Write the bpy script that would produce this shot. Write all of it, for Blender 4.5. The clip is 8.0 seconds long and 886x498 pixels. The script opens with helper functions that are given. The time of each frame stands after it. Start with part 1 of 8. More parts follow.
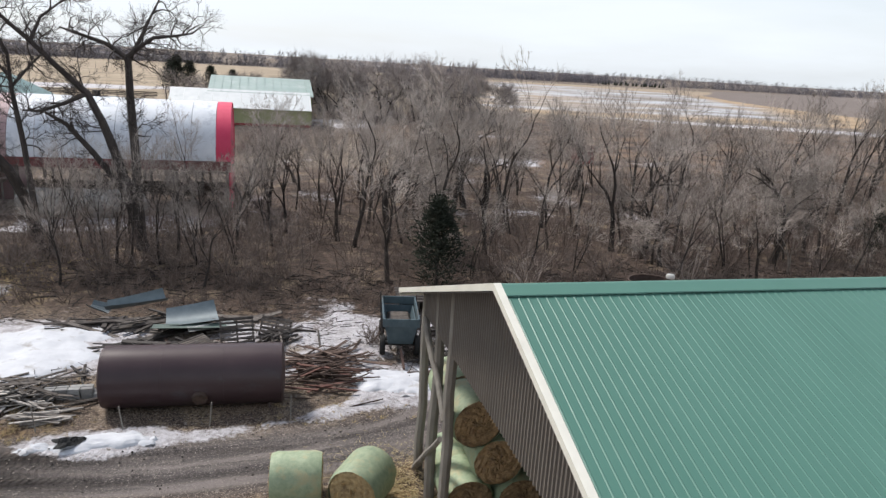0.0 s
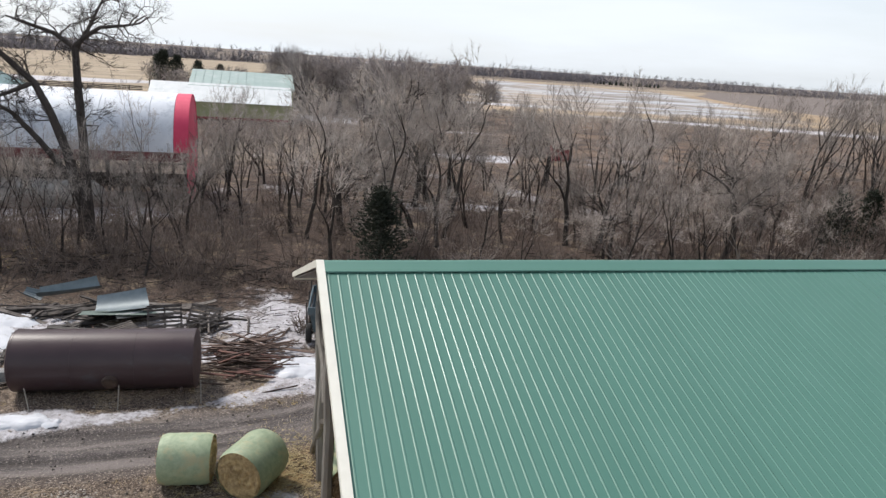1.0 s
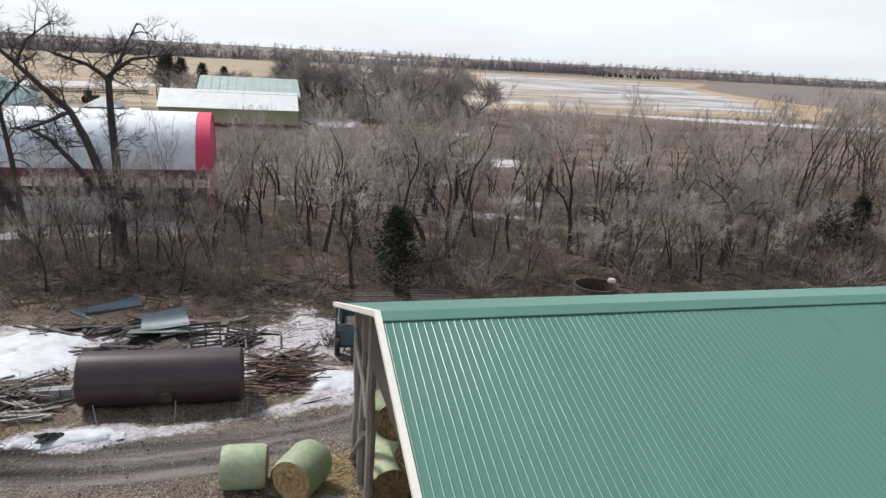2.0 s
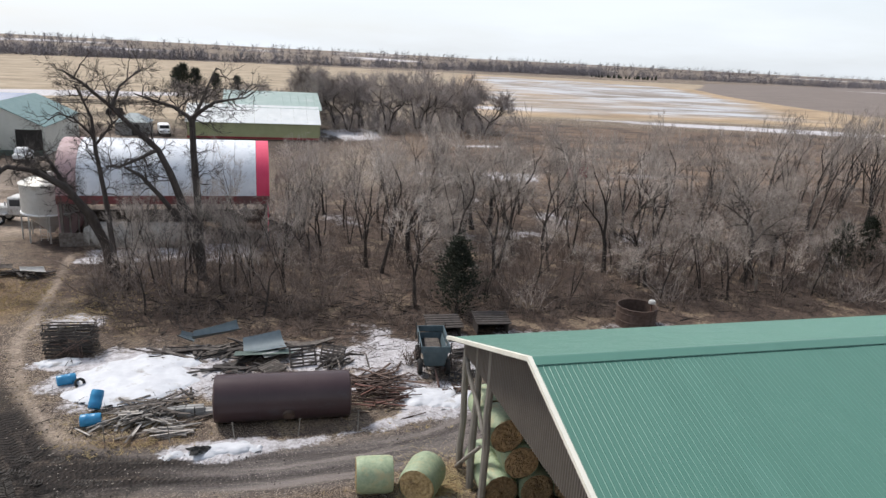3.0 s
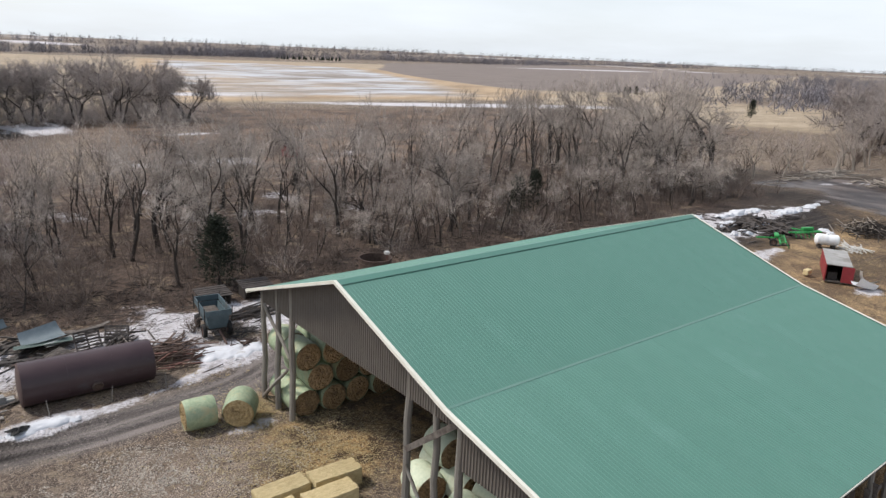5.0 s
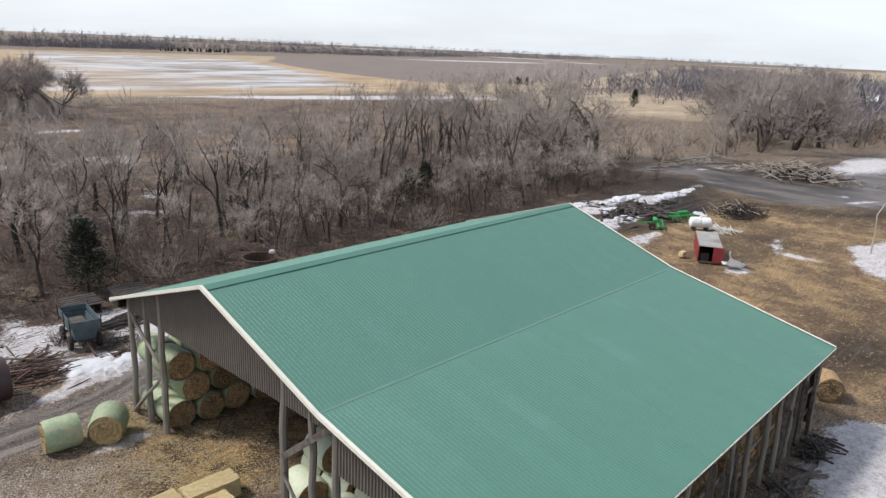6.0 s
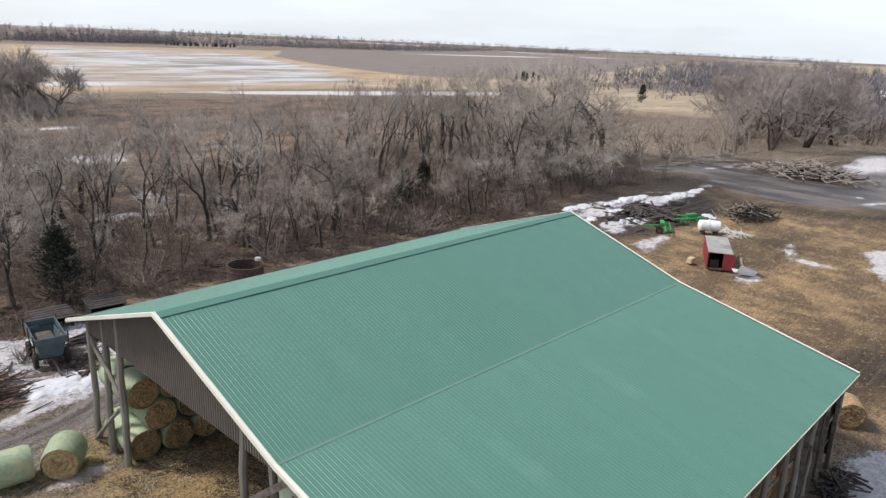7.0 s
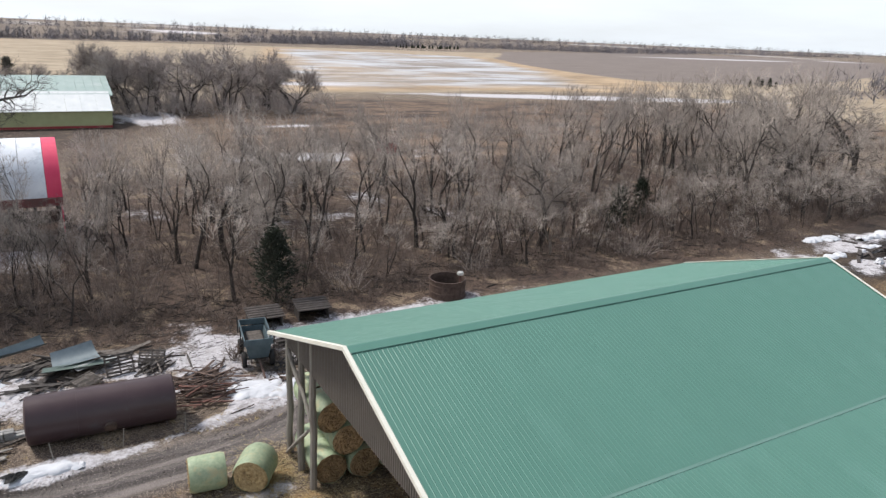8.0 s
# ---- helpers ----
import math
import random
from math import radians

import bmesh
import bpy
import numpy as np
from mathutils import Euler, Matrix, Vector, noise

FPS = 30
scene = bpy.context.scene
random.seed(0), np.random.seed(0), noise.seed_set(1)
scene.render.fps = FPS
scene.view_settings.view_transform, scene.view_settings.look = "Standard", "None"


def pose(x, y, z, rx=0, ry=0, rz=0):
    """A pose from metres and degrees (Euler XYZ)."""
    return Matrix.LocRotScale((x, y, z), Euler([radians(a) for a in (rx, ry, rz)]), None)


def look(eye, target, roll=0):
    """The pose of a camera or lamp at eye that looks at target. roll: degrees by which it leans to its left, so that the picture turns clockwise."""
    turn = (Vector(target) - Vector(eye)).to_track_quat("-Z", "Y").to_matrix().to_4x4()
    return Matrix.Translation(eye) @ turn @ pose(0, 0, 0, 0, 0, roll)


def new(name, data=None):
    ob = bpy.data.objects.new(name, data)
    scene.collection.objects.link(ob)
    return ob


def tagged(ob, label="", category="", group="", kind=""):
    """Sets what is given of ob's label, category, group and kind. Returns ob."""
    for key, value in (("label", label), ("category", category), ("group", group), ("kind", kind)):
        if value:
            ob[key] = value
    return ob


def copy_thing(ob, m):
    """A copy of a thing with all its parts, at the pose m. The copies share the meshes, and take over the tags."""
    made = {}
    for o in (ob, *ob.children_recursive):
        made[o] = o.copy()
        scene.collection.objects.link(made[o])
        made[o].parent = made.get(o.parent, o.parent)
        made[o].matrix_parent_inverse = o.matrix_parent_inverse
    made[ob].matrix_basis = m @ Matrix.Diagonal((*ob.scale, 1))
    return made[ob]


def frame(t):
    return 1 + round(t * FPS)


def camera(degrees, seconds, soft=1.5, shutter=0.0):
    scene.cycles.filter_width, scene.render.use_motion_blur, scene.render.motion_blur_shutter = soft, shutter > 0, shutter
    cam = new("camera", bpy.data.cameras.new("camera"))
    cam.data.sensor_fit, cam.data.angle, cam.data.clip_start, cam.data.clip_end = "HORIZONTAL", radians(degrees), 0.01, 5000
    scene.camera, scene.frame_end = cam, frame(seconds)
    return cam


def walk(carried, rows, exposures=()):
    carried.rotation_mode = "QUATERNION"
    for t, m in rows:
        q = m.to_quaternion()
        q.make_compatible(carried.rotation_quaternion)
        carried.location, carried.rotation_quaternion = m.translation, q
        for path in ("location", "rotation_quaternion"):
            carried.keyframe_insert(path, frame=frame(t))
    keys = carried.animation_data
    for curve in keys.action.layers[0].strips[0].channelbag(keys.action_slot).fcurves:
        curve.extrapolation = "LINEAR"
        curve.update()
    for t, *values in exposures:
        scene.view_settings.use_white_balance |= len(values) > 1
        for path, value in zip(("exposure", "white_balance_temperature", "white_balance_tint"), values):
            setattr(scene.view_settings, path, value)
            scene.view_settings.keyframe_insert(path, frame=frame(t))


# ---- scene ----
cam = camera(63.7, 8.0, 1.4)
PATH = [
    (0, (0.611, -0.094, 12.817), (1.104, 1.779, 12.315), 3.5),
    (0.5, (2.608, -0.538, 12.764), (3.107, 1.332, 12.259), 3.7),
    (1, (3.594, -1.157, 12.71), (4.097, 0.712, 12.204), 4.1),
    (1.2, (3.658, -1.565, 12.83), (4.161, 0.301, 12.317), 3.8),
    (2.5, (-0.043, -4.759, 16.201), (0.458, -2.895, 15.675), 3.2),
    (3, (-2.94, -6.359, 17.408), (-2.433, -4.498, 16.882), 3.1),
    (3.5, (-6.131, -8.268, 18.087), (-5.624, -6.408, 17.553), 3.1),
    (4, (-8.388, -10.089, 18.242), (-7.885, -8.231, 17.697), 3.0),
    (4.5, (-9.617, -11.557, 18.26), (-9.115, -9.702, 17.706), 2.9),
    (4.6, (-9.522, -11.83, 18.244), (-8.965, -9.991, 17.688), 3.0),
    (4.7, (-9.387, -12.031, 18.182), (-8.669, -10.246, 17.635), 3.0),
    (4.8, (-9.31, -12.174, 18.1), (-8.416, -10.469, 17.558), 2.6),
    (4.9, (-9.288, -12.278, 18.075), (-8.226, -10.67, 17.537), 2.6),
    (5, (-9.311, -12.297, 18.149), (-8.086, -10.809, 17.614), 2.6),
    (5.2, (-9.664, -12.383, 18.166), (-8.244, -11.077, 17.638), 2.6),
    (6.3, (-7.218, -12.72, 18.357), (-5.798, -11.422, 17.81), 2.6),
    (6.5, (-6.604, -12.606, 18.441), (-5.188, -11.304, 17.891), 2.5),
    (7, (-5.28, -11.24, 18.43), (-3.874, -9.933, 17.871), 2.6),
    (7.1, (-5.351, -10.94, 18.464), (-4.055, -9.525, 17.9), 2.6),
    (7.2, (-5.008, -10.704, 18.508), (-3.866, -9.164, 17.935), 2.5),
    (7.3, (-4.453, -10.498, 18.543), (-3.466, -8.858, 17.963), 2.7),
    (7.5, (-3.835, -9.965, 18.661), (-2.87, -8.311, 18.083), 2.6),
    (8, (-3.222, -8.171, 18.803), (-2.259, -6.516, 18.225), 2.5),
]
walk(cam, [(t, look(eye, target, roll)) for t, eye, target, roll in PATH], [(0, 0.0), (6.6, 0.0), (7.4, 0.08), (8, 0.10)])

# ---- light ----
world = bpy.data.worlds.new("sky")
scene.world = world
world.use_nodes = True
wn, wl = world.node_tree.nodes, world.node_tree.links
wn.clear()
SUN_EL, SUN_AZ = radians(50), radians(320)   # sun in the north-west, behind thin cloud
sky = wn.new("ShaderNodeTexSky")
sky.sky_type = "NISHITA"
sky.sun_disc = False
sky.sun_elevation, sky.sun_rotation = SUN_EL, SUN_AZ
sky.air_density, sky.dust_density = 1.0, 2.0
tc = wn.new("ShaderNodeTexCoord")
mp = wn.new("ShaderNodeMapping")
mp.inputs["Scale"].default_value = (1.2, 1.2, 7.0)
nz = wn.new("ShaderNodeTexNoise")
nz.inputs["Scale"].default_value = 1.6
nz.inputs["Detail"].default_value = 7
nz.inputs["Roughness"].default_value = 0.55
rp = wn.new("ShaderNodeValToRGB")
rp.color_ramp.elements[0].position, rp.color_ramp.elements[0].color = 0.34, (0.74, 0.74, 0.74, 1)
rp.color_ramp.elements[1].position, rp.color_ramp.elements[1].color = 0.60, (0.97, 0.97, 0.97, 1)
sc = wn.new("ShaderNodeVectorMath")
sc.operation = "SCALE"
sc.inputs["Scale"].default_value = 0.15
mx = wn.new("ShaderNodeMix")
mx.data_type = "RGBA"
mx.inputs[7].default_value = (0.945, 1.01, 1.085, 1)
bg = wn.new("ShaderNodeBackground")
bg.inputs["Strength"].default_value = 1.0
wo = wn.new("ShaderNodeOutputWorld")
wl.new(tc.outputs["Generated"], mp.inputs[0])
wl.new(mp.outputs[0], nz.inputs["Vector"])
wl.new(nz.outputs["Fac"], rp.inputs[0])
wl.new(sky.outputs[0], sc.inputs[0])
# the veil of cloud thins out towards the zenith
up = wn.new("ShaderNodeSeparateXYZ")
thin = wn.new("ShaderNodeMapRange")
for key, value in (("From Min", 0.22), ("From Max", 0.85), ("To Min", 1.0), ("To Max", 0.25)):
    thin.inputs[key].default_value = value
veil = wn.new("ShaderNodeMath")
veil.operation = "MULTIPLY"
wl.new(tc.outputs["Generated"], up.inputs[0])
wl.new(up.outputs[2], thin.inputs["Value"])
wl.new(rp.outputs[0], veil.inputs[0])
wl.new(thin.outputs[0], veil.inputs[1])
wl.new(veil.outputs[0], mx.inputs[0])
wl.new(sc.outputs[0], mx.inputs[6])
wl.new(mx.outputs[2], bg.inputs[0])
wl.new(bg.outputs[0], wo.inputs[0])

sun = new("sun", bpy.data.lights.new("sun", "SUN"))
sun.data.energy, sun.data.angle, sun.data.color = 3.85, radians(9), (1.0, 0.955, 0.90)
away = Vector((math.sin(SUN_AZ) * math.cos(SUN_EL), math.cos(SUN_AZ) * math.cos(SUN_EL), math.sin(SUN_EL)))
sun.matrix_basis = look(away * 100, (0, 0, 0))

# ---- materials ----
def mat(name, c1, c2, scale=3.0, rough=0.8, metal=0.0, bump=0.15, bscale=30.0, stain=None, stain_scale=0.6,
        stain_at=0.58, spec=0.35, vary=0.0, stretch=(1, 1, 1), world_space=False, coat=0.0):
    m = bpy.data.materials.new(name)
    m.use_nodes = True
    n, l = m.node_tree.nodes, m.node_tree.links
    b = n["Principled BSDF"]
    b.inputs["Roughness"].default_value, b.inputs["Metallic"].default_value = rough, metal
    b.inputs["Specular IOR Level"].default_value = spec
    b.inputs["Coat Weight"].default_value, b.inputs["Coat Roughness"].default_value = coat, 0.16
    if world_space:
        src = n.new("ShaderNodeNewGeometry").outputs["Position"]
    else:
        src = n.new("ShaderNodeTexCoord").outputs["Object"]
    mpn = n.new("ShaderNodeMapping")
    mpn.inputs["Scale"].default_value = stretch
    l.new(src, mpn.inputs[0])
    info = n.new("ShaderNodeObjectInfo")
    off = n.new("ShaderNodeVectorMath")
    off.operation = "ADD"
    mul = n.new("ShaderNodeMath")
    mul.operation = "MULTIPLY"
    mul.inputs[1].default_value = 37.0
    l.new(info.outputs["Random"], mul.inputs[0])
    l.new(mpn.outputs[0], off.inputs[0])
    l.new(mul.outputs[0], off.inputs[1])
    def noise_tex(s, d=5, r=0.6):
        t = n.new("ShaderNodeTexNoise")
        t.inputs["Scale"].default_value, t.inputs["Detail"].default_value, t.inputs["Roughness"].default_value = s, d, r
        l.new(off.outputs[0], t.inputs["Vector"])
        return t.outputs["Fac"]
    def ramp(v, a, bb):
        t = n.new("ShaderNodeMapRange")
        t.inputs["From Min"].default_value, t.inputs["From Max"].default_value = a, bb
        l.new(v, t.inputs["Value"])
        return t.outputs["Result"]
    def mix(f, a, c):
        t = n.new("ShaderNodeMix")
        t.data_type = "RGBA"
        l.new(f, t.inputs[0])
        for s, v in ((6, a), (7, c)):
            if isinstance(v, tuple):
                t.inputs[s].default_value = (*v, 1)
            else:
                l.new(v, t.inputs[s])
        return t.outputs[2]
    col = mix(ramp(noise_tex(scale), 0.3, 0.7), c1, c2)
    if stain:
        col = mix(ramp(noise_tex(stain_scale, 8, 0.65), stain_at, stain_at + 0.14), col, stain)
    if vary:
        hv = n.new("ShaderNodeHueSaturation")
        mr = n.new("ShaderNodeMapRange")
        mr.inputs["To Min"].default_value, mr.inputs["To Max"].default_value = 1 - vary, 1 + vary
        l.new(info.outputs["Random"], mr.inputs["Value"])
        l.new(mr.outputs[0], hv.inputs["Value"])
        l.new(col, hv.inputs["Color"])
        col = hv.outputs[0]
    l.new(col, b.inputs["Base Color"])
    rr = n.new("ShaderNodeMapRange")
    rr.inputs["To Min"].default_value, rr.inputs["To Max"].default_value = max(rough - 0.12, 0.05), min(rough + 0.12, 1)
    l.new(noise_tex(scale * 2.3), rr.inputs["Value"])
    l.new(rr.outputs[0], b.inputs["Roughness"])
    if bump:
        bp = n.new("ShaderNodeBump")
        bp.inputs["Strength"].default_value, bp.inputs["Distance"].default_value = bump, 0.03
        l.new(noise_tex(bscale, 4), bp.inputs["Height"])
        l.new(bp.outputs[0], b.inputs["Normal"])
    return m


M_ROOF = mat("green_roof_steel", (0.072, 0.182, 0.139), (0.079, 0.192, 0.148), 0.7, 0.48, 0.0, 0.0, 8, stain=(0.089, 0.204, 0.162), stain_scale=0.25, vary=0.02, spec=0.5, coat=0.06)
# faded green, lightened further to paint in the seam's highlight
M_SEAM = mat("faded_seam_highlight", (0.110, 0.212, 0.175), (0.140, 0.240, 0.203), 0.8, 0.47, 0.0, 0.0, 8, stain=(0.088, 0.192, 0.156), stain_scale=0.3)
M_TRIM = mat("cream_trim", (0.70, 0.68, 0.60), (0.62, 0.60, 0.52), 2, 0.5, 0, 0.03)
M_SIDING = mat("taupe_siding", (0.128, 0.112, 0.097), (0.148, 0.130, 0.113), 1.5, 0.5, 0, 0.03, vary=0.06)
M_POST = mat("weathered_post", (0.17, 0.15, 0.13), (0.27, 0.25, 0.22), 5, 0.85, 0, 0.4, 25, stain=(0.09, 0.075, 0.06), stretch=(1, 1, 0.15), vary=0.15)
M_BOARD = mat("weathered_board", (0.052, 0.041, 0.035), (0.155, 0.136, 0.120), 4, 0.85, 0, 0.3, 25, stain=(0.03, 0.024, 0.02), vary=0.6)
M_RUSTPIPE = mat("rusty_pipe", (0.070, 0.045, 0.035), (0.15, 0.105, 0.085), 4, 0.8, 0.2, 0.2, stain=(0.045, 0.036, 0.033), vary=0.4)
M_NET = mat("green_net_wrap", (0.225, 0.290, 0.185), (0.345, 0.400, 0.265), 6, 0.55, 0, 0.35, 28, stain=(0.38, 0.36, 0.215), stain_scale=2.2, stain_at=0.52, vary=0.14)
M_NETOLD = mat("faded_net_wrap", (0.40, 0.46, 0.34), (0.52, 0.55, 0.42), 6, 0.6, 0, 0.35, 28, stain=(0.42, 0.38, 0.24), stain_scale=2.2, vary=0.08)
M_HAY = mat("hay_end", (0.24, 0.165, 0.085), (0.52, 0.39, 0.20), 9, 0.95, 0, 0.9, 45, stain=(0.15, 0.10, 0.055), stain_scale=2.2, stain_at=0.56, vary=0.15)
M_HAYDARK = mat("dark_hay_end", (0.17, 0.108, 0.060), (0.40, 0.275, 0.145), 9, 0.95, 0, 0.9, 45, stain=(0.09, 0.058, 0.034), stain_scale=2.2, stain_at=0.54, vary=0.35)
M_NETGREY = mat("weathered_grey_wrap", (0.20, 0.185, 0.165), (0.42, 0.40, 0.37), 2.5, 0.8, 0, 0.4, 20, stain=(0.10, 0.085, 0.07), stain_scale=1.5, stain_at=0.52, vary=0.3)
M_STRAW = mat("straw_bale", (0.44, 0.35, 0.19), (0.64, 0.53, 0.31), 12, 0.9, 0, 0.9, 40, stretch=(0.4, 1, 1), stain=(0.33, 0.25, 0.13), stain_scale=3, vary=0.1)
M_TANK = mat("maroon_tank_paint", (0.042, 0.025, 0.028), (0.064, 0.041, 0.043), 0.8, 0.36, 0.0, 0.08, 12, stain=(0.085, 0.088, 0.094), stain_scale=0.5, stain_at=0.60, stretch=(0.5, 1, 1))
M_TANKEND = mat("rusted_tank_end", (0.062, 0.040, 0.038), (0.090, 0.058, 0.052), 2, 0.7, 0.0, 0.15, 12, stain=(0.05, 0.032, 0.03))
M_RUST = mat("rust", (0.065, 0.038, 0.032), (0.125, 0.078, 0.062), 3, 0.85, 0, 0.3, 20, stain=(0.04, 0.03, 0.027))
M_DARKSTEEL = mat("dark_steel", (0.035, 0.032, 0.03), (0.07, 0.06, 0.055), 4, 0.7, 0.2, 0.2, stain=(0.12, 0.07, 0.05))
M_TYRE = mat("tyre_rubber", (0.018, 0.018, 0.018), (0.035, 0.034, 0.033), 8, 0.85, 0, 0.3)
M_BLUEPL = mat("blue_plastic", (0.025, 0.185, 0.37), (0.04, 0.24, 0.43), 3, 0.4, 0, 0.04, stain=(0.10, 0.24, 0.34))
M_WAGON = mat("faded_blue_steel", (0.055, 0.085, 0.100), (0.095, 0.130, 0.145), 3, 0.6, 0.1, 0.1, stain=(0.10, 0.065, 0.05), stain_at=0.58)
M_SHEET = mat("blue_grey_sheet", (0.11, 0.138, 0.152), (0.165, 0.198, 0.212), 2, 0.45, 0.2, 0.06, stain=(0.20, 0.22, 0.23), vary=0.2)
M_SHEETGN = mat("grey_green_sheet", (0.075, 0.105, 0.092), (0.11, 0.14, 0.122), 2, 0.5, 0.2, 0.06, stain=(0.15, 0.165, 0.155), vary=0.2)
M_GALV = mat("galvanised_steel", (0.46, 0.45, 0.42), (0.56, 0.55, 0.52), 2, 0.45, 0.3, 0.05, stain=(0.40, 0.36, 0.30), vary=0.06)
M_WHITE = mat("white_paint", (0.70, 0.71, 0.72), (0.78, 0.78, 0.78), 2, 0.5, 0, 0.04, stain=(0.55, 0.53, 0.50))
M_TRAILER = mat("dirty_white_roof", (0.23, 0.225, 0.212), (0.345, 0.335, 0.32), 0.9, 0.65, 0, 0.1, stain=(0.19, 0.178, 0.16), stain_scale=0.7, stain_at=0.50)
M_TRAILSIDE = mat("pale_blue_panel", (0.46, 0.53, 0.62), (0.54, 0.60, 0.68), 1.2, 0.5, 0, 0.04, stain=(0.62, 0.64, 0.66))
M_TARP = mat("white_fabric_roof", (0.58, 0.61, 0.66), (0.76, 0.78, 0.81), 0.5, 0.6, 0, 0.05, 3, stain=(0.47, 0.50, 0.55), stain_scale=0.9, stain_at=0.52)
M_PINK = mat("red_fabric", (0.62, 0.045, 0.11), (0.70, 0.07, 0.14), 1, 0.6, 0, 0.05)
M_REDFADE = mat("faded_red_fabric", (0.36, 0.24, 0.24), (0.46, 0.33, 0.33), 1, 0.6, 0, 0.05)
M_DULLRED = mat("weathered_red_boards", (0.13, 0.045, 0.045), (0.23, 0.060, 0.062), 0.5, 0.75, 0, 0.1, stain=(0.12, 0.085, 0.075), stain_scale=0.6, stain_at=0.50)
M_RED = mat("red_paint", (0.20, 0.022, 0.028), (0.27, 0.035, 0.04), 2, 0.55, 0, 0.06, stain=(0.15, 0.05, 0.04))
M_OLIVE = mat("olive_siding", (0.29, 0.30, 0.155), (0.35, 0.355, 0.195), 0.7, 0.6, 0, 0.03, vary=0.03)
M_BEIGE = mat("beige_siding", (0.46, 0.46, 0.42), (0.53, 0.525, 0.48), 0.7, 0.6, 0, 0.03)
M_OLDWHITE = mat("dirty_white_paint", (0.42, 0.42, 0.41), (0.58, 0.57, 0.55), 1.6, 0.6, 0, 0.08, stain=(0.20, 0.17, 0.14), stain_scale=1.4, stain_at=0.52)
M_FARGREEN = mat("pale_green_roof", (0.29, 0.375, 0.345), (0.36, 0.43, 0.40), 0.6, 0.5, 0, 0.03, stain=(0.42, 0.47, 0.45), stain_scale=0.3)
M_TEAL = mat("teal_roof", (0.105, 0.185, 0.180), (0.135, 0.220, 0.212), 0.6, 0.45, 0, 0.03)
M_BLUEROOF = mat("blue_roof", (0.08, 0.13, 0.24), (0.11, 0.16, 0.28), 0.6, 0.45, 0, 0.03)
M_GREYROOF = mat("grey_roof", (0.30, 0.32, 0.35), (0.36, 0.38, 0.40), 0.6, 0.5, 0, 0.03)
M_SNOWROOF = mat("pale_steel_roof", (0.62, 0.64, 0.63), (0.72, 0.73, 0.72), 0.6, 0.45, 0, 0.03, stain=(0.50, 0.53, 0.52), stain_scale=0.4)
# near-black colour that stands in for the shade inside openings
M_SHADE = mat("interior_shade", (0.02, 0.018, 0.016), (0.035, 0.03, 0.027), 2, 0.9, 0, 0)
M_GLASS = mat("dark_glass", (0.02, 0.025, 0.03), (0.03, 0.035, 0.04), 2, 0.1, 0, 0, spec=0.6)
M_GREENPAINT = mat("green_machine_paint", (0.02, 0.22, 0.05), (0.03, 0.28, 0.07), 3, 0.5, 0, 0.05, stain=(0.05, 0.12, 0.04))
M_BARK = mat("grey_bark", (0.021, 0.017, 0.015), (0.060, 0.049, 0.042), 3, 0.95, 0, 0.5, 14, vary=0.35, stretch=(1, 1, 0.4))
M_REDRUST = mat("red_rusted_paint", (0.105, 0.046, 0.038), (0.150, 0.078, 0.060), 3, 0.85, 0, 0.3, 20, stain=(0.05, 0.034, 0.03))
M_BARKDARK = mat("dark_bark", (0.040, 0.033, 0.030), (0.085, 0.072, 0.065), 3, 0.95, 0, 0.6, 10, stretch=(1, 1, 0.35), vary=0.1)
M_BARKPALE = mat("pale_bark", (0.22, 0.19, 0.16), (0.34, 0.30, 0.26), 3, 0.9, 0, 0.4, 14, stretch=(1, 1, 0.4), vary=0.2)
M_TWIG = mat("bare_twigs", (0.230, 0.196, 0.172), (0.485, 0.422, 0.374), 0.5, 0.95, 0, 0, vary=0.36)
M_FARTWIG = mat("far_twigs", (0.20, 0.170, 0.158), (0.37, 0.322, 0.300), 0.4, 0.95, 0, 0, vary=0.2)
M_GRASS = mat("dry_grass", (0.30, 0.225, 0.115), (0.50, 0.39, 0.21), 0.4, 0.95, 0, 0, stain=(0.20, 0.145, 0.08), world_space=True)
M_SHRUB = mat("shrub_twigs", (0.215, 0.172, 0.150), (0.38, 0.310, 0.275), 0.5, 0.95, 0, 0, vary=0.2)
M_BRUSH = mat("brush_twigs", (0.074, 0.054, 0.044), (0.215, 0.166, 0.138), 0.35, 0.95, 0, 0, world_space=True)
M_BRUSHPALE = mat("pale_brush_twigs", (0.30, 0.25, 0.22), (0.42, 0.36, 0.32), 0.5, 0.95, 0, 0)
M_NEEDLE = mat("cedar_foliage", (0.012, 0.017, 0.010), (0.026, 0.031, 0.018), 3, 0.95, 0, 0.2, stain=(0.034, 0.030, 0.018), vary=0.15)
# bare far trees; the blue-violet of distant haze is painted into the colour
M_HAZETREE = mat("far_trees_haze_tint", (0.135, 0.127, 0.140), (0.205, 0.190, 0.205), 0.02, 1, 0, 0, world_space=True)
M_SNOW = mat("old_snow", (0.48, 0.49, 0.52), (0.60, 0.61, 0.635), 1.5, 0.7, 0, 0.3, 6, stain=(0.30, 0.28, 0.26), stain_scale=1.3, stain_at=0.57, world_space=True)
M_BOARDPALE = mat("bleached_board", (0.20, 0.180, 0.160), (0.42, 0.39, 0.36), 4, 0.85, 0, 0.3, 25, stain=(0.10, 0.085, 0.072), vary=0.45)
M_STONE = mat("grey_stone", (0.25, 0.222, 0.190), (0.52, 0.470, 0.405), 4, 0.9, 0, 0.2, vary=0.3)
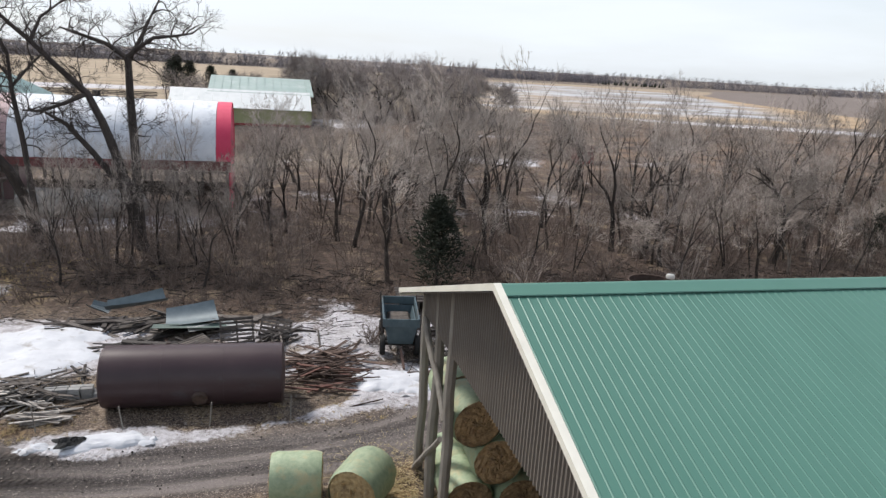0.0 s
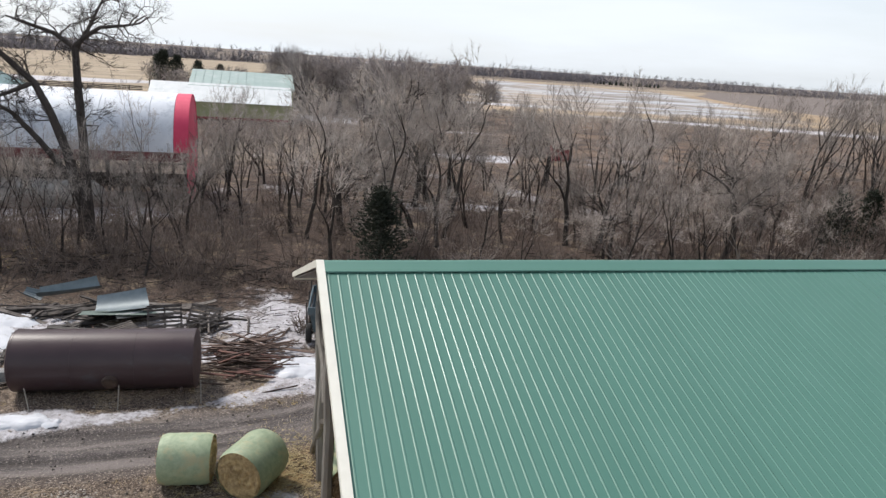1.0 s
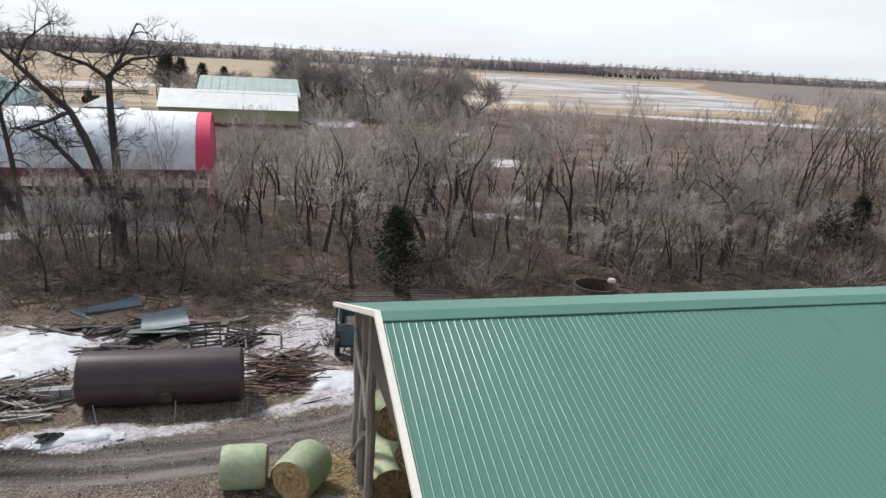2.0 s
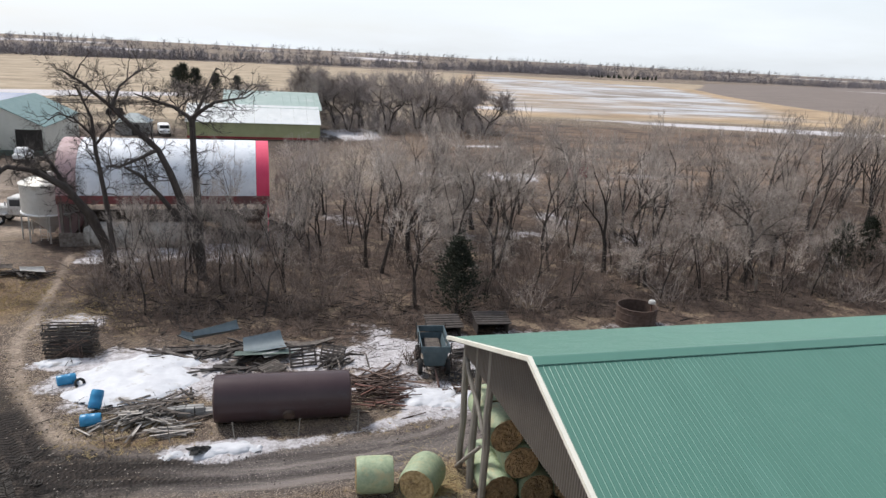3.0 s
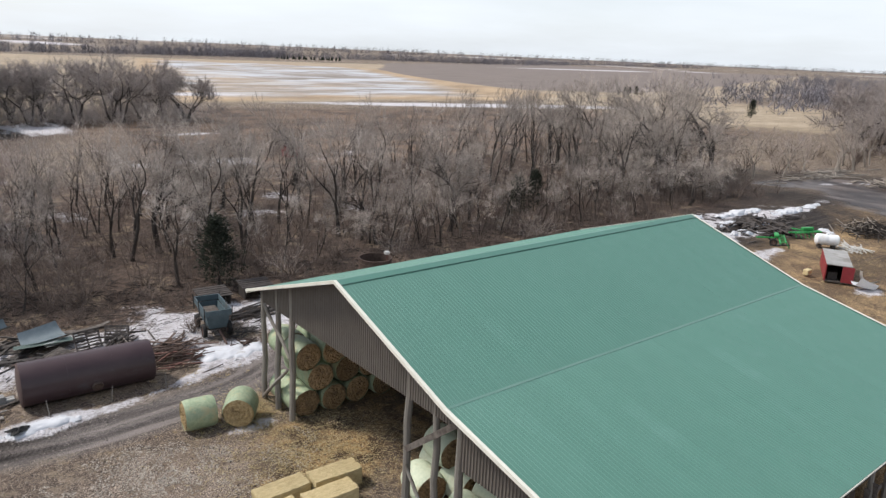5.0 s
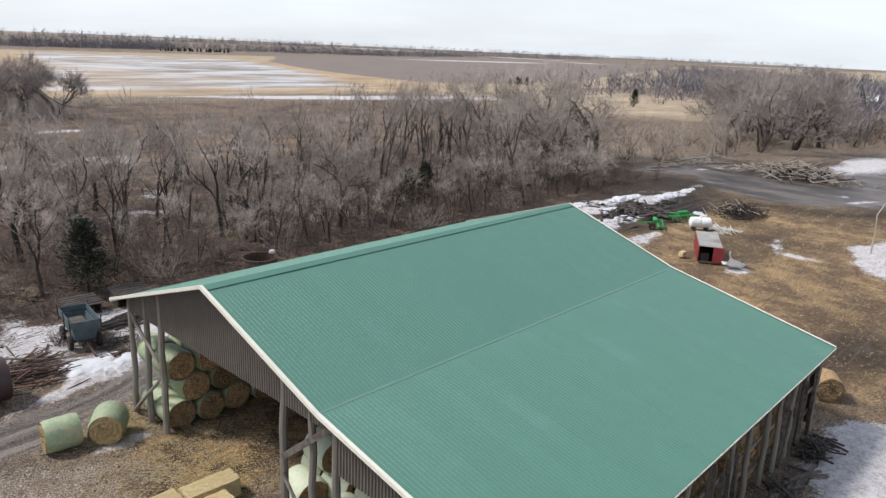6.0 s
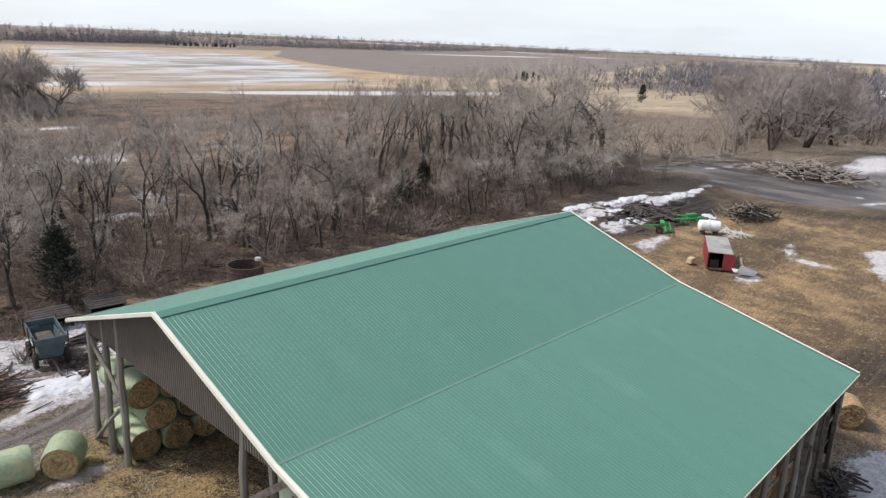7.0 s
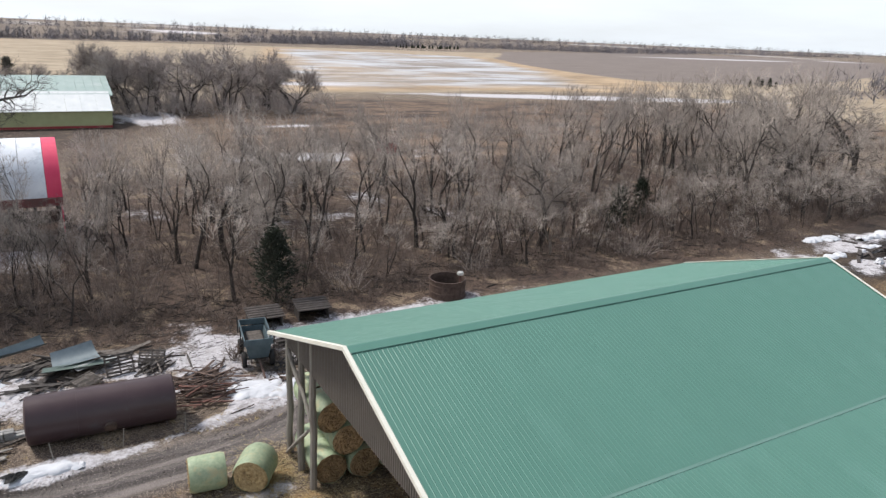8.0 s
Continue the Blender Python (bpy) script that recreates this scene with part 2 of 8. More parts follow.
M_CONC = mat("grey_block", (0.25, 0.25, 0.24), (0.33, 0.32, 0.31), 6, 0.9, 0, 0.3, vary=0.2)


# ---- mesh helpers ----
class MB:
    """Collects vertices and faces of one mesh."""
    def __init__(self):
        self.v, self.f = [], []

    def add(self, vs, fs, m=None):
        k = len(self.v)
        self.v += [tuple(m @ Vector(p)) for p in vs] if m is not None else [tuple(p) for p in vs]
        self.f += [tuple(i + k for i in q) for q in fs]
        return self

    def box(self, c, s, m=None, bevel=0.0):
        """A box of size s round c, its edges cut off by bevel."""
        hx, hy, hz = (a / 2 for a in s)
        if bevel <= 0:
            vs = [(c[0] + i * hx, c[1] + j * hy, c[2] + k * hz) for i in (-1, 1) for j in (-1, 1) for k in (-1, 1)]
            return self.add(vs, [(0, 1, 3, 2), (4, 6, 7, 5), (0, 4, 5, 1), (2, 3, 7, 6), (0, 2, 6, 4), (1, 5, 7, 3)], m)
        bm = bmesh.new()
        bmesh.ops.create_cube(bm, size=1.0, matrix=Matrix.Translation(c) @ Matrix.Diagonal((*s, 1)))
        bmesh.ops.bevel(bm, geom=bm.edges[:], offset=bevel, segments=1, affect="EDGES")
        bm.verts.ensure_lookup_table()
        for i, q in enumerate(bm.verts):
            q.index = i
        self.add([q.co[:] for q in bm.verts], [[q.index for q in f.verts] for f in bm.faces], m)
        bm.free()
        return self

    def cone(self, a, b, r):
        """A three-sided pointed twig."""
        a, b = Vector(a), Vector(b)
        s = (b - a).orthogonal().normalized() * r
        t = (b - a).cross(s).normalized() * r
        return self.add([a + s, a - s * 0.5 + t * 0.87, a - s * 0.5 - t * 0.87, b], [(0, 1, 3), (1, 2, 3), (2, 0, 3)])

    def tube(self, pts, radii, n=6, caps=True):
        """A round bar along pts, with a radius at each; a last radius of 0 ends in a point."""
        k0 = len(self.v)
        pts = [Vector(p) for p in pts]
        side = None
        rings = []
        for i, p in enumerate(pts):
            d = (pts[min(i + 1, len(pts) - 1)] - pts[max(i - 1, 0)]).normalized()
            if side is None:
                side = d.orthogonal().normalized()
            else:
                side = (side - d * side.dot(d)).normalized()
            up = d.cross(side)
            if radii[i] <= 0:
                rings.append([len(self.v)])
                self.v.append(tuple(p))
                continue
            ring = []
            for j in range(n):
                a = 2 * math.pi * j / n
                ring.append(len(self.v))
                self.v.append(tuple(p + (side * math.cos(a) + up * math.sin(a)) * radii[i]))
            rings.append(ring)
        for a, b in zip(rings, rings[1:]):
            for j in range(n):
                if len(b) == 1:
                    self.f.append((a[j], a[(j + 1) % n], b[0]))
                elif len(a) == 1:
                    self.f.append((a[0], b[(j + 1) % n], b[j]))
                else:
                    self.f.append((a[j], a[(j + 1) % n], b[(j + 1) % n], b[j]))
        if caps:
            if len(rings[0]) > 2:
                self.f.append(tuple(reversed(rings[0])))
            if len(rings[-1]) > 2:
                self.f.append(tuple(rings[-1]))
        return self

    def lathe(self, prof, n=24, m=None, axis="z"):
        """A body of revolution from (radius, height) pairs."""
        vs, fs = [], []
        for r, h in prof:
            for j in range(n):
                a = 2 * math.pi * j / n
                p = (r * math.cos(a), r * math.sin(a), h)
                vs.append(p if axis == "z" else (p[2], p[0], p[1]))
        for i in range(len(prof) - 1):
            for j in range(n):
                fs.append((i * n + j, i * n + (j + 1) % n, (i + 1) * n + (j + 1) % n, (i + 1) * n + j))
        return self.add(vs, fs, m)

    def mesh(self, name, material, smooth=False):
        me = bpy.data.meshes.new(name)
        me.from_pydata(self.v, [], self.f)
        if smooth:
            me.polygons.foreach_set("use_smooth", [True] * len(me.polygons))
            me.set_sharp_from_angle(angle=radians(40))
        me.materials.append(material)
        me.update()
        return me


def part(name, mb, material, parent=None, label="", smooth=False, m=None):
    """One mesh object, under a thing or a part."""
    me = mb if isinstance(mb, bpy.types.Mesh) else mb.mesh(name, material, smooth)
    ob = new(name, me)
    if parent is not None:
        ob.parent = parent
    if m is not None:
        ob.matrix_basis = m
    if label:
        ob["label"] = label
    return ob


def thing(name, label, category, m=None, group="", kind=""):
    ob = new(name)
    ob.empty_display_size = 0.2
    if m is not None:
        ob.matrix_basis = m
    return tagged(ob, label, category, group, kind)


R = random.Random(7)

# ---- ground ----
def lattice(a, b, lo, hi, step, grow):
    inner = list(np.arange(a, b + step * 0.5, step))
    left, right, s = [], [], step
    p = inner[-1]
    while p < hi:
        s *= grow
        p += s
        right.append(p)
    s, p = step, inner[0]
    while p > lo:
        s *= grow
        p -= s
        left.append(p)
    return np.array(left[::-1] + inner + right)


def hash2(ix, iy, seed):
    h = (ix.astype(np.int64) * 374761393 + iy.astype(np.int64) * 668265263 + seed * 974711) & 0x7FFFFFFF
    h = ((h ^ (h >> 13)) * 1274126177) & 0x7FFFFFFF
    return ((h ^ (h >> 16)) & 0xFFFF) / 65535.0


def vnoise(x, y, seed=0):
    ix, iy = np.floor(x), np.floor(y)
    fx, fy = x - ix, y - iy
    fx, fy = fx * fx * (3 - 2 * fx), fy * fy * (3 - 2 * fy)
    a, b = hash2(ix, iy, seed), hash2(ix + 1, iy, seed)
    c, d = hash2(ix, iy + 1, seed), hash2(ix + 1, iy + 1, seed)
    return (a * (1 - fx) + b * fx) * (1 - fy) + (c * (1 - fx) + d * fx) * fy


def fbm(x, y, scale, seed=0, octaves=4):
    s, t, amp = 0.0, 0.0, 1.0
    for o in range(octaves):
        s = s + amp * vnoise(x / scale * 2 ** o + 31.7 * o, y / scale * 2 ** o + 17.3 * o, seed + o)
        t += amp
        amp *= 0.5
    return s / t


def near_line(x, y, pts):
    """Distance from a polyline, and the signed offset across it at the nearest place."""
    best, across = np.full(x.shape, 1e9), np.zeros(x.shape)
    for (ax, ay), (bx, by) in zip(pts, pts[1:]):
        dx, dy = bx - ax, by - ay
        n2 = dx * dx + dy * dy
        u = np.clip(((x - ax) * dx + (y - ay) * dy) / n2, 0, 1)
        d = np.hypot(x - ax - u * dx, y - ay - u * dy)
        c = ((x - ax) * dy - (y - ay) * dx) / math.sqrt(n2)
        across = np.where(d < best, c, across)
        best = np.minimum(best, d)
    return best, across


def run_along(x, y, pts):
    """How far along a polyline the nearest place lies."""
    best, run, total = np.full(x.shape, 1e9), np.zeros(x.shape), 0.0
    for (ax, ay), (bx, by) in zip(pts, pts[1:]):
        dx, dy = bx - ax, by - ay
        n2 = dx * dx + dy * dy
        u = np.clip(((x - ax) * dx + (y - ay) * dy) / n2, 0, 1)
        d = np.hypot(x - ax - u * dx, y - ay - u * dy)
        run = np.where(d < best, total + u * math.sqrt(n2), run)
        best = np.minimum(best, d)
        total += math.sqrt(n2)
    return run


def inside(x, y, poly):
    """Signed distance to a polygon, positive inside."""
    d, _ = near_line(x, y, poly + poly[:1])
    c = np.zeros(x.shape, bool)
    for (ax, ay), (bx, by) in zip(poly, poly[1:] + poly[:1]):
        c ^= ((ay > y) != (by > y)) & (x < (bx - ax) * (y - ay) / (by - ay + 1e-12) + ax)
    return np.where(c, d, -d)


def soft(d, w):
    return np.clip(0.5 + d / w * 0.5, 0, 1)


def smooth_line(pts, k=6):
    """A Catmull-Rom curve through the places."""
    out = []
    for i in range(len(pts) - 1):
        p0, p1, p2, p3 = (np.array(pts[min(max(j, 0), len(pts) - 1)], float) for j in (i - 1, i, i + 1, i + 2))
        for s in range(k):
            t = s / k
            out.append(tuple(0.5 * (2 * p1 + (p2 - p0) * t + (2 * p0 - 5 * p1 + 4 * p2 - p3) * t * t + (3 * p1 - p0 - 3 * p2 + p3) * t ** 3)))
    return out + [tuple(pts[-1])]


MUD_LINE = smooth_line([(-31, 47), (-26.5, 41.5), (-21, 34.6), (-16.7, 27.4), (-14.0, 21.9), (-12.1, 15.6), (-11.2, 8), (-10.8, -12), (-11.5, -45)])
ROAD_LINE = smooth_line([(-15.5, 23.2), (-11, 22.5), (-7, 21.9), (-3, 21.3), (2, 21.6), (6, 22.6), (10, 24.6), (18, 26.6), (34, 27)], 4)
PATH_LINE = [(-17.5, 55), (-16.9, 47), (-16.3, 36), (-14.2, 29.4), (-11.6, 25.2), (-9.5, 23.6)]
YARD_ROAD = [(-75, 60), (-45, 65), (-31, 66.5), (-26, 68)]
YARD_LANE = [(-31, 70), (-32, 86), (-33, 100), (-29, 118), (-25, 134)]


def build_ground():
    gx = lattice(-30, 80, -4600, 4700, 0.40, 1.057)
    gy = lattice(-9, 48, -2500, 4700, 0.38, 1.053)
    X, Y = np.meshgrid(gx, gy)
    x, y = X.ravel(), Y.ravel()
    n1, n2, n3 = fbm(x, y, 6, 1), fbm(x, y, 1.6, 2), fbm(x, y, 25, 3)
    wob = (n1 - 0.5) * 3
    z = (n1 - 0.5) * 0.10 + (n2 - 0.5) * 0.05
    w = {}
    # wheel-churned mud and the gravelled lane
    dm, am = near_line(x, y, MUD_LINE)
    tread = np.cos(am * 4.6 + (n1 - 0.5) * 1.2)
    w["mud"] = soft(2.55 - dm + wob * 0.4, 1.0) * np.clip(1.15 + 0.5 * (n2 - 0.4) + 0.30 * tread, 0, 1.5)
    ruts = np.cos(am * 4.6 + (n1 - 0.5) * 2) * np.exp(-(dm / 2.8) ** 4)
    z -= 0.05 * np.exp(-(dm / 3.2) ** 4) - 0.045 * ruts
    dr, ar = near_line(x, y, ROAD_LINE)
    lane = soft(1.35 - dr + wob * 0.15, 0.9)
    z -= 0.07 * np.exp(-(dr / 1.6) ** 4)
    w["lane"] = soft(1.7 - dr + wob * 0.2, 0.8)
    w["mud"] = np.maximum(w["mud"], lane * (0.16 + 0.36 * np.exp(-((np.abs(ar) - 0.75) / 0.3) ** 2)) + soft(-6.5 - x, 4) * soft(1.75 - dr + wob * 0.2, 0.9) * 0.8)
    by_mud = dm - 1.3 < dr
    w["across"] = np.where(by_mud, am, ar)
    w["along"] = np.where(by_mud, run_along(x, y, MUD_LINE), run_along(x, y, ROAD_LINE))
    # a side track that leaves the churned corner
    ds, _ = near_line(x, y, [(-12, 17.5), (-9.5, 20.2), (-6.5, 21.6)])
    w["mud"] = np.maximum(w["mud"], 0.75 * soft(0.6 - ds, 0.8))
    w["mud"] = np.maximum(w["mud"], 0.42 * soft((1 - np.hypot((x + 8.2) / 2.6, (y - 16.0) / 3.4)) + (n2 - 0.5) * 1.2, 0.8))
    dp, _ = near_line(x, y, PATH_LINE)
    yard, _ = near_line(x, y, YARD_ROAD)
    yard2, _ = near_line(x, y, YARD_LANE)
    w["dirt"] = np.maximum.reduce([0.85 * soft(0.30 - dp, 0.45), soft(5.5 - yard + wob, 4), 0.8 * soft(4.5 - yard2 + wob, 4)])
    # gravel apron, straw by the shed, dung-dark floor under its roof
    g = 1 - np.hypot((x + 1.0) / 6.7, (y - 15.3) / 3.5)
    w["gravel"] = np.clip(g * 1.9, 0, 1) * (0.35 + 0.9 * n2)
    st = np.maximum(1 - np.hypot((x - 4.9) / 4.6, (y - 13.6) / 4.2), 0.9 - np.hypot((x - 4.3) / 1.5, (y - 19.2) / 2.2))
    w["straw"] = np.clip(st * 2.4, 0, 1) * (0.25 + 0.95 * n2)
    floor_in = np.minimum.reduce([x - 6.3, 29.5 - x, y + 4, 20 - y])
    w["straw"] = np.maximum(w["straw"], 0.5 * soft(floor_in, 1.5))
    # old snow and ice
    sn = np.zeros_like(x)
    def lay(d, k=1.0, width=1.2):
        np.maximum(sn, k * soft(d + (n2 - 0.5) * 1.3 + (n1 - 0.5) * 1.0, width), out=sn)
    d, _ = near_line(x, y, [(-7.4, 23.2), (-5, 22.9), (-1.5, 23.1), (2.6, 23.9), (5.4, 25.4), (8.2, 26.6)])
    lay(0.28 + 0.5 * np.exp(-((x + 5) / 2.2) ** 2) + 0.9 * np.exp(-((x - 6.5) / 2.6) ** 2) - d, 1.0, 0.6)
    lay(1 - np.hypot((x + 8.4) / 4.4, (y - 31.8) / 3.4) * 1.0 - 0.1, 1.0, 0.8)
    lay(1 - np.hypot((x + 13.5) / 1.6, (y - 33.3) / 0.8), 1.0, 0.7)
    lay(1 - np.hypot((x + 13.8) / 1.9, (y - 40.2) / 1.6), 0.9, 0.8)
    lay(1 - np.hypot((x + 11) / 2.0, (y - 28.6) / 1.2), 0.62, 0.8)
    lay((1 - np.hypot((x - 4.0) / 8.5, (y - 31.3) / 4.0)) * 1.2 - 0.22 + (n2 - 0.5) * 1.2, 0.85, 0.9)
    lay(1 - np.hypot((x - 6.3) / 2.7, (y - 27.0) / 2.0), 0.9, 0.9)
    lay(1 - np.hypot((x - 17) / 12, (y - 33.2) / 1.5), 0.7, 0.9)
    lay(1 - np.hypot((x + 20.5) / 1.2, (y - 43) / 0.7), 0.8, 0.7)
    lay((1 - np.hypot((x - 64) / 26, (y - 31.0) / 4.2)) * 1.5 - 0.55 + (n1 - 0.5) * 2.0, 0.85, 0.9)
    lay((1 - np.hypot((x - 58) / 4.5, (y - 20) / 2.0)) * 1.3 - 0.3, 0.75, 1.2)
    lay((1 - np.hypot((x - 55.6) / 2.4, (y - 9.3) / 1.3)) * 1.3 - 0.3, 0.95, 1.0)
    lay((1 - np.hypot((x - 28) / 7.0, (y + 9.6) / 4.9)) * 2.4 - 0.1, 1.0, 0.9)
    lay((1 - np.hypot((x - 71.5) / 9.5, (y - 0.4 - (x - 70.5) * 0.24) / 3.0)) * 1.7 - 0.2 + (n1 - 0.5), 0.95, 1.0)
    for cx, cy, a, c in ((67.5, 30.4, 3.4, 1.8), (66.4, 26.0, 2.8, 1.5), (75.3, 32.7, 4.5, 1.4), (79.0, 30.4, 4.0, 1.1), (62.5, 27.0, 2.5, 1.2), (85.5, 29.8, 2.5, 1.4)):
        lay((1 - np.hypot((x - cx) / a, (y - cy) / c)) * 1.5 - 0.1, 0.95, 0.8)
    lay((1 - np.hypot((x - 65) / 1.0, (y - 7) / 2.6)) * 1.3 - 0.4, 0.8, 1.0)
    lay((1 - np.hypot((x - 148) / 18, (y - 20) / 5.0)) * 1.7 - 0.3, 0.95, 1.4)
    lay((1 - np.hypot((x + 8) / 9, (y - 58) / 7)) * 1.1 - 0.62 + (n1 - 0.5) * 1.6, 0.9, 0.9)
    for cx, cy, a, c in ((-14.2, 55.4, 2.2, 1.6), (-15.8, 53.2, 1.4, 1.0), (-30.6, 56.5, 2.4, 1.6), (-11.2, 53.5, 2.0, 1.2)):
        lay((1 - np.hypot((x - cx) / a, (y - cy) / c)) * 1.4 - 0.25, 0.85, 0.9)
    lay((1 - np.hypot((x - 17) / 9, (y - 147) / 11)) * 2 - 0.5 + (n1 - 0.5) * 1.5, 1.0, 1.0)
    lay((1 - np.hypot((x - 40) / 42, (y - 96) / 8)) * 1.0 - 0.85 + (n1 - 0.5) * 2.6, 0.8, 1.0)
    lay((1 - np.hypot((x - 25) / 45, (y - 66) / 26)) * 0.8 - 0.95 + (n1 - 0.5) * 2.6, 0.55, 0.9)
    lay((1 - np.hypot((x - 45) / 26, (y - 130) / 5)) * 2 - 0.9 + (n3 - 0.5) * 2, 0.85, 1.2)
    lay((1 - np.hypot((x + 70) / 52, (y - 235 - (x + 70) * 0.35) / 14)) * 6, 0.95, 3)
    lay((1 - np.hypot((x - 170) / 75, (y - 178 + (x - 170) * 0.30) / 9)) * 6, 0.9, 3)
    lay((1 - np.hypot((x - 82) / 20, (y - 238) / 9)) * 5, 0.9, 3)
    lay((1 - np.hypot((x - 850) / 230, (y - 700) / 22)) * 9, 0.95, 5)
    lay((1 - np.hypot((x - 48) / 12, (y - 380) / 60)) * 5 - 2, 0.7, 5)
    lay((1 - np.hypot((x - 3.45) / 1.5, (y - 17.55) / 0.75)) * 1.2 - 0.05, 0.74, 0.6)
    for line in ([(96, 25), (101, 20), (106, 13)], [(94, 15), (104, 10), (116, 6)], [(70.3, 10.6), (66, 9.4), (61.5, 7.7)], [(108, 38), (116, 36), (124, 31)]):
        d, _ = near_line(x, y, line)
        lay(0.15 - d * 0.8 + (n1 - 0.5) * 1.4, 0.7, 0.9)
    lay((1 - np.hypot((x - 60.6) / 4.5, (y - 20.6) / 1.4)) * 1.3 - 0.2, 0.62, 0.9)
    lay((1 - np.hypot((x - 60.5) / 2.5, (y - 25.4) / 1.6)) * 1.3 - 0.3, 0.62, 0.9)
    lay((1 - np.hypot((x - 10.0) / 3.6, (y - 30.0) / 3.4)) * 1.2 - 0.25, 0.8, 0.9)
    w["snow"] = sn
    z += 0.10 * sn * np.clip(1.5 - np.hypot(x, y - 20) / 60, 0, 1) * (0.5 + n2)
    # standing water and wet mud
    pond = inside(x, y, [(98, 45), (104, 36), (92, 23), (94, 12), (112, 2), (150, -8), (165, 12), (140, 20), (125, 28), (118, 40)])
    w["water"] = soft(pond + wob * 1.6, 4) * np.clip(0.55 + 0.9 * n1, 0, 1)
    pud = (1 - np.hypot((x - 3.6) / 1.5, (y - 17.1) / 0.8)) * 1.2 + (n2 - 0.5) * 0.6
    pud2 = (1 - np.hypot((x - 0.2) / 1.3, (y - 12.2) / 0.55)) * 1.0 + (n2 - 0.5) * 1.2 - 0.2
    pud3 = (1 - np.hypot((x - 48) / 9, (y + 3.5) / 1.6)) * 1.2 + (n1 - 0.5) * 3 - 0.6
    w["water"] = np.maximum.reduce([w["water"], 0.35 * soft(pud, 0.5), 0.7 * soft(pud2, 0.8), 0.6 * soft(pud3, 1.0)])
    # yard grass east of the shed
    w["yard"] = soft(np.minimum.reduce([x - 31, 98 - x, 30 - y, y + 40]) + wob * 2, 8)
    for cx, cy, a, c in ((-19.0, 47, 4.5, 8.0), (-20.5, 29.5, 3.4, 4.5), (-12.5, 44, 3.0, 3.5), (-18.5, 22, 1.6, 3.5), (3.5, 20.3, 4.0, 0.6), (-9, 24.2, 3.0, 0.8)):
        w["yard"] = np.maximum(w["yard"], np.clip((1 - np.hypot((x - cx) / a, (y - cy) / c)) * 2 + (n2 - 0.5), 0, 1))
    w["mud"] = np.maximum(w["mud"], 0.95 * soft(1 - np.hypot((x - 73) / 19, (y - 28) / 7) + (n1 - 0.5), 0.6))
    w["mud"] = np.maximum(w["mud"], 0.65 * soft((1 - np.hypot((x - 42) / 12, (y + 3) / 4)) + (n1 - 0.5) * 1.6, 0.7))
    w["mud"] = np.maximum(w["mud"], 0.7 * soft(5 - np.abs(pond + 4), 5))
    w["mud"] = np.maximum(w["mud"], 0.75 * soft((1 - np.hypot((x - 94) / 13, (y - 34) / 8)) + (n1 - 0.5) * 1.2, 0.7))
    w["mud"] = np.maximum(w["mud"], 0.55 * soft((1 - np.hypot((x - 66) / 9, (y - 12.5) / 4.5)) + (n1 - 0.5) * 1.8, 0.8))
    # leaf litter of the wood
    wood = inside(x, y, [(-16, 46), (-10, 37.0), (-2, 35.4), (10, 34.2), (30, 35.2), (52, 33.6), (90, 34.0), (97, 46), (96, 84), (40, 90), (-4, 82), (-24, 70)])
    lot = inside(x, y, [(-70, 92), (-60, 200), (-20, 215), (30, 175), (38, 150), (16, 128), (-2, 82), (-24, 74)])
    w["litter"] = np.maximum(soft(wood + 1.6 + wob, 3), 0.78 * soft(lot + wob * 2, 8) * (0.6 + 0.8 * n3))
    w["mud"] = np.maximum(w["mud"], 0.6 * soft(lot - 4, 6) * soft(n3 - 0.55, 0.2))
    # marshy meadow, fields and their margins
    w["marsh"] = soft(np.minimum.reduce([y - 84, 196 - 0.18 * x - y, x - 10 - 0.1 * y, 210 - x]) + wob * 3, 14)
    tan = soft(np.minimum(y - 150 - np.clip(x, 0, 60) * 0.9, 700 - 0.03 * x - y) + wob * 3, 12)
    w["tan"] = np.maximum(tan, soft(np.minimum(x - 190, 330 - x) - np.abs(y - 112) * 0.2, 24) * soft(y - 78 + wob * 3, 14))
    ice = inside(x, y, [(66, 216), (90, 300), (200, 640), (330, 560), (318, 500), (240, 300), (205, 222), (140, 232)])
    w["ice"] = soft(ice + (n3 - 0.5) * 26, 14) * np.clip(0.15 + 1.35 * fbm(x, y * 0.35, 45, 9), 0, 1)
    rim = inside(x, y, [(58, 206), (84, 310), (190, 670), (352, 560), (345, 500), (272, 320), (258, 225), (205, 196), (130, 214)])
    w["gold"] = soft(rim + wob * 2, 8)
    till = inside(x, y, [(348, 522), (300, 410), (278, 331), (266, 262), (330, 240), (420, 262), (1500, 700), (1100, 1000), (520, 760)])
    w["till"] = soft(till + wob * 2, 9)
    far = soft(y - 700 + 0.0 * x, 60) * np.clip(fbm(x, y * 0.5, 260, 12) * 1.8 - 0.55, 0, 1)
    w["snow"] = np.maximum(w["snow"], 0.85 * far * soft(fbm(x, y * 0.6, 240, 15) - 0.49, 0.1))
    z = np.where(np.hypot(x, y) > 140, 0.0, z)
    def height(px, py):
        i = min(max(int(np.searchsorted(gx, px)) - 1, 0), len(gx) - 2)
        j = min(max(int(np.searchsorted(gy, py)) - 1, 0), len(gy) - 2)
        u, v = (px - gx[i]) / (gx[i + 1] - gx[i]), (py - gy[j]) / (gy[j + 1] - gy[j])
        k = j * len(gx) + i
        return float((z[k] * (1 - u) + z[k + 1] * u) * (1 - v) + (z[k + len(gx)] * (1 - u) + z[k + len(gx) + 1] * u) * v)
    me = bpy.data.meshes.new("ground")
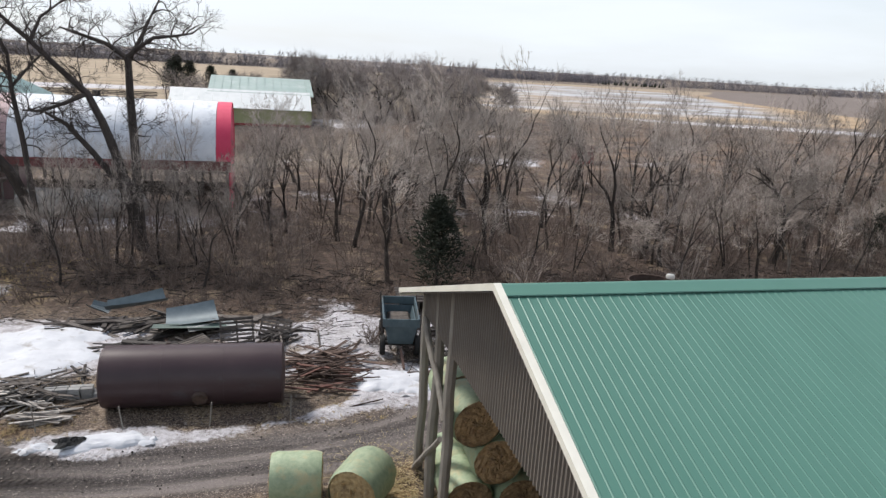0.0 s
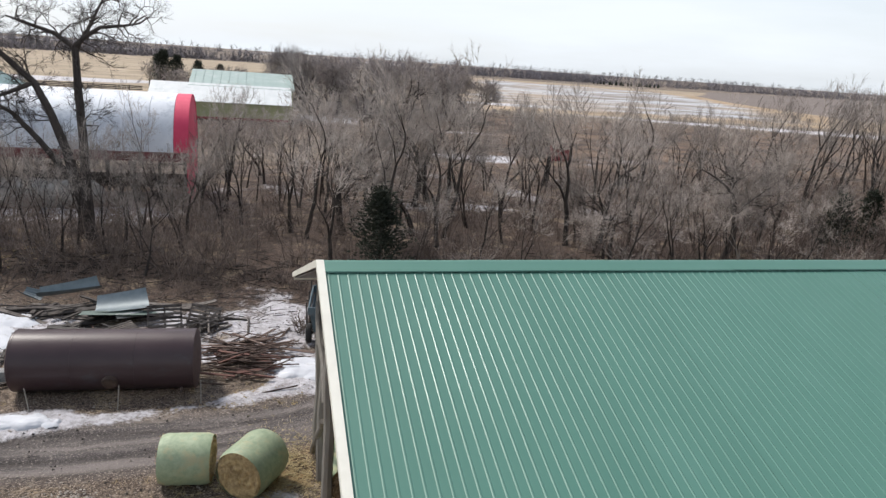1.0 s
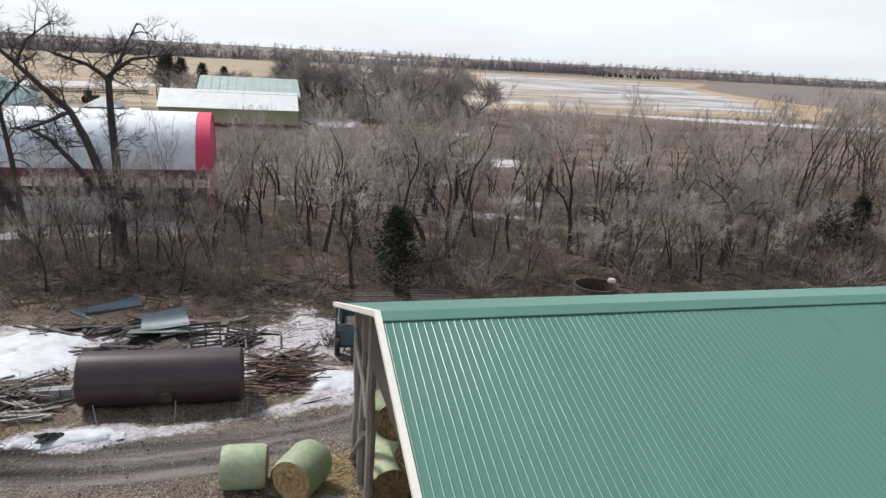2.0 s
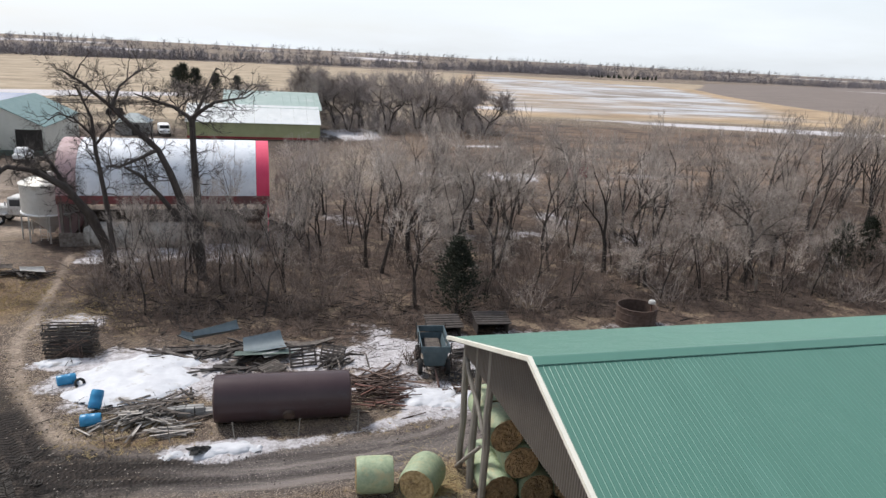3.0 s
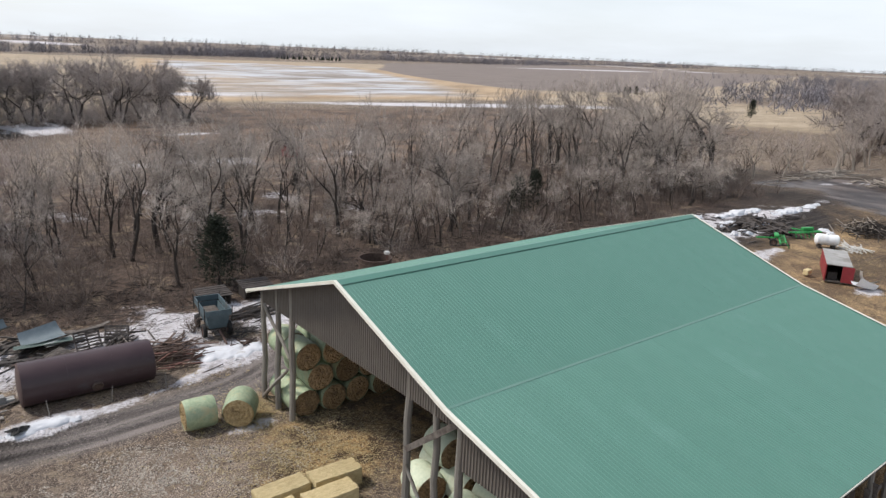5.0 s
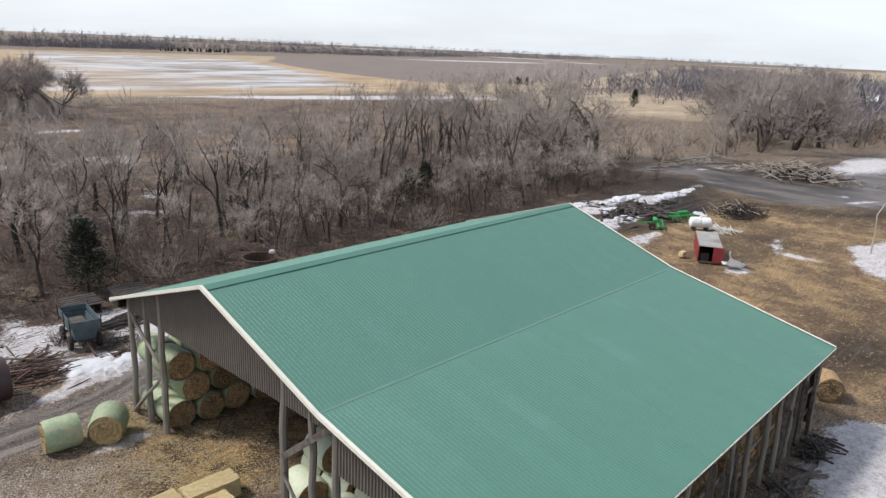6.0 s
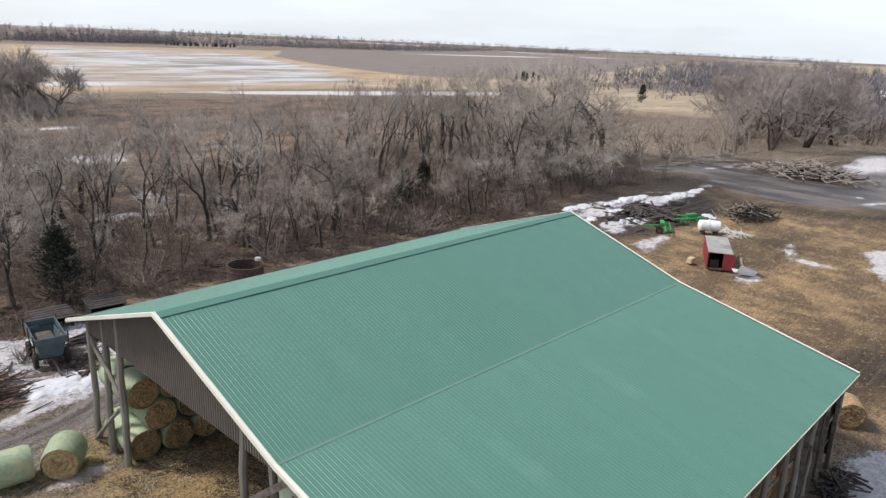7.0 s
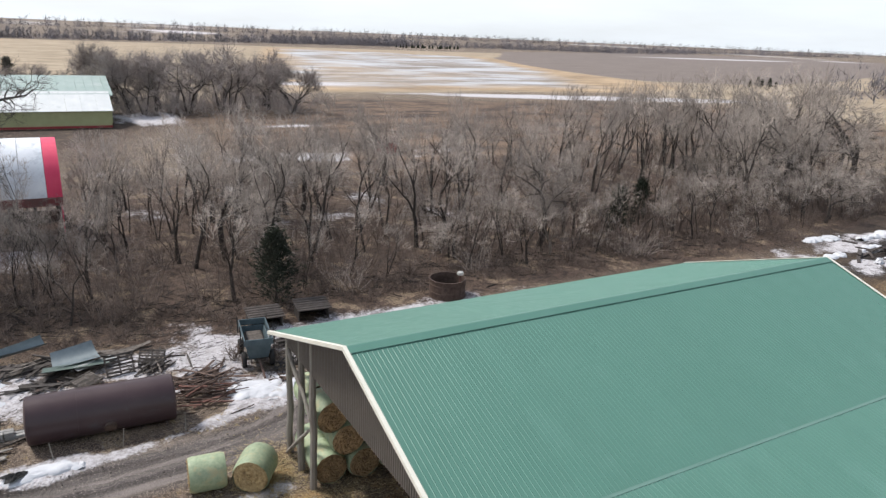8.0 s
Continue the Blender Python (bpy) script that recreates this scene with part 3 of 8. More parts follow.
    nx, ny = len(gx), len(gy)
    me.vertices.add(nx * ny)
    me.vertices.foreach_set("co", np.stack([x, y, z], -1).ravel())
    i = (np.arange(ny - 1)[:, None] * nx + np.arange(nx - 1)[None]).ravel()
    quads = np.stack([i, i + 1, i + 1 + nx, i + nx], -1)
    me.loops.add(quads.size)
    me.loops.foreach_set("vertex_index", quads.ravel())
    me.polygons.add(len(quads))
    me.polygons.foreach_set("loop_start", np.arange(0, quads.size, 4))
    me.polygons.foreach_set("use_smooth", np.ones(len(quads), bool))
    me.update(calc_edges=True)
    for name, keys in (("zone_a", ("mud", "gravel", "snow", "straw")), ("zone_b", ("dirt", "water", "marsh", "tan")), ("zone_c", ("till", "ice", "gold", "litter")), ("zone_d", ("yard", "lane", "across", "along"))):
        at = me.attributes.new(name, "FLOAT_COLOR", "POINT")
        at.data.foreach_set("color", np.stack([w[k] for k in keys], -1).astype(np.float32).ravel())
    return me, height


def ground_material():
    m = bpy.data.materials.new("farm_ground")
    m.use_nodes = True
    n, l = m.node_tree.nodes, m.node_tree.links
    b = n["Principled BSDF"]
    b.inputs["Specular IOR Level"].default_value = 0.3
    pos = n.new("ShaderNodeNewGeometry").outputs["Position"]
    def noise_tex(s, d=6, r=0.62, stretch=None):
        t = n.new("ShaderNodeTexNoise")
        t.inputs["Scale"].default_value, t.inputs["Detail"].default_value, t.inputs["Roughness"].default_value = s, d, r
        if stretch:
            mpn = n.new("ShaderNodeMapping")
            mpn.inputs["Scale"].default_value = stretch
            l.new(pos, mpn.inputs[0])
            l.new(mpn.outputs[0], t.inputs["Vector"])
        else:
            l.new(pos, t.inputs["Vector"])
        return t.outputs["Fac"]
    def rng(v, a, c, lo=0.0, hi=1.0):
        t = n.new("ShaderNodeMapRange")
        for k, q in (("From Min", a), ("From Max", c), ("To Min", lo), ("To Max", hi)):
            t.inputs[k].default_value = q
        l.new(v, t.inputs["Value"])
        return t.outputs["Result"]
    def mix(f, a, c):
        t = n.new("ShaderNodeMix")
        t.data_type = "RGBA"
        l.new(f, t.inputs[0])
        for s, v in ((6, a), (7, c)):
            if isinstance(v, tuple):
                t.inputs[s].default_value = (*v, 1)
            else:
                l.new(v, t.inputs[s])
        return t.outputs[2]
    def sums(op, a, c):
        t = n.new("ShaderNodeMath")
        t.operation = op
        for s, v in ((0, a), (1, c)):
            if isinstance(v, float):
                t.inputs[s].default_value = v
            else:
                l.new(v, t.inputs[s])
        return t.outputs[0]
    fine, mid, big, huge = noise_tex(7, 8, 0.72), noise_tex(1.7, 8, 0.7), noise_tex(0.28, 8, 0.66), noise_tex(0.035)
    grit = noise_tex(16, 6, 0.75)
    w = {}
    for name, keys in (("zone_a", ("mud", "gravel", "snow", "straw")), ("zone_b", ("dirt", "water", "marsh", "tan")), ("zone_c", ("till", "ice", "gold", "litter")), ("zone_d", ("yard", "lane", "across", "along"))):
        at = n.new("ShaderNodeAttribute")
        at.attribute_name = name
        sep = n.new("ShaderNodeSeparateColor")
        l.new(at.outputs["Color"], sep.inputs[0])
        for k, o in zip(keys, (sep.outputs[0], sep.outputs[1], sep.outputs[2], at.outputs["Alpha"])):
            w[k] = o
    ragged = sums("ADD", sums("MULTIPLY", mid, 0.5), sums("MULTIPLY", fine, 0.5))
    def edge(k, soft_=0.16, rag=0.9, far=False):
        """The zone's weight with a ragged edge."""
        v = sums("ADD", w[k], sums("MULTIPLY", sums("SUBTRACT", huge if far else ragged, 0.5), rag))
        return rng(v, 0.5 - soft_, 0.5 + soft_)
    col = mix(rng(mid, 0.43, 0.57), (0.062, 0.048, 0.038), (0.205, 0.166, 0.125))
    col = mix(rng(big, 0.48, 0.58), col, mix(rng(fine, 0.44, 0.56), (0.10, 0.078, 0.050), (0.29, 0.235, 0.155)))
    col = mix(rng(fine, 0.46, 0.40), col, (0.036, 0.028, 0.023))
    col = mix(rng(noise_tex(0.75, 9, 0.75), 0.52, 0.47), col, mix(rng(fine, 0.42, 0.58), (0.045, 0.034, 0.027), (0.135, 0.105, 0.078)))
    col = mix(rng(grit, 0.54, 0.585), col, (0.44, 0.38, 0.305))
    col = mix(edge("yard", 0.3), col, mix(rng(noise_tex(0.22, 12, 0.82), 0.46, 0.59), mix(rng(fine, 0.42, 0.58), (0.055, 0.038, 0.026), (0.19, 0.135, 0.080)), mix(rng(fine, 0.43, 0.57), (0.145, 0.100, 0.053), (0.47, 0.345, 0.185))))
    col = mix(edge("litter", 0.3, 0.5), col, mix(rng(ragged, 0.42, 0.58), (0.022, 0.015, 0.012), (0.118, 0.085, 0.064)))
    col = mix(sums("MULTIPLY", edge("litter", 0.3, 0.5), rng(noise_tex(0.35, 10, 0.74), 0.53, 0.60, 0.0, 0.85)), col, mix(rng(fine, 0.42, 0.58), (0.10, 0.076, 0.054), (0.30, 0.240, 0.165)))
    strips = noise_tex(0.05, 12, 0.74, (0.6, 1.3, 1))
    col = mix(edge("marsh", 0.3, 0.6, True), col, mix(rng(noise_tex(0.11, 12, 0.76, (0.75, 1.25, 1)), 0.42, 0.58), (0.046, 0.034, 0.028), (0.172, 0.122, 0.084)))
    col = mix(edge("tan", 0.25, 0.5, True), col, mix(rng(noise_tex(0.06, 12, 0.75, (0.7, 1.2, 1)), 0.38, 0.62), (0.215, 0.178, 0.122), (0.40, 0.342, 0.25)))
    col = mix(edge("gold", 0.25, 0.4, True), col, mix(rng(strips, 0.40, 0.60), (0.235, 0.178, 0.115), (0.43, 0.335, 0.215)))
    col = mix(edge("ice", 0.30, 0.9, True), col, mix(rng(noise_tex(0.022, 9, 0.68, (0.7, 1.7, 1)), 0.45, 0.56), mix(rng(strips, 0.40, 0.60), (0.19, 0.175, 0.155), (0.29, 0.27, 0.245)), (0.44, 0.48, 0.515)))
    col = mix(edge("till", 0.1, 0.2, True), col, mix(rng(strips, 0.3, 0.7), (0.135, 0.115, 0.105), (0.20, 0.175, 0.155)))
    col = mix(edge("dirt", 0.3, 0.6), col, mix(rng(noise_tex(0.16, 9, 0.7), 0.42, 0.54), mix(rng(ragged, 0.42, 0.58), (0.10, 0.080, 0.062), (0.24, 0.20, 0.16)), mix(rng(ragged, 0.40, 0.60), (0.27, 0.225, 0.175), (0.45, 0.39, 0.32))))
    patchy = noise_tex(0.55, 9, 0.7)
    chips = noise_tex(11, 7, 0.8)
    dung = mix(rng(chips, 0.50, 0.60), (0.050, 0.034, 0.022), (0.20, 0.135, 0.070))
    gold = mix(rng(chips, 0.42, 0.58), (0.13, 0.085, 0.042), (0.52, 0.37, 0.175))
    col = mix(edge("straw", 0.25, 1.0), col, mix(rng(patchy, 0.46, 0.55), dung, gold))
    stones = mix(rng(grit, 0.46, 0.57), (0.062, 0.047, 0.036), (0.52, 0.45, 0.37))
    col = mix(edge("gravel", 0.3, 1.5), col, mix(rng(noise_tex(0.7, 8, 0.7), 0.40, 0.52), mix(rng(fine, 0.42, 0.58), (0.075, 0.058, 0.043), (0.24, 0.19, 0.14)), stones))
    lay = n.new("ShaderNodeCombineXYZ")
    l.new(sums("ADD", w["across"], sums("MULTIPLY", mid, 0.5)), lay.inputs[0])
    l.new(sums("MULTIPLY", w["along"], 0.07), lay.inputs[1])
    streak = n.new("ShaderNodeTexNoise")
    streak.inputs["Scale"].default_value, streak.inputs["Detail"].default_value, streak.inputs["Roughness"].default_value = 1.5, 7, 0.66
    l.new(lay.outputs[0], streak.inputs["Vector"])
    streak = streak.outputs["Fac"]
    # tyre lugs: slanting ridges, mirrored from one half of a wheel track to the other
    lug = sums("ABSOLUTE", sums("SUBTRACT", sums("FRACT", sums("MULTIPLY", w["across"], 1.45), 0.0), 0.5), 0.0)
    lug = sums("SINE", sums("ADD", sums("MULTIPLY", w["along"], 27.0), sums("ADD", sums("MULTIPLY", lug, 9.0), sums("MULTIPLY", mid, 3.0))), 0.0)
    lane_col = mix(rng(streak, 0.42, 0.58), (0.080, 0.074, 0.071), (0.215, 0.198, 0.186))
    lane_col = mix(rng(grit, 0.55, 0.62), lane_col, (0.36, 0.33, 0.30))
    col = mix(edge("lane", 0.3, 0.7), col, lane_col)
    mud_w = edge("mud", 0.30, 0.7)
    churn = mix(rng(streak, 0.52, 0.63), mix(rng(fine, 0.40, 0.60), (0.008, 0.006, 0.005), (0.030, 0.024, 0.020)), mix(rng(fine, 0.42, 0.58), (0.028, 0.022, 0.018), (0.112, 0.091, 0.073)))
    churn = mix(sums("MULTIPLY", rng(lug, 0.2, 0.8, 0.0, 0.40), rng(big, 0.50, 0.58)), churn, (0.050, 0.040, 0.033))
    col = mix(mud_w, col, churn)
    wet = edge("water", 0.12, 0.6)
    silt = noise_tex(0.16, 10, 0.72, (1.9, 0.55, 1))
    col = mix(wet, col, mix(rng(silt, 0.44, 0.58), (0.026, 0.020, 0.018), (0.125, 0.106, 0.095)))
    snow = edge("snow", 0.10, 1.15)
    col = mix(snow, col, mix(rng(ragged, 0.40, 0.56), (0.30, 0.295, 0.30), (0.58, 0.595, 0.625)))
    warm = n.new("ShaderNodeMix")
    warm.data_type, warm.blend_type = "RGBA", "MULTIPLY"
    warm.inputs[0].default_value = 1.0
    l.new(col, warm.inputs[6])
    warm.inputs[7].default_value = (1.03, 0.97, 0.955, 1)
    l.new(warm.outputs[2], b.inputs["Base Color"])
    r0 = rng(fine, 0, 1, 0.8, 1.0)
    r1 = n.new("ShaderNodeMix")
    l.new(wet, r1.inputs[0])
    l.new(r0, r1.inputs[2])
    r1.inputs[3].default_value = 0.42
    l.new(r1.outputs[0], b.inputs["Roughness"])
    bp = n.new("ShaderNodeBump")
    bp.inputs["Strength"].default_value, bp.inputs["Distance"].default_value = 1.0, 0.16
    hh = sums("ADD", ragged, sums("MULTIPLY", grit, 0.3))
    hh = sums("ADD", hh, sums("MULTIPLY", sums("MULTIPLY", lug, mud_w), 0.15))
    hh = sums("MULTIPLY", hh, rng(wet, 0, 1, 1.0, 0.02))
    l.new(hh, bp.inputs["Height"])
    l.new(bp.outputs[0], b.inputs["Normal"])
    return m


GROUND, ground_z = build_ground()
GROUND.materials.append(ground_material())
tagged(new("ground", GROUND), "rutted farmyard soil, dry grass, mud, old snow and fields", "ground", kind="structure")

# ---- hay shed ----
XW, XE = 4.67, 30.13                      # roof ends
YR, ZR = 11.46, 9.03                      # ridge
YN, ZN = 20.09, 6.15                      # north eave
YS, ZS = 4.21, 6.54                       # seam between main roof and lean-to
YL, ZL = -4.91, 4.55                      # lean-to eave
NP = 29
PW = (XE - XW) / NP


def roof_z(y):
    if y > YR:
        return ZR + (y - YR) * (ZN - ZR) / (YN - YR)
    if y > YS:
        return ZR + (YR - y) * (ZS - ZR) / (YR - YS)
    return ZS + (YS - y) * (ZL - ZS) / (YS - YL)


def roof_panel_mesh(ya, za, yb, zb, name):
    """One sheet of ribbed steel, five ribs wide, from the upper to the lower edge, with a folded end."""
    xs, up = [], []
    pitch = PW / 5
    for i in range(5):
        o = i * pitch
        for dx, h in ((0.0, 0.0), (pitch - 0.048, 0.0), (pitch - 0.034, 0.008), (pitch - 0.018, 0.008), (pitch - 0.004, 0.0)):
            xs.append(o + dx)
            up.append(h)
    xs.append(PW)
    up.append(0.0)
    mb = MB()
    k = len(xs)
    steps = 5
    vs = []
    for s in range(steps + 1):
        u = s / steps
        for a, h in zip(xs, up):
            vs.append((a, ya + (yb - ya) * u, za + (zb - za) * u + h))
    for a, h in zip(xs, up):
        vs.append((a, yb, zb - 0.035))
    fs = []
    flip = yb > ya
    for s in range(steps + 1):
        for i in range(k - 1):
            q = (s * k + i, s * k + i + 1, (s + 1) * k + i + 1, (s + 1) * k + i)
            fs.append(q if flip else q[::-1])
    mb.add(vs, fs)
    return mb.mesh(name, M_ROOF)


def board(a, b, w, h, mb=None, up=(0, 0, 1)):
    """A square-edged timber from a to b."""
    mb = mb or MB()
    a, b = Vector(a), Vector(b)
    d = (b - a).normalized()
    s = d.cross(Vector(up))
    s = s.normalized() if s.length > 1e-4 else d.orthogonal().normalized()
    u = s.cross(d).normalized()
    vs = [p + s * i * w / 2 + u * j * h / 2 for p in (a, b) for i, j in ((-1, -1), (1, -1), (1, 1), (-1, 1))]
    return mb.add(vs, [(0, 1, 2, 3), (7, 6, 5, 4), (0, 4, 5, 1), (1, 5, 6, 2), (2, 6, 7, 3), (3, 7, 4, 0)])


def log(a, b, r, seed, bend=0.05, n=8):
    """A slightly crooked round pole."""
    q = random.Random(seed)
    a, b = Vector(a), Vector(b)
    pts, rad = [], []
    for i in range(6):
        u = i / 5
        p = a.lerp(b, u)
        if 0 < i < 5:
            p = p + Vector((q.uniform(-bend, bend), q.uniform(-bend, bend), 0))
        pts.append(p)
        rad.append(r * (1 - 0.18 * u) * q.uniform(0.94, 1.06))
    return MB().tube(pts, rad, n)


def hay_shed():
    shed = thing("hay_shed", "open pole hay shed with green ribbed roof and taupe gable", "shed")
    slopes = (("north_slope", YR, ZR, YN, ZN), ("main_slope", YR, ZR, YS, ZS), ("lean_to_slope", YS + 0.02, ZS + 0.012, YL, ZL))
    for name, ya, za, yb, zb in slopes:
        under = MB()
        dz = 0.06
        under.add([(XW + 0.05, ya, za - dz), (XE - 0.05, ya, za - dz), (XE - 0.05, yb, zb - dz), (XW + 0.05, yb, zb - dz),
                   (XW + 0.05, ya, za - dz - 0.05), (XE - 0.05, ya, za - dz - 0.05), (XE - 0.05, yb, zb - dz - 0.05), (XW + 0.05, yb, zb - dz - 0.05)],
                  [(0, 1, 2, 3), (7, 6, 5, 4), (0, 4, 5, 1), (1, 5, 6, 2), (2, 6, 7, 3), (3, 7, 4, 0)])
        deck = part("roof_" + name.split("_")[0], under, M_BOARD, shed)
        me = roof_panel_mesh(ya, za, yb, zb, "roof_panel")
        for i in range(NP):
            part("roof_panel", me, M_ROOF, deck, m=Matrix.Translation((XW + i * PW, 0, R.uniform(-0.002, 0.002))))
    # ridge cap with folded edges
    prof = [(-0.34, -0.132), (-0.33, -0.112), (-0.05, -0.014), (0.0, -0.004), (0.05, -0.014), (0.33, -0.112), (0.34, -0.132)]
    for i in range(9):
        xa, xb = XW - 0.03 + i * (XE - XW + 0.06) / 9, XW - 0.03 + (i + 1) * (XE - XW + 0.06) / 9 + 0.05
        vs = [(x, YR + p[0], ZR + p[1] + 0.045 + 0.003 * (i % 2)) for x in (xa, xb) for p in prof]
        part("ridge_cap", MB().add(vs, [(j + 1, j, j + 7, j + 8) for j in range(6)]), M_ROOF, shed)
    zc = roof_z(YS)
    vs = [(x, YS + dy, zc + h) for x in (XW + 0.1, XE - 0.1) for dy, h in ((0.05, 0.042), (0.0, 0.026), (-0.05, 0.014), (-0.055, -0.01))]
    # the flashing's pale colour carries a painted highlight line
    part("seam_flashing", MB().add(vs, [(j + 1, j, j + 4, j + 5) for j in range(3)]), M_SEAM, shed)
    # cream rake boards
    for x, sgn in ((XW, -1), (XE, 1)):
        for ya, yb in ((YR, YN), (YR, YS), (YS, YL)):
            b = MB()
            za, zb = roof_z(ya), roof_z(yb)
            for (dx0, dx1, z0, z1) in ((-0.05, 0.09, 0.036, 0.056), (-0.05, -0.015, -0.09, 0.036)):
                xa, xb = (x + dx0, x + dx1) if sgn < 0 else (x - dx1, x - dx0)
                b.add([(xa, ya, za + z0), (xb, ya, za + z0), (xb, yb, zb + z0), (xa, yb, zb + z0), (xa, ya, za + z1), (xb, ya, za + z1), (xb, yb, zb + z1), (xa, yb, zb + z1)],
                      [(3, 2, 1, 0), (4, 5, 6, 7), (0, 1, 5, 4), (1, 2, 6, 5), (2, 3, 7, 6), (3, 0, 4, 7)])
            part("rake_trim", b, M_TRIM, shed, "cream metal rake trim")
    part("eave_trim", board((XW, YN + 0.02, ZN - 0.10), (XE, YN + 0.02, ZN - 0.10), 0.04, 0.16), M_TRIM, shed, "cream eave trim")
    part("eave_trim", board((XW, YL - 0.02, ZL - 0.05), (XE, YL - 0.02, ZL - 0.05), 0.03, 0.06), M_TRIM, shed, "cream eave trim")
    # boxed overhang at the north-west corner
    part("overhang_soffit", MB().add([(XW, YN, ZN - 0.13), (5.45, YN, ZN - 0.13), (5.45, YR, ZR - 0.13), (XW, YR, ZR - 0.13), (XW, YN, ZN - 0.11), (5.45, YN, ZN - 0.11), (5.45, YR, ZR - 0.11), (XW, YR, ZR - 0.11)],
                                     [(0, 1, 2, 3), (7, 6, 5, 4), (0, 4, 5, 1), (1, 5, 6, 2), (2, 6, 7, 3), (3, 7, 4, 0)]), M_SIDING, shed)
    # ribbed gable siding, sheet by sheet
    def siding(x, y_hi, y_lo, z_bot, wall):
        count = max(1, round((y_hi - y_lo) / 0.8))
        wd = (y_hi - y_lo) / count
        for i in range(count):
            mb = MB()
            ya = y_hi - i * wd
            ys, hs = [], []
            for j in range(5):
                o = j * wd / 5
                for dy, h in ((0.0, 0.0), (wd / 5 - 0.085, 0.0), (wd / 5 - 0.068, 0.04), (wd / 5 - 0.02, 0.04)):
                    ys.append(ya - o - dy)
                    hs.append(h)
            ys.append(ya - wd)
            hs.append(0.0)
            brk = sorted(set(ys + [q for q in (YR, YS) if ya > q > ya - wd]), reverse=True)
            vs, k = [], 0
            for yy in brk:
                h = float(np.interp(-yy, [-q for q in ys], hs))
                vs += [(x - h, yy, z_bot), (x - h, yy, roof_z(yy) - 0.12)]
            fs = [(2 * j, 2 * j + 1, 2 * j + 3, 2 * j + 2) for j in range(len(brk) - 1)]
            mb.add(vs, fs)
            part("siding_panel", mb, M_SIDING, wall)
    for x, tag in ((5.45, "gable_wall"), (29.6, "gable_wall")):
        frame_ = MB()
        for z in (5.5, 6.4, 7.4):
            ylo, yhi = YR - (ZR - z) * 2.9 + 0.3, YR + (ZR - z) * 2.9 - 0.3
            board((x + 0.08, max(ylo, YS), z), (x + 0.08, min(yhi, YN - 0.1), z), 0.09, 0.14, frame_)
        wall = part(tag, frame_, M_BOARD, shed)
        siding(x, YN - 0.05, 4.30, 5.45 if x < 10 else 0.3, wall)
        siding(x, 4.24, -4.6, 4.0 if x < 10 else 0.3, wall)
    # poles
    for y in (20.05, 18.45, 16.95):
        part("post", log((5.52, y, -0.15), (5.5, y - 0.15, roof_z(y) - 0.1), 0.17, int(y * 10)), M_POST, shed, smooth=True)
    part("post", log((5.55, 7.4, -0.15), (5.5, 7.3, roof_z(7.3) - 0.1), 0.17, 5), M_POST, shed, smooth=True)
    part("post", log((5.6, 5.65, -0.15), (5.55, 5.65, roof_z(5.65) - 0.1), 0.15, 6), M_POST, shed, smooth=True)
    part("post", log((5.55, 4.2, -0.15), (5.5, 4.25, roof_z(4.25) - 0.1), 0.17, 8), M_POST, shed, smooth=True)
    for i, x in enumerate((10.5, 15.4, 20.3, 25.2, 29.5)):
        for y in (19.7, 4.25):
            part("post", log((x, y, -0.15), (x, y, roof_z(y) - 0.1), 0.15, i * 7 + int(y)), M_POST, shed, smooth=True)
    part("brace", log((5.4, 19.6, 5.4), (5.4, 16.9, 3.4), 0.10, 31), M_POST, shed, smooth=True)
    part("brace", log((5.35, 19.9, 0.15), (5.35, 17.0, 2.8), 0.10, 32), M_POST, shed, smooth=True)
    part("brace", board((5.38, 7.25, 3.3), (5.38, 4.35, 5.7), 0.05, 0.24), M_BOARD, shed)
    part("brace", log((5.4, 7.3, 2.6), (5.6, 5.5, 0.1), 0.08, 33), M_POST, shed, smooth=True)
    # trusses
    for x in (5.75, 10.5, 15.4, 20.3, 25.2):
        t = MB()
        board((x, YN - 0.3, 5.75), (x, YS, 5.75), 0.07, 0.22, t)
        board((x, YN - 0.2, ZN - 0.25), (x, YR, ZR - 0.25), 0.07, 0.2, t)
        board((x, YS, ZS - 0.25), (x, YR, ZR - 0.25), 0.07, 0.2, t)
        board((x, YS, ZS - 0.25), (x, YL + 0.4, ZL - 0.25), 0.07, 0.2, t)
        for y0, y1 in ((YR, YR), (14.5, YR), (8.4, YR), (14.5, 16.5), (8.4, 6.6)):
            board((x, y0, 5.8), (x, y1, roof_z(y1) - 0.3), 0.05, 0.12, t)
        part("truss", t, M_BOARD, shed)
    # south side: poles, rails and old planks
    xs = (29.4, 27.5, 25.7, 24.0, 22.3, 20.2, 18.4, 16.4, 14.2, 12.0, 9.6, 7.4)
    for i, x in enumerate(xs):
        part("post", log((x + R.uniform(-.1, .1), -4.55, -0.1), (x, -4.5, roof_z(-4.5) - 0.1), 0.13, 50 + i), M_POST, shed, smooth=True)
    for z in (1.2, 2.4, 3.5):
        part("rail", board((7.0, -4.38, z), (29.5, -4.38, z + R.uniform(-.05, .05)), 0.05, 0.2), M_BOARD, shed)
    for i in range(26):
        x = R.uniform(8, 29)
        z1 = R.uniform(2.2, 4.0)
        part("plank", board((x, -4.68, R.uniform(0, .3)), (x + R.uniform(-.5, .5), -4.66, z1), 0.04, R.uniform(0.14, 0.24), up=(0, 1, 0)), M_BOARD, shed)
    return shed


hay_shed()


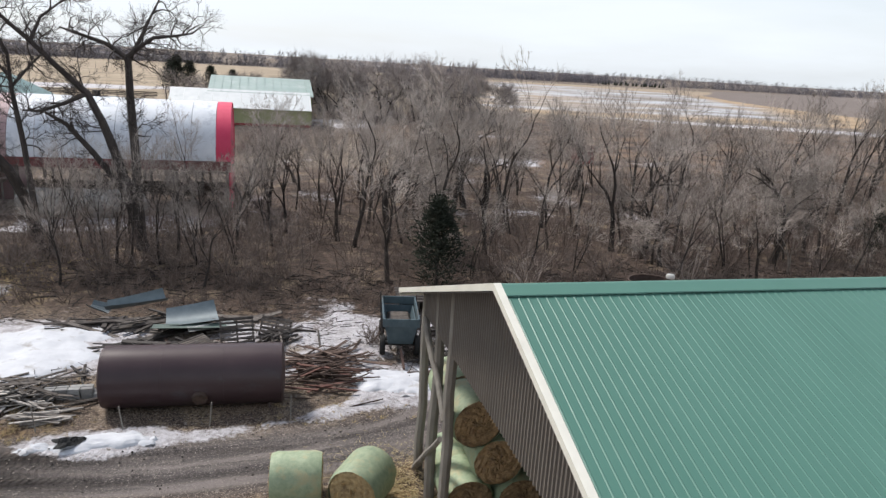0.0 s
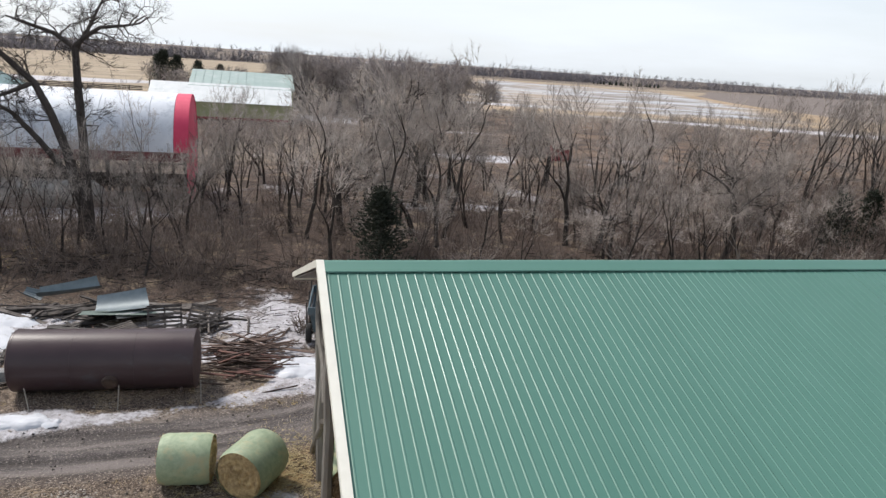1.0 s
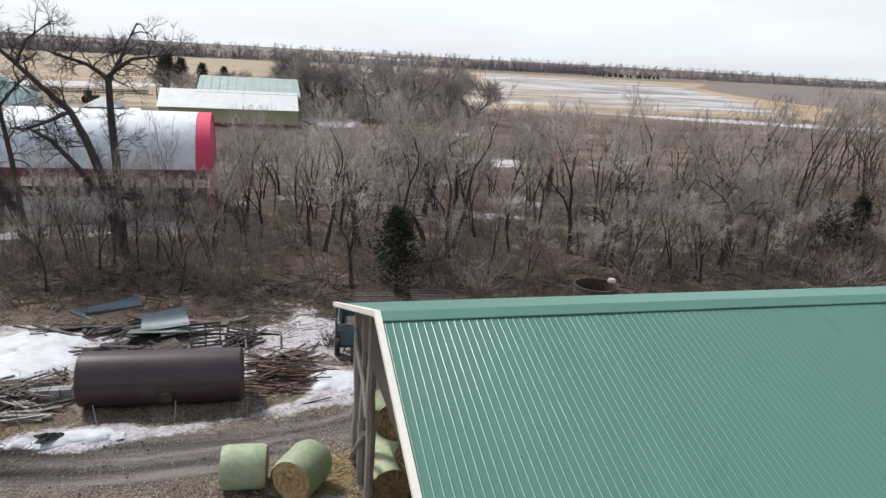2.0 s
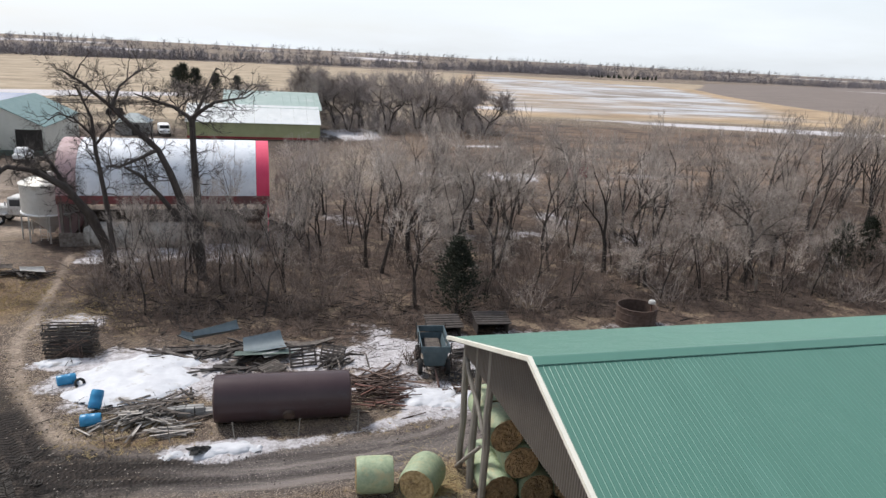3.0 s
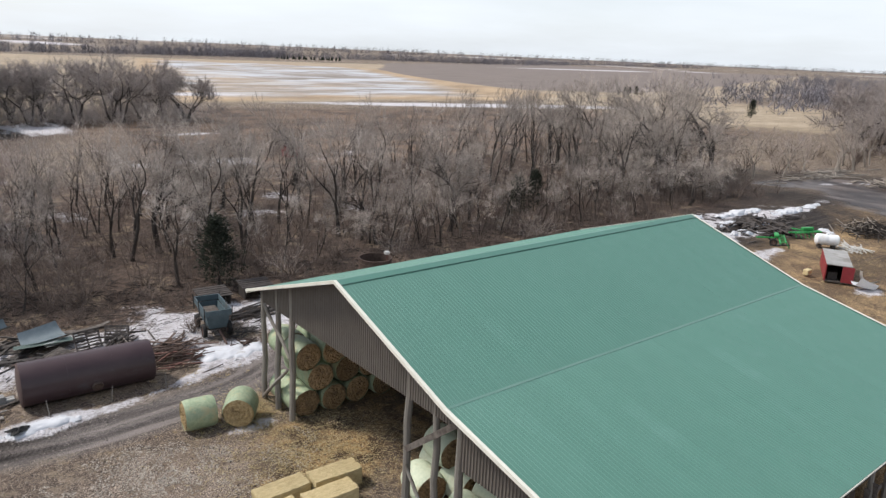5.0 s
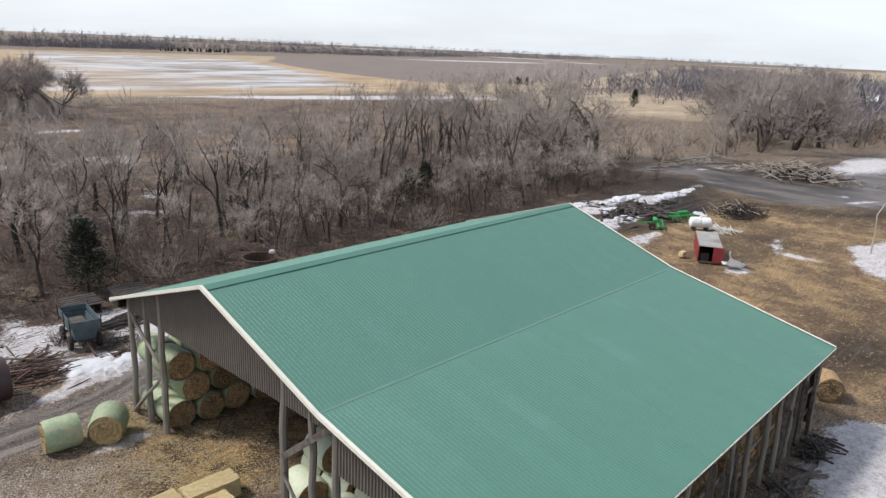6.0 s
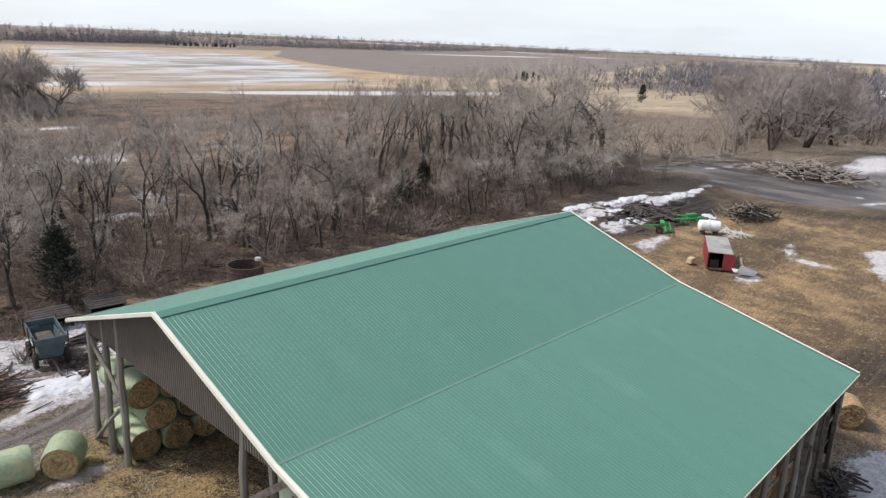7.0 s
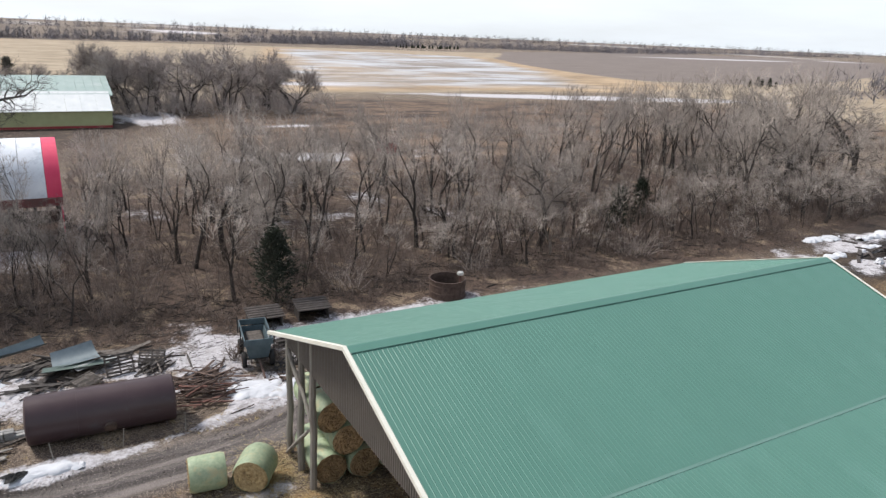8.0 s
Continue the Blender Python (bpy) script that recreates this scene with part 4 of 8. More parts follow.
# ---- bales ----
def spiral_end(r, sgn, seed):
    """A round bale's end: rings of rolled hay, uneven."""
    q = random.Random(seed)
    mb = MB()
    rings, n = 9, 28
    vs, fs = [(0.0, 0.0, 0.0)], []
    for i in range(1, rings + 1):
        rr = r * i / rings
        for j in range(n):
            a = 2 * math.pi * j / n
            dz = q.uniform(-0.04, 0.035) + (0.006 if i % 2 else -0.004) - (0.05 if i == rings else 0)
            vs.append((sgn * dz, rr * math.cos(a) * q.uniform(0.985, 1.0), rr * math.sin(a) * q.uniform(0.985, 1.0)))
    for j in range(n):
        t = (0, 1 + j, 1 + (j + 1) % n)
        fs.append(t if sgn > 0 else t[::-1])
    for i in range(rings - 1):
        for j in range(n):
            a, b = 1 + i * n + j, 1 + i * n + (j + 1) % n
            t = (a, a + n, b + n, b)
            fs.append(t if sgn > 0 else t[::-1])
    return mb.add(vs, fs)


def round_bale(name, wrap, hay, label, seed, r=0.76, half=0.74):
    """A net-wrapped round bale lying on its side, axis along x, centre at the origin."""
    q = random.Random(seed)
    b = thing(name, label, "hay bale")
    n, rows = 28, 9
    vs, fs = [], []
    for i in range(rows):
        u = -half + 2 * half * i / (rows - 1)
        for j in range(n):
            a = 2 * math.pi * j / n
            rr = r * (1 + q.uniform(-0.012, 0.012)) - (0.055 if i in (0, rows - 1) else 0.0)
            zz = rr * math.sin(a)
            vs.append((u, rr * math.cos(a), max(zz, -r * 0.965)))
    for i in range(rows - 1):
        for j in range(n):
            fs.append((i * n + j, i * n + (j + 1) % n, (i + 1) * n + (j + 1) % n, (i + 1) * n + j))
    part("net_wrap", MB().add(vs, fs), wrap, b, smooth=True)
    for sgn in (-1, 1):
        e = part("hay_end", spiral_end(r - 0.05, sgn, seed + sgn), hay, b, "rolled tan hay end")
        e.location.x = sgn * (half - 0.005)
    tuft = MB()
    for _ in range(220):
        sgn = q.choice((-1, 1))
        a, rr = q.uniform(0, 6.283), r * math.sqrt(q.random()) * 0.97
        p = Vector((sgn * half, rr * math.cos(a), rr * math.sin(a)))
        d = Vector((sgn * q.uniform(0.02, 0.09), q.uniform(-.1, .1), q.uniform(-.1, .1)))
        tuft.cone(p, p + d, 0.007)
    tagged(part("loose_straw", tuft, hay, b), kind="stuff")
    return b


B_NEW = round_bale("round_bale", M_NET, M_HAY, "round hay bale in pale green net wrap", 11)
B_STACK = round_bale("round_bale", M_NET, M_HAYDARK, "stacked round hay bale in green net wrap under the shed", 21)
B_OLD = round_bale("round_bale", M_NETOLD, M_HAYDARK, "round hay bale in faded whitish green wrap under the lean-to", 31)
B_GREY = round_bale("round_bale", M_NETGREY, M_HAYDARK, "weathered grey round bale with torn wrap in the yard", 51)
B_GREY.matrix_basis = pose(-42.5, 79.2, 0.70, 0, 0, 40)
B_BARE = round_bale("round_bale", M_HAYDARK, M_HAYDARK, "old brown round hay bale without wrap", 41)
B_NEW.matrix_basis = pose(1.58, 19.0, 0.72, 4, 0, -6)
copy_thing(B_NEW, pose(3.48, 18.45, 0.74, -25, 0, 58) @ Matrix.Scale(1.06, 4))["label"] = "round hay bale in green net wrap, end turned out, on ice"
first = True
for row, (x0, z, cnt) in enumerate(((6.35, 0.73, 9), (7.15, 2.03, 8), (6.35, 3.33, 8))):
    for deep in range(2):
        for i in range(cnt):
            m = pose(x0 + i * 1.5 + R.uniform(-.06, .06), 17.55 + deep * 1.5 + R.uniform(-.10, .10), z + R.uniform(-.03, .03), R.uniform(0, 360), 0, 90 + R.uniform(-4, 4))
            if first:
                B_STACK.matrix_basis = m
                tagged(B_STACK, group="stacked bales in the shed")
                first = False
            else:
                copy_thing(B_STACK, m)
for x0, z in ((15.0, 0.73), (15.8, 2.03), (15.0, 3.33)):
    for i in range(8):
        copy_thing(B_STACK, pose(x0 + i * 1.52, 14.2 + R.uniform(-.1, .1), z, R.uniform(0, 360), 0, 90 + R.uniform(-4, 4)))
        copy_thing(B_STACK, pose(x0 + i * 1.52, 9.8 + R.uniform(-.1, .1), z, R.uniform(0, 360), 0, 90 + R.uniform(-4, 4)))
first = True
for x, y, z in ((7.0, 8.1, 0.73), (8.3, 7.2, 0.73), (8.6, 8.9, 0.73), (8.2, 8.2, 2.0), (9.8, 7.6, 0.73), (9.9, 9.1, 0.73), (11.3, 7.9, 0.73), (7.2, 5.4, 0.73), (8.7, 5.5, 0.73), (10.2, 5.6, 0.73), (9.4, 5.6, 2.0)):
    m = pose(x, y, z, R.uniform(0, 360), 0, 90 + R.uniform(-12, 12))
    if first:
        B_OLD.matrix_basis = m
        tagged(B_OLD, group="bales under the lean-to")
        first = False
    else:
        copy_thing(B_OLD, m)
B_BARE.matrix_basis = pose(34.3, -4.0, 0.72, 0, 0, 30)
for i in range(13):
    for z in (0.73, 2.05):
        copy_thing(B_BARE, pose(28.6 - i * 1.52, -3.3 + R.uniform(-.1, .1), z, R.uniform(0, 360), 0, 90 + R.uniform(-5, 5)))["label"] = "old brown round hay bale stacked behind the poles"


def square_bale():
    b = thing("square_bale", "large square straw bale, golden, tied with twine", "straw bale", group="square bales")
    q = random.Random(3)
    mb = MB()
    bm = bmesh.new()
    bmesh.ops.create_cube(bm, size=1.0, matrix=Matrix.Diagonal((2.25, 0.95, 0.82, 1)))
    bmesh.ops.subdivide_edges(bm, edges=bm.edges[:], cuts=7, use_grid_fill=True)
    for v in bm.verts:
        e = sum(abs(abs(c) - h) < 0.02 for c, h in zip(v.co, (1.125, 0.475, 0.41)))
        v.co += Vector((q.uniform(-.02, .02), q.uniform(-.02, .02), q.uniform(-.02, .02))) - v.co * (0.03 if e > 1 else 0)
    for i, v in enumerate(bm.verts):
        v.index = i
    mb.add([v.co[:] for v in bm.verts], [[v.index for v in f.verts] for f in bm.faces])
    bm.free()
    part("straw_body", mb, M_STRAW, b, smooth=True)
    for y in (-0.33, -0.2, -0.07, 0.07, 0.2, 0.33):
        part("twine", MB().tube([(-1.135, y, -0.40), (-1.14, y, 0.40), (-1.1, y, 0.425), (1.1, y, 0.425), (1.14, y, 0.40), (1.135, y, -0.40)], [0.007] * 6, 4), M_STRAW, b)
    stalks = MB()
    for _ in range(420):
        p = Vector((q.uniform(-1.1, 1.1), q.uniform(-.46, .46), 0.40)) if q.random() < 0.6 else Vector((q.uniform(-1.1, 1.1), -0.465, q.uniform(-.38, .38)))
        d = Vector((q.uniform(-.12, .12), q.uniform(-.07, .05), q.uniform(0.0, .07)))
        stalks.tube([p, p + d], [0.006, 0], 3, False)
    tagged(part("loose_straw", stalks, M_STRAW, b), kind="stuff")
    return b


SQ = square_bale()
SQ.matrix_basis = pose(2.05, 11.15, 0.41, 0, 0, 1)
for x, y, z, rz in ((4.4, 10.95, 0.41, -3), (3.5, 9.75, 0.41, -1), (1.0, 9.95, 0.41, -2)):
    copy_thing(SQ, pose(x, y, z, 0, 0, rz))

# ---- steel tank and the scrap round it ----
def steel_tank():
    t = thing("steel_tank", "long maroon-brown steel storage tank lying on the ground", "tank", pose(-1.78, 25.70, 1.13, 0, 0, -2.6))
    r, h = 1.13, 3.12
    part("shell", MB().lathe([(r, -h), (r, -h * 0.5), (r, 0), (r, h * 0.5), (r, h)], 56, axis="x"), M_TANK, t, smooth=True)
    for x in (-h + 0.06, -1.07, 1.07, h - 0.06):
        part("weld_seam", MB().lathe([(r - 0.002, -0.012), (r + 0.005, -0.006), (r + 0.005, 0.006), (r - 0.002, 0.012)], 56, Matrix.Translation((x, 0, 0)), axis="x"), M_TANK, t)
    for s in (-1, 1):
        prof = [(r, 0), (r * 0.96, 0.04), (r * 0.7, 0.09), (r * 0.35, 0.12), (0.001, 0.13)]
        e = part("end_cap", MB().lathe([(a, s * b) for a, b in prof], 56, axis="x"), M_TANKEND, t, "rust-red dished end", smooth=True)
        e.location.x = s * h
    hatch = part("manway", MB().lathe([(0.001, 0.14), (0.26, 0.14), (0.28, 0.11), (0.28, 0.0), (0.24, 0.0)], 20, pose(0.25, -1.02, -0.42, 112, 0, 0)), M_RUSTPIPE, t, "round manway flange", smooth=True)
    for i in range(8):
        a = i * math.pi / 4
        part("bolt", MB().lathe([(0.018, 0.0), (0.018, 0.03), (0.001, 0.03)], 6, pose(0.25, -1.02, -0.42, 112, 0, 0) @ pose(0.225 * math.cos(a), 0.225 * math.sin(a), 0.135)), M_DARKSTEEL, hatch)
    part("drain", MB().tube([(2.7, -1.0, -0.75), (2.7, -1.2, -0.85)], [0.05, 0.05], 8), M_DARKSTEEL, t)
    return t


steel_tank()


def pile(name, label, category, at, count, length, thick, spread, material, seed, flat=False, main=0.0, turn=0.4, layers=0.35, piece="pole", tilt=9):
    """A heap of poles or planks, each a piece of its own."""
    q = random.Random(seed)
    p = thing(name, label, category, pose(*at))
    shapes = []
    for k in range(4):
        ln = length * (0.55 + 0.15 * k)
        if flat:
            shapes.append(board((-ln / 2, 0, 0), (ln / 2, 0, 0), thick * (2.2 + k * 0.6), thick).mesh(piece, material))
        else:
            shapes.append(log((-ln / 2, 0, 0), (ln / 2, 0, 0), thick, seed + k, 0.02, 5).mesh(piece, material))
    for i in range(count):
        u = i / count
        x, y = q.gauss(0, spread[0] * 0.45), q.gauss(0, spread[1] * 0.45)
        z = 0.06 + layers * u * max(0.0, 1 - math.hypot(x / (spread[0] * 1.4), y / (spread[1] * 1.4)))
        part(piece, q.choice(shapes), material, p, m=pose(x, y, z, q.uniform(-20, 20), q.uniform(-tilt, tilt), math.degrees(main + q.gauss(0, turn))))
    return p


pile("scrap_pipe_heap", "heap of rusty pipes and bars beside the tank", "scrap pile", (3.3, 27.2, 0), 46, 2.6, 0.035, (2.0, 2.4), M_RUSTPIPE, 3, main=0.12, turn=0.35, layers=0.6, piece="pipe")
pile("scrap_pipe_heap", "heap of old timbers and iron rods on snow", "scrap pile", (3.6, 28.8, 0), 46, 2.6, 0.032, (2.1, 1.6), M_RUSTPIPE, 13, flat=True, main=0.1, turn=0.5, layers=0.5, piece="timber")
pile("board_heap", "tangled heap of weathered boards and poles", "scrap pile", (-8.0, 26.7, 0), 60, 1.9, 0.03, (2.2, 1.6), M_BOARD, 5, flat=True, main=0.5, turn=0.7, layers=0.7, piece="board")
pile("board_heap", "grey planks lying in rows on the ground", "scrap pile", (-6.8, 25.1, 0), 18, 1.6, 0.03, (0.8, 0.6), M_BOARDPALE, 6, flat=True, main=0.0, turn=0.15, layers=0.3, piece="plank")
pile("board_heap", "bleached grey boards tipped across a scrap heap", "scrap pile", (-8.5, 26.2, 0), 46, 1.5, 0.028, (1.7, 0.9), M_BOARDPALE, 17, flat=True, main=0.35, turn=0.8, layers=0.75, piece="board")
pile("scrap_pipe_heap", "red rusted angle bars beside the tank", "scrap pile", (3.2, 26.9, 0), 12, 2.6, 0.04, (1.5, 1.9), M_REDRUST, 18, flat=True, main=0.1, turn=0.4, layers=0.7, piece="bar")
pile("timber_heap", "heap of dark old timbers and slabs on snow", "scrap pile", (-3.6, 33.6, 0), 50, 3.0, 0.06, (3.8, 1.3), M_BOARD, 8, flat=True, main=0.05, turn=0.5, layers=0.5, piece="timber")
pile("timber_heap", "dark poles and posts behind the tank", "scrap pile", (1.2, 31.6, 0), 24, 2.0, 0.06, (1.9, 1.2), M_BOARD, 9, main=1.0, turn=0.6, layers=0.5, piece="pole")
pile("timber_heap", "dark poles lying on patchy snow", "scrap pile", (9.6, 31.9, 0), 20, 2.6, 0.06, (2.0, 1.3), M_BARKDARK, 10, main=0.1, turn=0.35, layers=0.3, piece="pole")
pile("scrap_iron_heap", "low tangle of dark scrap iron on snow", "scrap pile", (8.2, 28.6, 0), 26, 1.1, 0.04, (1.3, 0.9), M_DARKSTEEL, 14, main=0.4, turn=1.0, layers=0.3, piece="bar")
pile("board_heap", "loose sticks and slats near blue barrels", "scrap pile", (-9.8, 29.2, 0), 12, 1.4, 0.03, (1.3, 1.0), M_BOARD, 15, flat=True, main=0.3, turn=0.9, layers=0.15, piece="board")


def bent_sheet(name, w, l, curl, material, label, m, ribs=True):
    """A loose sheet of roofing steel, curled and lying on the heap."""
    mb = MB()
    nx, ny = 16, 22
    def p(i, j, t):
        u, v = i / nx - 0.5, j / ny - 0.5
        z = curl * (v * v * 2.2 + 0.5 * u * v + 0.25 * u * u) + (0.015 if ribs and j % 3 == 0 else 0) + t
        return (u * l * (1 - 0.12 * v), v * w, z)
    k = (nx + 1) * (ny + 1)
    vs = [p(i, j, t) for t in (0.0, -0.008) for j in range(ny + 1) for i in range(nx + 1)]
    fs = []
    for j in range(ny):
        for i in range(nx):
            a = j * (nx + 1) + i
            fs.append((a, a + 1, a + nx + 2, a + nx + 1))
            fs.append((k + a + nx + 1, k + a + nx + 2, k + a + 1, k + a))
    return tagged(part(name, mb.add(vs, fs), material, m=m), label, "metal sheet")


bent_sheet("roofing_sheet", 1.4, 2.3, 0.45, M_SHEET, "blue-grey bent steel roofing sheet on a heap", pose(-2.6, 33.4, 0.55, 20, -6, 6), False)
bent_sheet("roofing_sheet", 0.9, 3.3, 0.12, M_SHEETGN, "grey-green curled steel sheet lying flat", pose(-2.6, 32.4, 0.45, -6, 3, 6))
bent_sheet("roofing_sheet", 0.7, 2.7, 0.7, M_SHEET, "grey curled steel sheet on old timbers", pose(-5.3, 35.4, 0.55, 16, -6, 12), False)
bent_sheet("roofing_sheet", 0.6, 2.4, 0.1, M_GALV, "narrow galvanised steel strip on a heap", pose(-1.6, 32.6, 0.35, 5, 4, 30))
bent_sheet("roofing_sheet", 0.6, 1.0, 0.5, M_SHEET, "crumpled grey sheet at the heap's end", pose(-7.0, 35.4, 0.35, 15, 12, -20))


def blocks():
    me = MB()
    me.box((0, 0, 0.1), (0.4, 0.2, 0.2), bevel=0.008)
    for x in (-0.1, 0.1):
        me.box((x, 0, 0.2), (0.13, 0.12, 0.006))
    mesh = me.mesh("concrete_block", M_CONC)
    k = 0
    for i in range(5):
        for j in range(2):
            for z in range(2 if i < 4 else 1):
                ob = new("concrete_block", mesh)
                ob.matrix_basis = pose(-7.0 + i * 0.43 + R.uniform(-.02, .02), 26.55 + j * 0.24, z * 0.2, 0, 0, R.uniform(-6, 6))
                tagged(ob, "grey concrete block stacked beside the tank", "block", "stacked blocks")
blocks()


def barrel(at, label):
    b = thing("plastic_barrel", label, "barrel", at, group="blue barrels")
    prof = [(0.001, 0), (0.26, 0), (0.285, 0.03), (0.29, 0.2), (0.30, 0.24), (0.30, 0.28), (0.29, 0.31), (0.29, 0.58), (0.30, 0.61), (0.30, 0.65), (0.29, 0.69), (0.28, 0.86), (0.26, 0.89), (0.24, 0.875), (0.001, 0.875)]
    part("drum", MB().lathe(prof, 28), M_BLUEPL, b, smooth=True)
    for a in (-0.13, 0.13):
        part("bung", MB().lathe([(0.035, 0.87), (0.035, 0.9), (0.001, 0.9)], 10, Matrix.Translation((a, 0, 0))), M_DARKSTEEL, b)
    return b


barrel(pose(-12.9, 30.6, 0.29, 0, 90, 20), "blue plastic barrel lying on its side on bare ground")
barrel(pose(-10.55, 27.4, 0.25, 0, 38, 75), "blue plastic barrel leaning over beside scrap boards")
barrel(pose(-10.9, 26.2, 0.29, 0, 90, 5), "faded blue plastic barrel lying beside scrap boards")


def tyre(at, label, r=0.4, w=0.24):
    t = thing("tyre", label, "tyre", at)
    prof = [(r * 0.55, -w * 0.4), (r * 0.8, -w * 0.5), (r * 0.97, -w * 0.42), (r, -w * 0.2), (r, w * 0.2), (r * 0.97, w * 0.42), (r * 0.8, w * 0.5), (r * 0.55, w * 0.4), (r * 0.5, 0), (r * 0.55, -w * 0.4)]
    part("rubber", MB().lathe(prof, 26), M_TYRE, t, smooth=True)
    return t


tyre(pose(-11.8, 30.5, 0.18, 75, 0, 30), "small black tyre lying beside a blue barrel", 0.27, 0.16)
tyre(pose(-21.0, 25.0, 0.14, 4, 0, 0), "worn black tyre lying on the scrap", 0.5, 0.28)



def rag(at, label):
    """A crumpled scrap of sheeting."""
    n, q = 12, random.Random(4)
    rough = [[q.uniform(0, 1) for _ in range(n + 1)] for _ in range(n + 1)]
    vs, fs = [], []
    for t_ in (0.0, -0.02):
        for j in range(n + 1):
            for i in range(n + 1):
                u, v = i / n * 2 - 1, j / n * 2 - 1
                edge_ = 1 + 0.25 * math.sin(3 * math.atan2(v, u) + 1)
                vs.append((u * 0.42 * edge_, v * 0.28 * edge_, 0.05 + t_ + 0.16 * rough[j][i] * max(0.0, 1 - 0.7 * (u * u + v * v))))
    k = (n + 1) ** 2
    for j in range(n):
        for i in range(n):
            a = j * (n + 1) + i
            fs += [(a, a + 1, a + n + 2, a + n + 1), (k + a + n + 1, k + a + n + 2, k + a + 1, k + a)]
    return tagged(part("rubber_sheet", MB().add(vs, fs), M_TYRE, m=at), label, "rubber sheet")


rag(pose(-5.5, 22.9, 0.17, 0, 0, 10), "crumpled black rubber sheet lying on the snow")


def panel_stack():
    """Iron gate panels stacked flat, the frames dark and bent."""
    s = thing("gate_panel_stack", "tall stack of dark rusty iron gate panels", "gate panels", pose(-13.1, 35.0, 0, 0, 0, -4))
    q = random.Random(5)
    for k in range(15):
        w, d = 2.5, 1.5
        g = part("gate_panel", MB().tube([(-w / 2, -d / 2, 0), (w / 2, -d / 2, 0), (w / 2, d / 2, 0), (-w / 2, d / 2, 0), (-w / 2, -d / 2, 0.001)], [0.03] * 5, 6), M_DARKSTEEL, s,
                 m=pose(q.uniform(-.08, .08), q.uniform(-.08, .08), 0.06 + k * 0.105, q.uniform(-2, 2), q.uniform(-2, 2), q.uniform(-4, 4)))
        for y in (-d / 6, d / 6):
            part("bar", MB().tube([(-w / 2, y, 0), (w / 2, y, q.uniform(-.02, .03))], [0.03, 0.03], 6), M_DARKSTEEL, g)
        for x in (-w / 6, w / 6):
            part("bar", MB().tube([(x, -d / 2, 0), (x, d / 2, 0)], [0.03, 0.03], 6), M_DARKSTEEL, g)
    for k in range(16):
        part("bar", MB().tube([(q.uniform(-1.2, 1.2), -0.80 - q.uniform(0, .2), 0.02), (q.uniform(-1.2, 1.2), -0.76, q.uniform(0.5, 1.4))], [0.025, 0.025], 5), M_RUSTPIPE, s)
    top = MB()
    for x in (-1.2, -0.4, 0.4, 1.2):
        top.tube([(x, -0.7, 1.6), (x, -0.7, 1.95)], [0.03, 0.03], 6)
    top.tube([(-1.25, -0.7, 1.95), (1.25, -0.7, 1.9)], [0.03, 0.03], 6)
    part("top_rail", top, M_DARKSTEEL, s)
    return s


panel_stack()


def wire_fence():
    f = thing("wire_fence", "low sagging woven wire fence before the tank", "fence")
    q = random.Random(9)
    pts = [(-9.6, 24.6), (-6.8, 24.1), (-4.0, 23.8), (-1.2, 23.75), (1.6, 23.9)]
    for x, y in pts:
        part("post", MB().tube([(x, y, -0.1), (x + q.uniform(-.12, .12), y + q.uniform(-.05, .05), 0.95)], [0.025, 0.022], 5), M_POST, f)
    for a, b in zip(pts, pts[1:]):
        g = MB()
        for k in range(6):
            z = 0.08 + k * 0.12
            mid = ((a[0] + b[0]) / 2, (a[1] + b[1]) / 2, z - 0.04)
            g.tube([(*a, z), mid, (*b, z)], [0.004] * 3, 3, False)
        for k in range(1, 12):
            u = k / 12 + 0.02 * math.sin(k * 5.1)
            x, y = a[0] + (b[0] - a[0]) * u, a[1] + (b[1] - a[1]) * u
            g.tube([(x, y, 0.03), (x + 0.05 * math.sin(k * 3.3), y, 0.55 + 0.1 * math.sin(k * 2.1))], [0.004] * 2, 3, False)
        part("wire_mesh", g, M_RUSTPIPE, f)
    return f


wire_fence()


def pallet(at, label, w=1.2, l=1.1, wood=None):
    """Deck boards on three bearers, with boards below."""
    p = thing("wooden_pallet", label, "pallet", at)
    wood = wood or M_BOARD
    for x in (-w / 2 + 0.05, 0, w / 2 - 0.05):
        part("bearer", MB().box((x, 0, 0.07), (0.08, l, 0.09), bevel=0.006), wood, p)
    for i in range(7):
        part("deck_board", MB().box((0, -l / 2 + 0.05 + i * (l - 0.1) / 6, 0.127), (w, 0.10, 0.022)), wood, p)
    for y in (-l / 2 + 0.06, 0, l / 2 - 0.06):
        part("bottom_board", MB().box((0, y, 0.012), (w, 0.10, 0.022)), wood, p)


pallet(pose(-0.5, 31.5, 0.55, 62, 0, 8), "dark broken pallet leaning upright behind the tank", 1.5, 1.2)
pallet(pose(1.2, 31.6, 0.50, 55, 8, -12), "dark wooden pallet tipped against old poles", 1.4, 1.1)
pallet(pose(-2.2, 30.9, 0.16, 6, -8, 30), "grey pallet lying on patchy snow")
pallet(pose(-16.6, 20.2, 0.04, 3, 4, 20), "small pale slatted pallet lying on dry grass", 0.8, 0.9, M_BOARDPALE)


